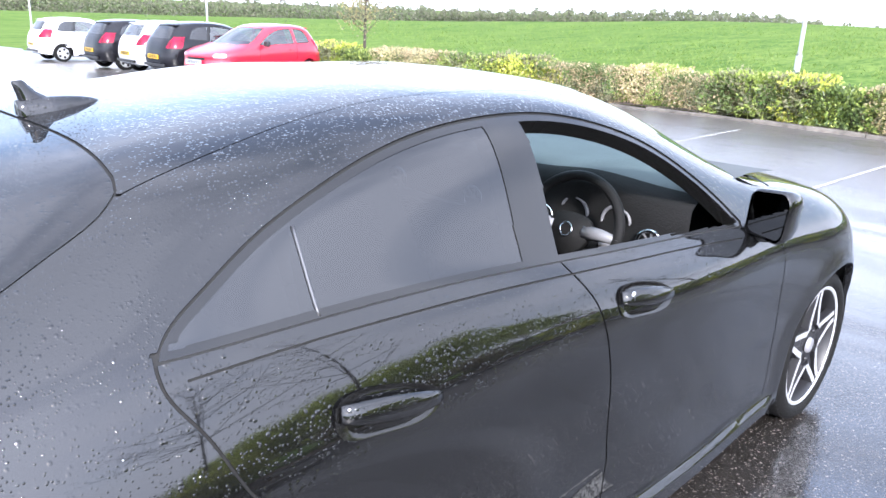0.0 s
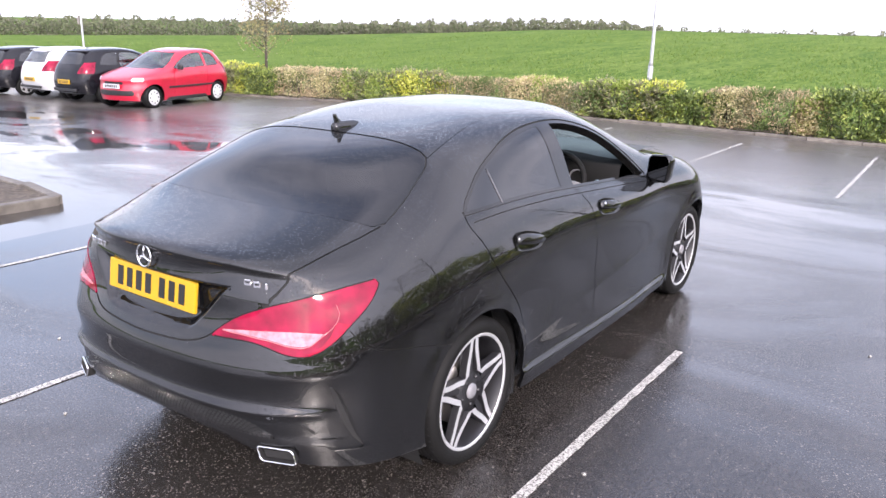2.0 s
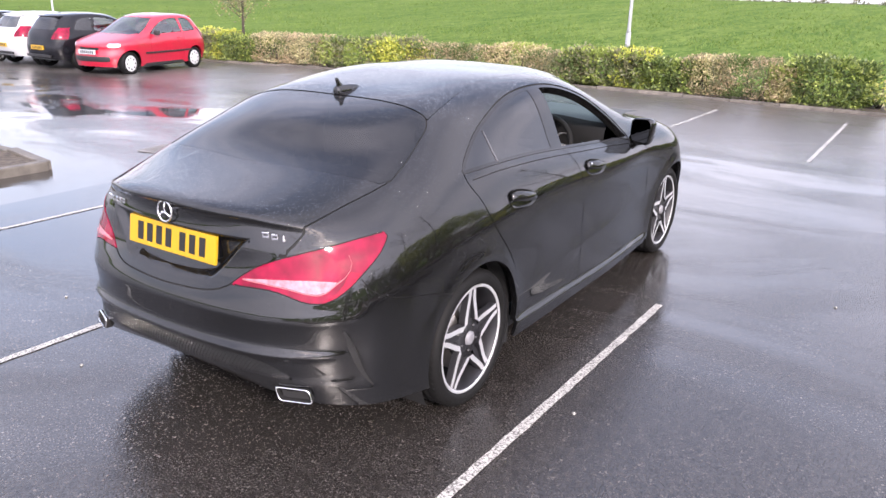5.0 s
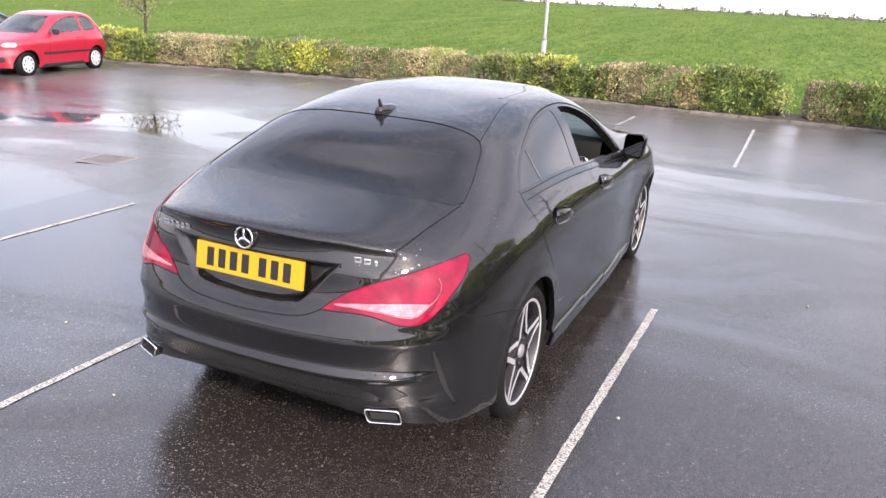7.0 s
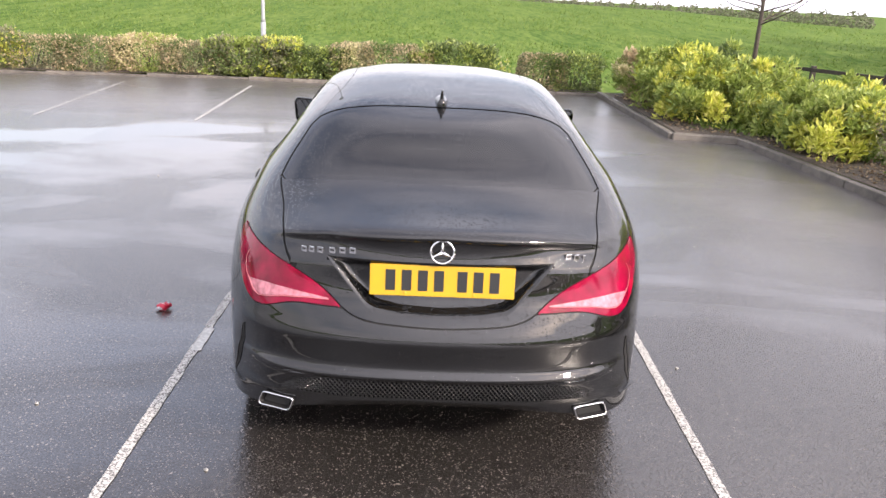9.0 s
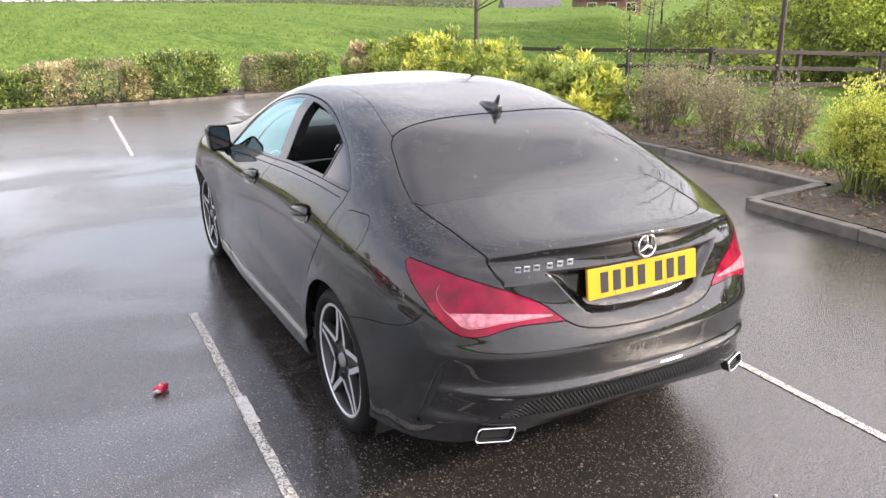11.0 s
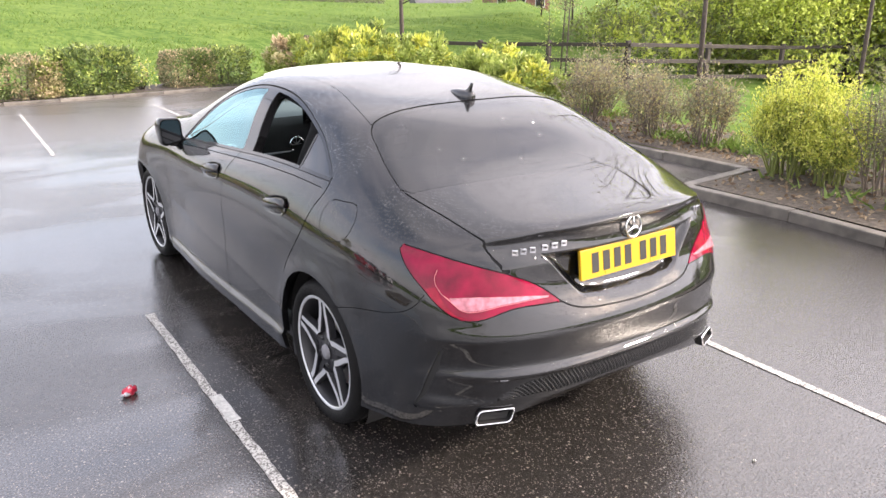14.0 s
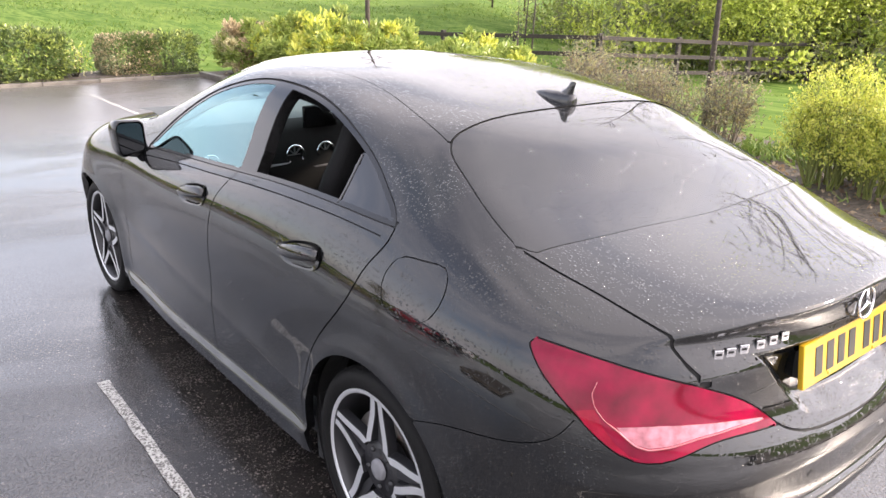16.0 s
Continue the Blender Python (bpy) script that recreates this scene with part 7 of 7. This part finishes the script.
# ---- parked hatchbacks ----
HATCH_RING_A = [(0, 3.0, 0.22), (0.5, 2.95, 0.22), (0.76, 2.65, 0.2), (0.79, 1.9, 0.2), (0.79, 1.2, 0.2), (0.79, 0.6, 0.2), (0.78, -0.25, 0.25), (0.6, -0.6, 0.28), (0, -0.68, 0.3)]
HATCH_RING_B = [(0, 3.06, 0.45), (0.55, 2.98, 0.45), (0.81, 2.65, 0.45), (0.81, 1.9, 0.42), (0.81, 1.2, 0.42), (0.81, 0.6, 0.42), (0.81, -0.25, 0.45), (0.65, -0.64, 0.48), (0, -0.74, 0.5)]
HATCH_RING_C = [(0, 3.04, 0.66), (0.55, 2.95, 0.66), (0.82, 2.6, 0.68), (0.83, 1.9, 0.68), (0.83, 1.2, 0.68), (0.83, 0.6, 0.68), (0.82, -0.25, 0.68), (0.66, -0.62, 0.7), (0, -0.72, 0.7)]
HATCH_RING_D = [(0, 2.95, 0.78), (0.52, 2.86, 0.8), (0.78, 2.5, 0.85), (0.8, 1.85, 0.88), (0.81, 1.2, 0.89), (0.81, 0.6, 0.9), (0.79, -0.22, 0.92), (0.64, -0.56, 0.92), (0, -0.66, 0.92)]
HATCH_RING_E = [(0, 2.6, 0.88), (0.45, 2.5, 0.9), (0.68, 2.25, 0.93), (0.76, 1.75, 0.95), (0.77, 1.2, 0.96), (0.77, 0.6, 0.98), (0.74, -0.18, 1.02), (0.61, -0.5, 1.02), (0, -0.6, 1.02)]
HATCH_RING_F = [(0, 2.05, 1.05), (0.4, 1.98, 1.06), (0.58, 1.8, 1.08), (0.68, 1.45, 1.14), (0.71, 1.1, 1.18), (0.71, 0.6, 1.2), (0.68, -0.05, 1.22), (0.55, -0.38, 1.2), (0, -0.48, 1.2)]
HATCH_RING_G = [(0, 1.4, 1.36), (0.35, 1.35, 1.36), (0.5, 1.22, 1.36), (0.57, 1.0, 1.385), (0.6, 0.75, 1.4), (0.6, 0.4, 1.405), (0.57, 0.05, 1.39), (0.45, -0.2, 1.38), (0, -0.28, 1.39)]
HATCH_RING_H = [(0, 1.0, 1.44), (0.2, 0.95, 1.44), (0.3, 0.85, 1.44), (0.36, 0.7, 1.445), (0.38, 0.55, 1.45), (0.38, 0.4, 1.45), (0.36, 0.2, 1.445), (0.28, 0.1, 1.44), (0, 0.05, 1.435)]
HATCH_RING_I = [(0, 0.8, 1.455), (0, 0.77, 1.455), (0, 0.72, 1.456), (0, 0.65, 1.456), (0, 0.55, 1.456), (0, 0.48, 1.456), (0, 0.4, 1.455), (0, 0.35, 1.454), (0, 0.32, 1.453)]
HATCH = [HATCH_RING_A, HATCH_RING_B, HATCH_RING_C, HATCH_RING_D, HATCH_RING_E, HATCH_RING_F, HATCH_RING_G, HATCH_RING_H, HATCH_RING_I]
H_DLO = np.vstack([curve2([(-.12, 1.03), (-.06, 1.16), (.06, 1.29), (.4, 1.352), (.8, 1.348), (1.1, 1.29), (1.4, 1.15), (1.66, .99)], 30), curve2([(1.6, .965), (1.0, .985), (.4, 1.0), (-.08, 1.02)], 12)])
H_SCREEN = np.array([(0, 1.36), (.3, 1.34), (.47, 1.24), (.60, 1.62), (.66, 1.95), (.5, 2.16), (0, 2.25)])
H_REAR = np.array([(-.50, 1.04), (.50, 1.04), (.43, 1.33), (-.43, 1.33)])


def hatch_wheel(parent, sg, y, style):
    w = new("wheel")
    w.parent = parent
    w.matrix_basis = pose(sg * .70, y, .29, 0, 0, 0 if sg > 0 else 180)
    bm = bmesh.new()
    lathe(bm, [(.19, .07), (.21, .092), (.26, .092), (.285, .075), (.29, .05), (.29, -.05), (.28, -.08), (.2, -.08)], 32)
    part("tyre", bm, RUBBER, w)
    bm = bmesh.new()
    lathe(bm, [(0, .088), (.05, .09), (.10, .083), (.17, .082), (.195, .075)], 32)
    cap = part("wheel_cover", bm, HUBCAP if style else ALLOY, w, "silver wheel cover")
    for k in range(8 if style else 5):
        a = 2 * math.pi * k / (8 if style else 5)
        bm = bmesh.new()
        lathe(bm, [(0, .0), (.022 if style else .045, .0)], 10)
        part("slot", bm, DARK, cap, m=pose(.0865, .135 * math.cos(a), .135 * math.sin(a)))


def hatchback(name, label, m, paint, style=True, pillar=(.42, .50)):
    bm = skin(body_grid(HATCH, 70, 60, 8, 2))
    arches = ((0, .29), (2.46, .29))
    arch = lambda p: far(np.abs(p[:, 0]) > .4, np.minimum(*[np.hypot(p[:, 1] - a, p[:, 2] - b) - .335 for a, b in arches]))
    dl = lambda p: far(np.abs(p[:, 0]) > .45, inside(H_DLO, p[:, 1:]))
    sc = lambda p: far((p[:, 1] > 1.1) & (p[:, 2] > .9), inside(np.vstack([H_SCREEN, H_SCREEN[::-1] * (-1, 1)]), p[:, :2]))
    rg = lambda p: far(p[:, 1] < -.1, inside(H_REAR, p[:, ::2]))
    tl = lambda p: far((p[:, 1] < -.05) & (np.abs(p[:, 0]) > .4), np.maximum(np.maximum(.80 - p[:, 2], p[:, 2] - 1.09), np.maximum(.50 + .22 * (p[:, 2] - .8) - np.abs(p[:, 0]), p[:, 1] + .24 + .45 * (1.05 - p[:, 2]))))
    hl = lambda p: far((p[:, 1] > 2) & (np.abs(p[:, 0]) > .3), np.maximum(np.maximum(.69 - p[:, 2], p[:, 2] - .785), np.maximum(.50 - np.abs(p[:, 0]), 2.70 - p[:, 1])))
    gr = lambda p: far(p[:, 1] > 2.6, np.minimum(np.maximum(np.maximum(.62 - p[:, 2], p[:, 2] - .68), np.abs(p[:, 0]) - .30), np.maximum(np.maximum(.34 - p[:, 2], p[:, 2] - .47), np.abs(p[:, 0]) - .55)))
    pl = lambda p: far(np.abs(p[:, 0]) > .45, np.abs(p[:, 1] - np.interp(p[:, 2], [1.0, 1.35], pillar)) - .045)
    dr = lambda p: far((np.abs(p[:, 0]) > .5) & (p[:, 2] > .28) & (p[:, 2] < 1.0), leaning([(pillar[0], 1.0), (pillar[0] + .02, .7), (pillar[0] + .06, .30)], p[:, 1:]))
    df = lambda p: far((np.abs(p[:, 0]) > .5) & (p[:, 2] > .28) & (p[:, 2] < 1.0), leaning([(1.66, .97), (1.72, .8), (1.72, .30)], p[:, 1:]))
    cut(bm, arch)
    bmesh.ops.delete(bm, geom=[f for f, v in zip(list(bm.faces), arch(np.array([f.calc_center_median() for f in bm.faces]))) if v < 0], context="FACES")
    for fn in (dl, sc, rg, tl, hl, gr, pl):
        cut(bm, fn)
    for fn in (dr, df):
        cut(bm, fn, .2)
        cut(bm, lambda p, fn=fn: np.abs(fn(p)) - .004, .2)
    fs = list(bm.faces)
    c = np.array([f.calc_center_median() for f in fs])
    v = {k: fn(c) for k, fn in dict(dl=dl, sc=sc, rg=rg, tl=tl, hl=hl, gr=gr, pl=pl, dr=dr, df=df).items()}
    gs = {}
    for i, f in enumerate(fs):
        s = "r" if c[i][0] > 0 else "l"
        if v["tl"][i] < 0:
            k = ("tail", s)
        elif v["hl"][i] < 0:
            k = ("head", s)
        elif v["gr"][i] < 0:
            k = ("grille", "")
        elif v["sc"][i] < 0:
            k = ("screen", "")
        elif v["rg"][i] < 0:
            k = ("rear", "")
        elif v["dl"][i] < 0:
            k = ("pillar", s) if v["pl"][i] < 0 else ("trim", s) if v["dl"][i] > -.012 else ("front", s) if c[i][1] > pillar[0] else ("back", s)
        elif min(abs(v["dr"][i]), abs(v["df"][i])) < .004:
            k = ("gap", "")
        else:
            k = ("body", "")
        gs.setdefault(k, []).append(f)
    hb = thing(name, label, "car", m, "parked cars")
    names = {"tail": ("tail_light", REDLENS), "head": ("headlight", WHITELENS), "grille": ("grille", TRIM), "screen": ("windscreen", CARGLASS), "rear": ("rear_window", CARGLASS if style else TINT), "trim": ("window_trim", GLOSS), "pillar": ("door_pillar", paint if style else GLOSS), "front": ("side_window", CARGLASS), "back": ("side_window", CARGLASS if style else TINT), "gap": ("door_gap", DARK), "body": ("body_shell", paint)}
    for k, some in gs.items():
        nm, mat = names[k[0]]
        skin_part(bm, some, nm, mat, hb, sink=.008 if k[0] == "gap" else .004 if mat in (CARGLASS, GLOSS) else 0, edge=0 if k[0] == "gap" else .012)
    bm.free()
    for sg in (1, -1):
        for y in (0, 2.46):
            hatch_wheel(hb, sg, y, style)
        bm = bmesh.new()
        box(bm, sg * .80, sg * .95, 1.50, 1.58, .95, 1.07, .02)
        part("door_mirror", bm, paint if not style else TRIM, hb)
        bm = bmesh.new()
        box(bm, sg * .826, sg * .842, .56, .72, .84, .87, .006)
        part("door_handle", bm, paint, hb)
        bm = bmesh.new()
        box(bm, sg * .826, sg * .840, .10, 1.95, .50, .545, .005)
        part("rub_strip", bm, TRIM if style else paint, hb)
        bm = bmesh.new()
        box(bm, sg * .775, sg * .80, .38, 2.08, .19, .27, .008)
        part("sill_trim", bm, TRIM, hb)
    bm = bmesh.new()
    box(bm, -.50, .50, -.755, -.70, .33, .40, .01)
    part("bumper_insert", bm, TRIM, hb)
    bm = bmesh.new()
    tube(bm, [(0, -.50, 1.05), (.10, -.46, 1.09), (.30, -.43, 1.12)], .008, 5)
    part("rear_wiper", bm, TRIM, hb)
    bm = bmesh.new()
    prism(bm, [(-.20, 1.385), (-.34, 1.375), (-.36, 1.365), (-.33, 1.350), (-.22, 1.350)], -.46, .46, "x", bevel=.004)
    part("roof_spoiler", bm, paint, hb)
    bm = bmesh.new()
    tube(bm, [(0, .05, 1.43), (0, -.10, 1.62)], [.006, .003], 5)
    part("roof_aerial", bm, TRIM, hb)
    bm = bmesh.new()
    box(bm, -.70, .70, .35, 2.1, .17, .24)
    box(bm, -.45, .45, -.6, .4, .25, .3)
    part("underbody", bm, TRIM, hb, smooth=False)
    bm = bmesh.new()
    box(bm, -.62, .62, .1, 2.3, .24, .80)
    part("cabin_floor", bm, CABIN, hb, smooth=False)
    for sx in (-.33, .33):
        bm = bmesh.new()
        box(bm, sx - .22, sx + .22, .55, .75, .75, 1.18, .05)
        part("seat", bm, CABIN, hb)
    for y, mat in ((-.755, YELLOW), (3.075, WHITELENS)):
        bm = bmesh.new()
        box(bm, -.26, .26, y - .01, y + .01, .52, .63, .003)
        plt = part("number_plate", bm, mat, hb, smooth=False)
        for k in range(7):
            bm = bmesh.new()
            xx = -.18 + k * .06
            box(bm, xx - .018, xx + .018, y - .013, y + .013, .54, .61)
            part("plate_bar", bm, BLACKPRINT, plt, smooth=False)
    return hb


hatchback("red_hatchback", "small red three-door hatchback parked nose outwards", pose(-14.55, 10.50, -.255, 0, 0, -168) @ Matrix.Scale(.91, 4), REDPAINT)
hatchback("black_hatchback", "black hatchback parked nose to the hedge", pose(-16.25, 8.6, -.295, 0, 0, 3) @ Matrix.Scale(.91, 4), PAINT2, False)
hatchback("silver_hatchback", "silver-white hatchback parked between dark cars", pose(-18.15, 8.75, -.34, 0, 0, 2) @ Matrix.Scale(.91, 4), SILVER)
hatchback("dark_hatchback", "dark grey hatchback parked nose to the hedge", pose(-20.2, 8.65, -.39, 0, 0, 2) @ Matrix.Scale(.91, 4), PAINT2, False)
hatchback("white_hatchback", "white hatchback parked at the row's end", pose(-24.6, 8.6, -.49, 0, 0, 0) @ Matrix.Scale(.91, 4), WHITEPAINT, False)

#ENDPLACE
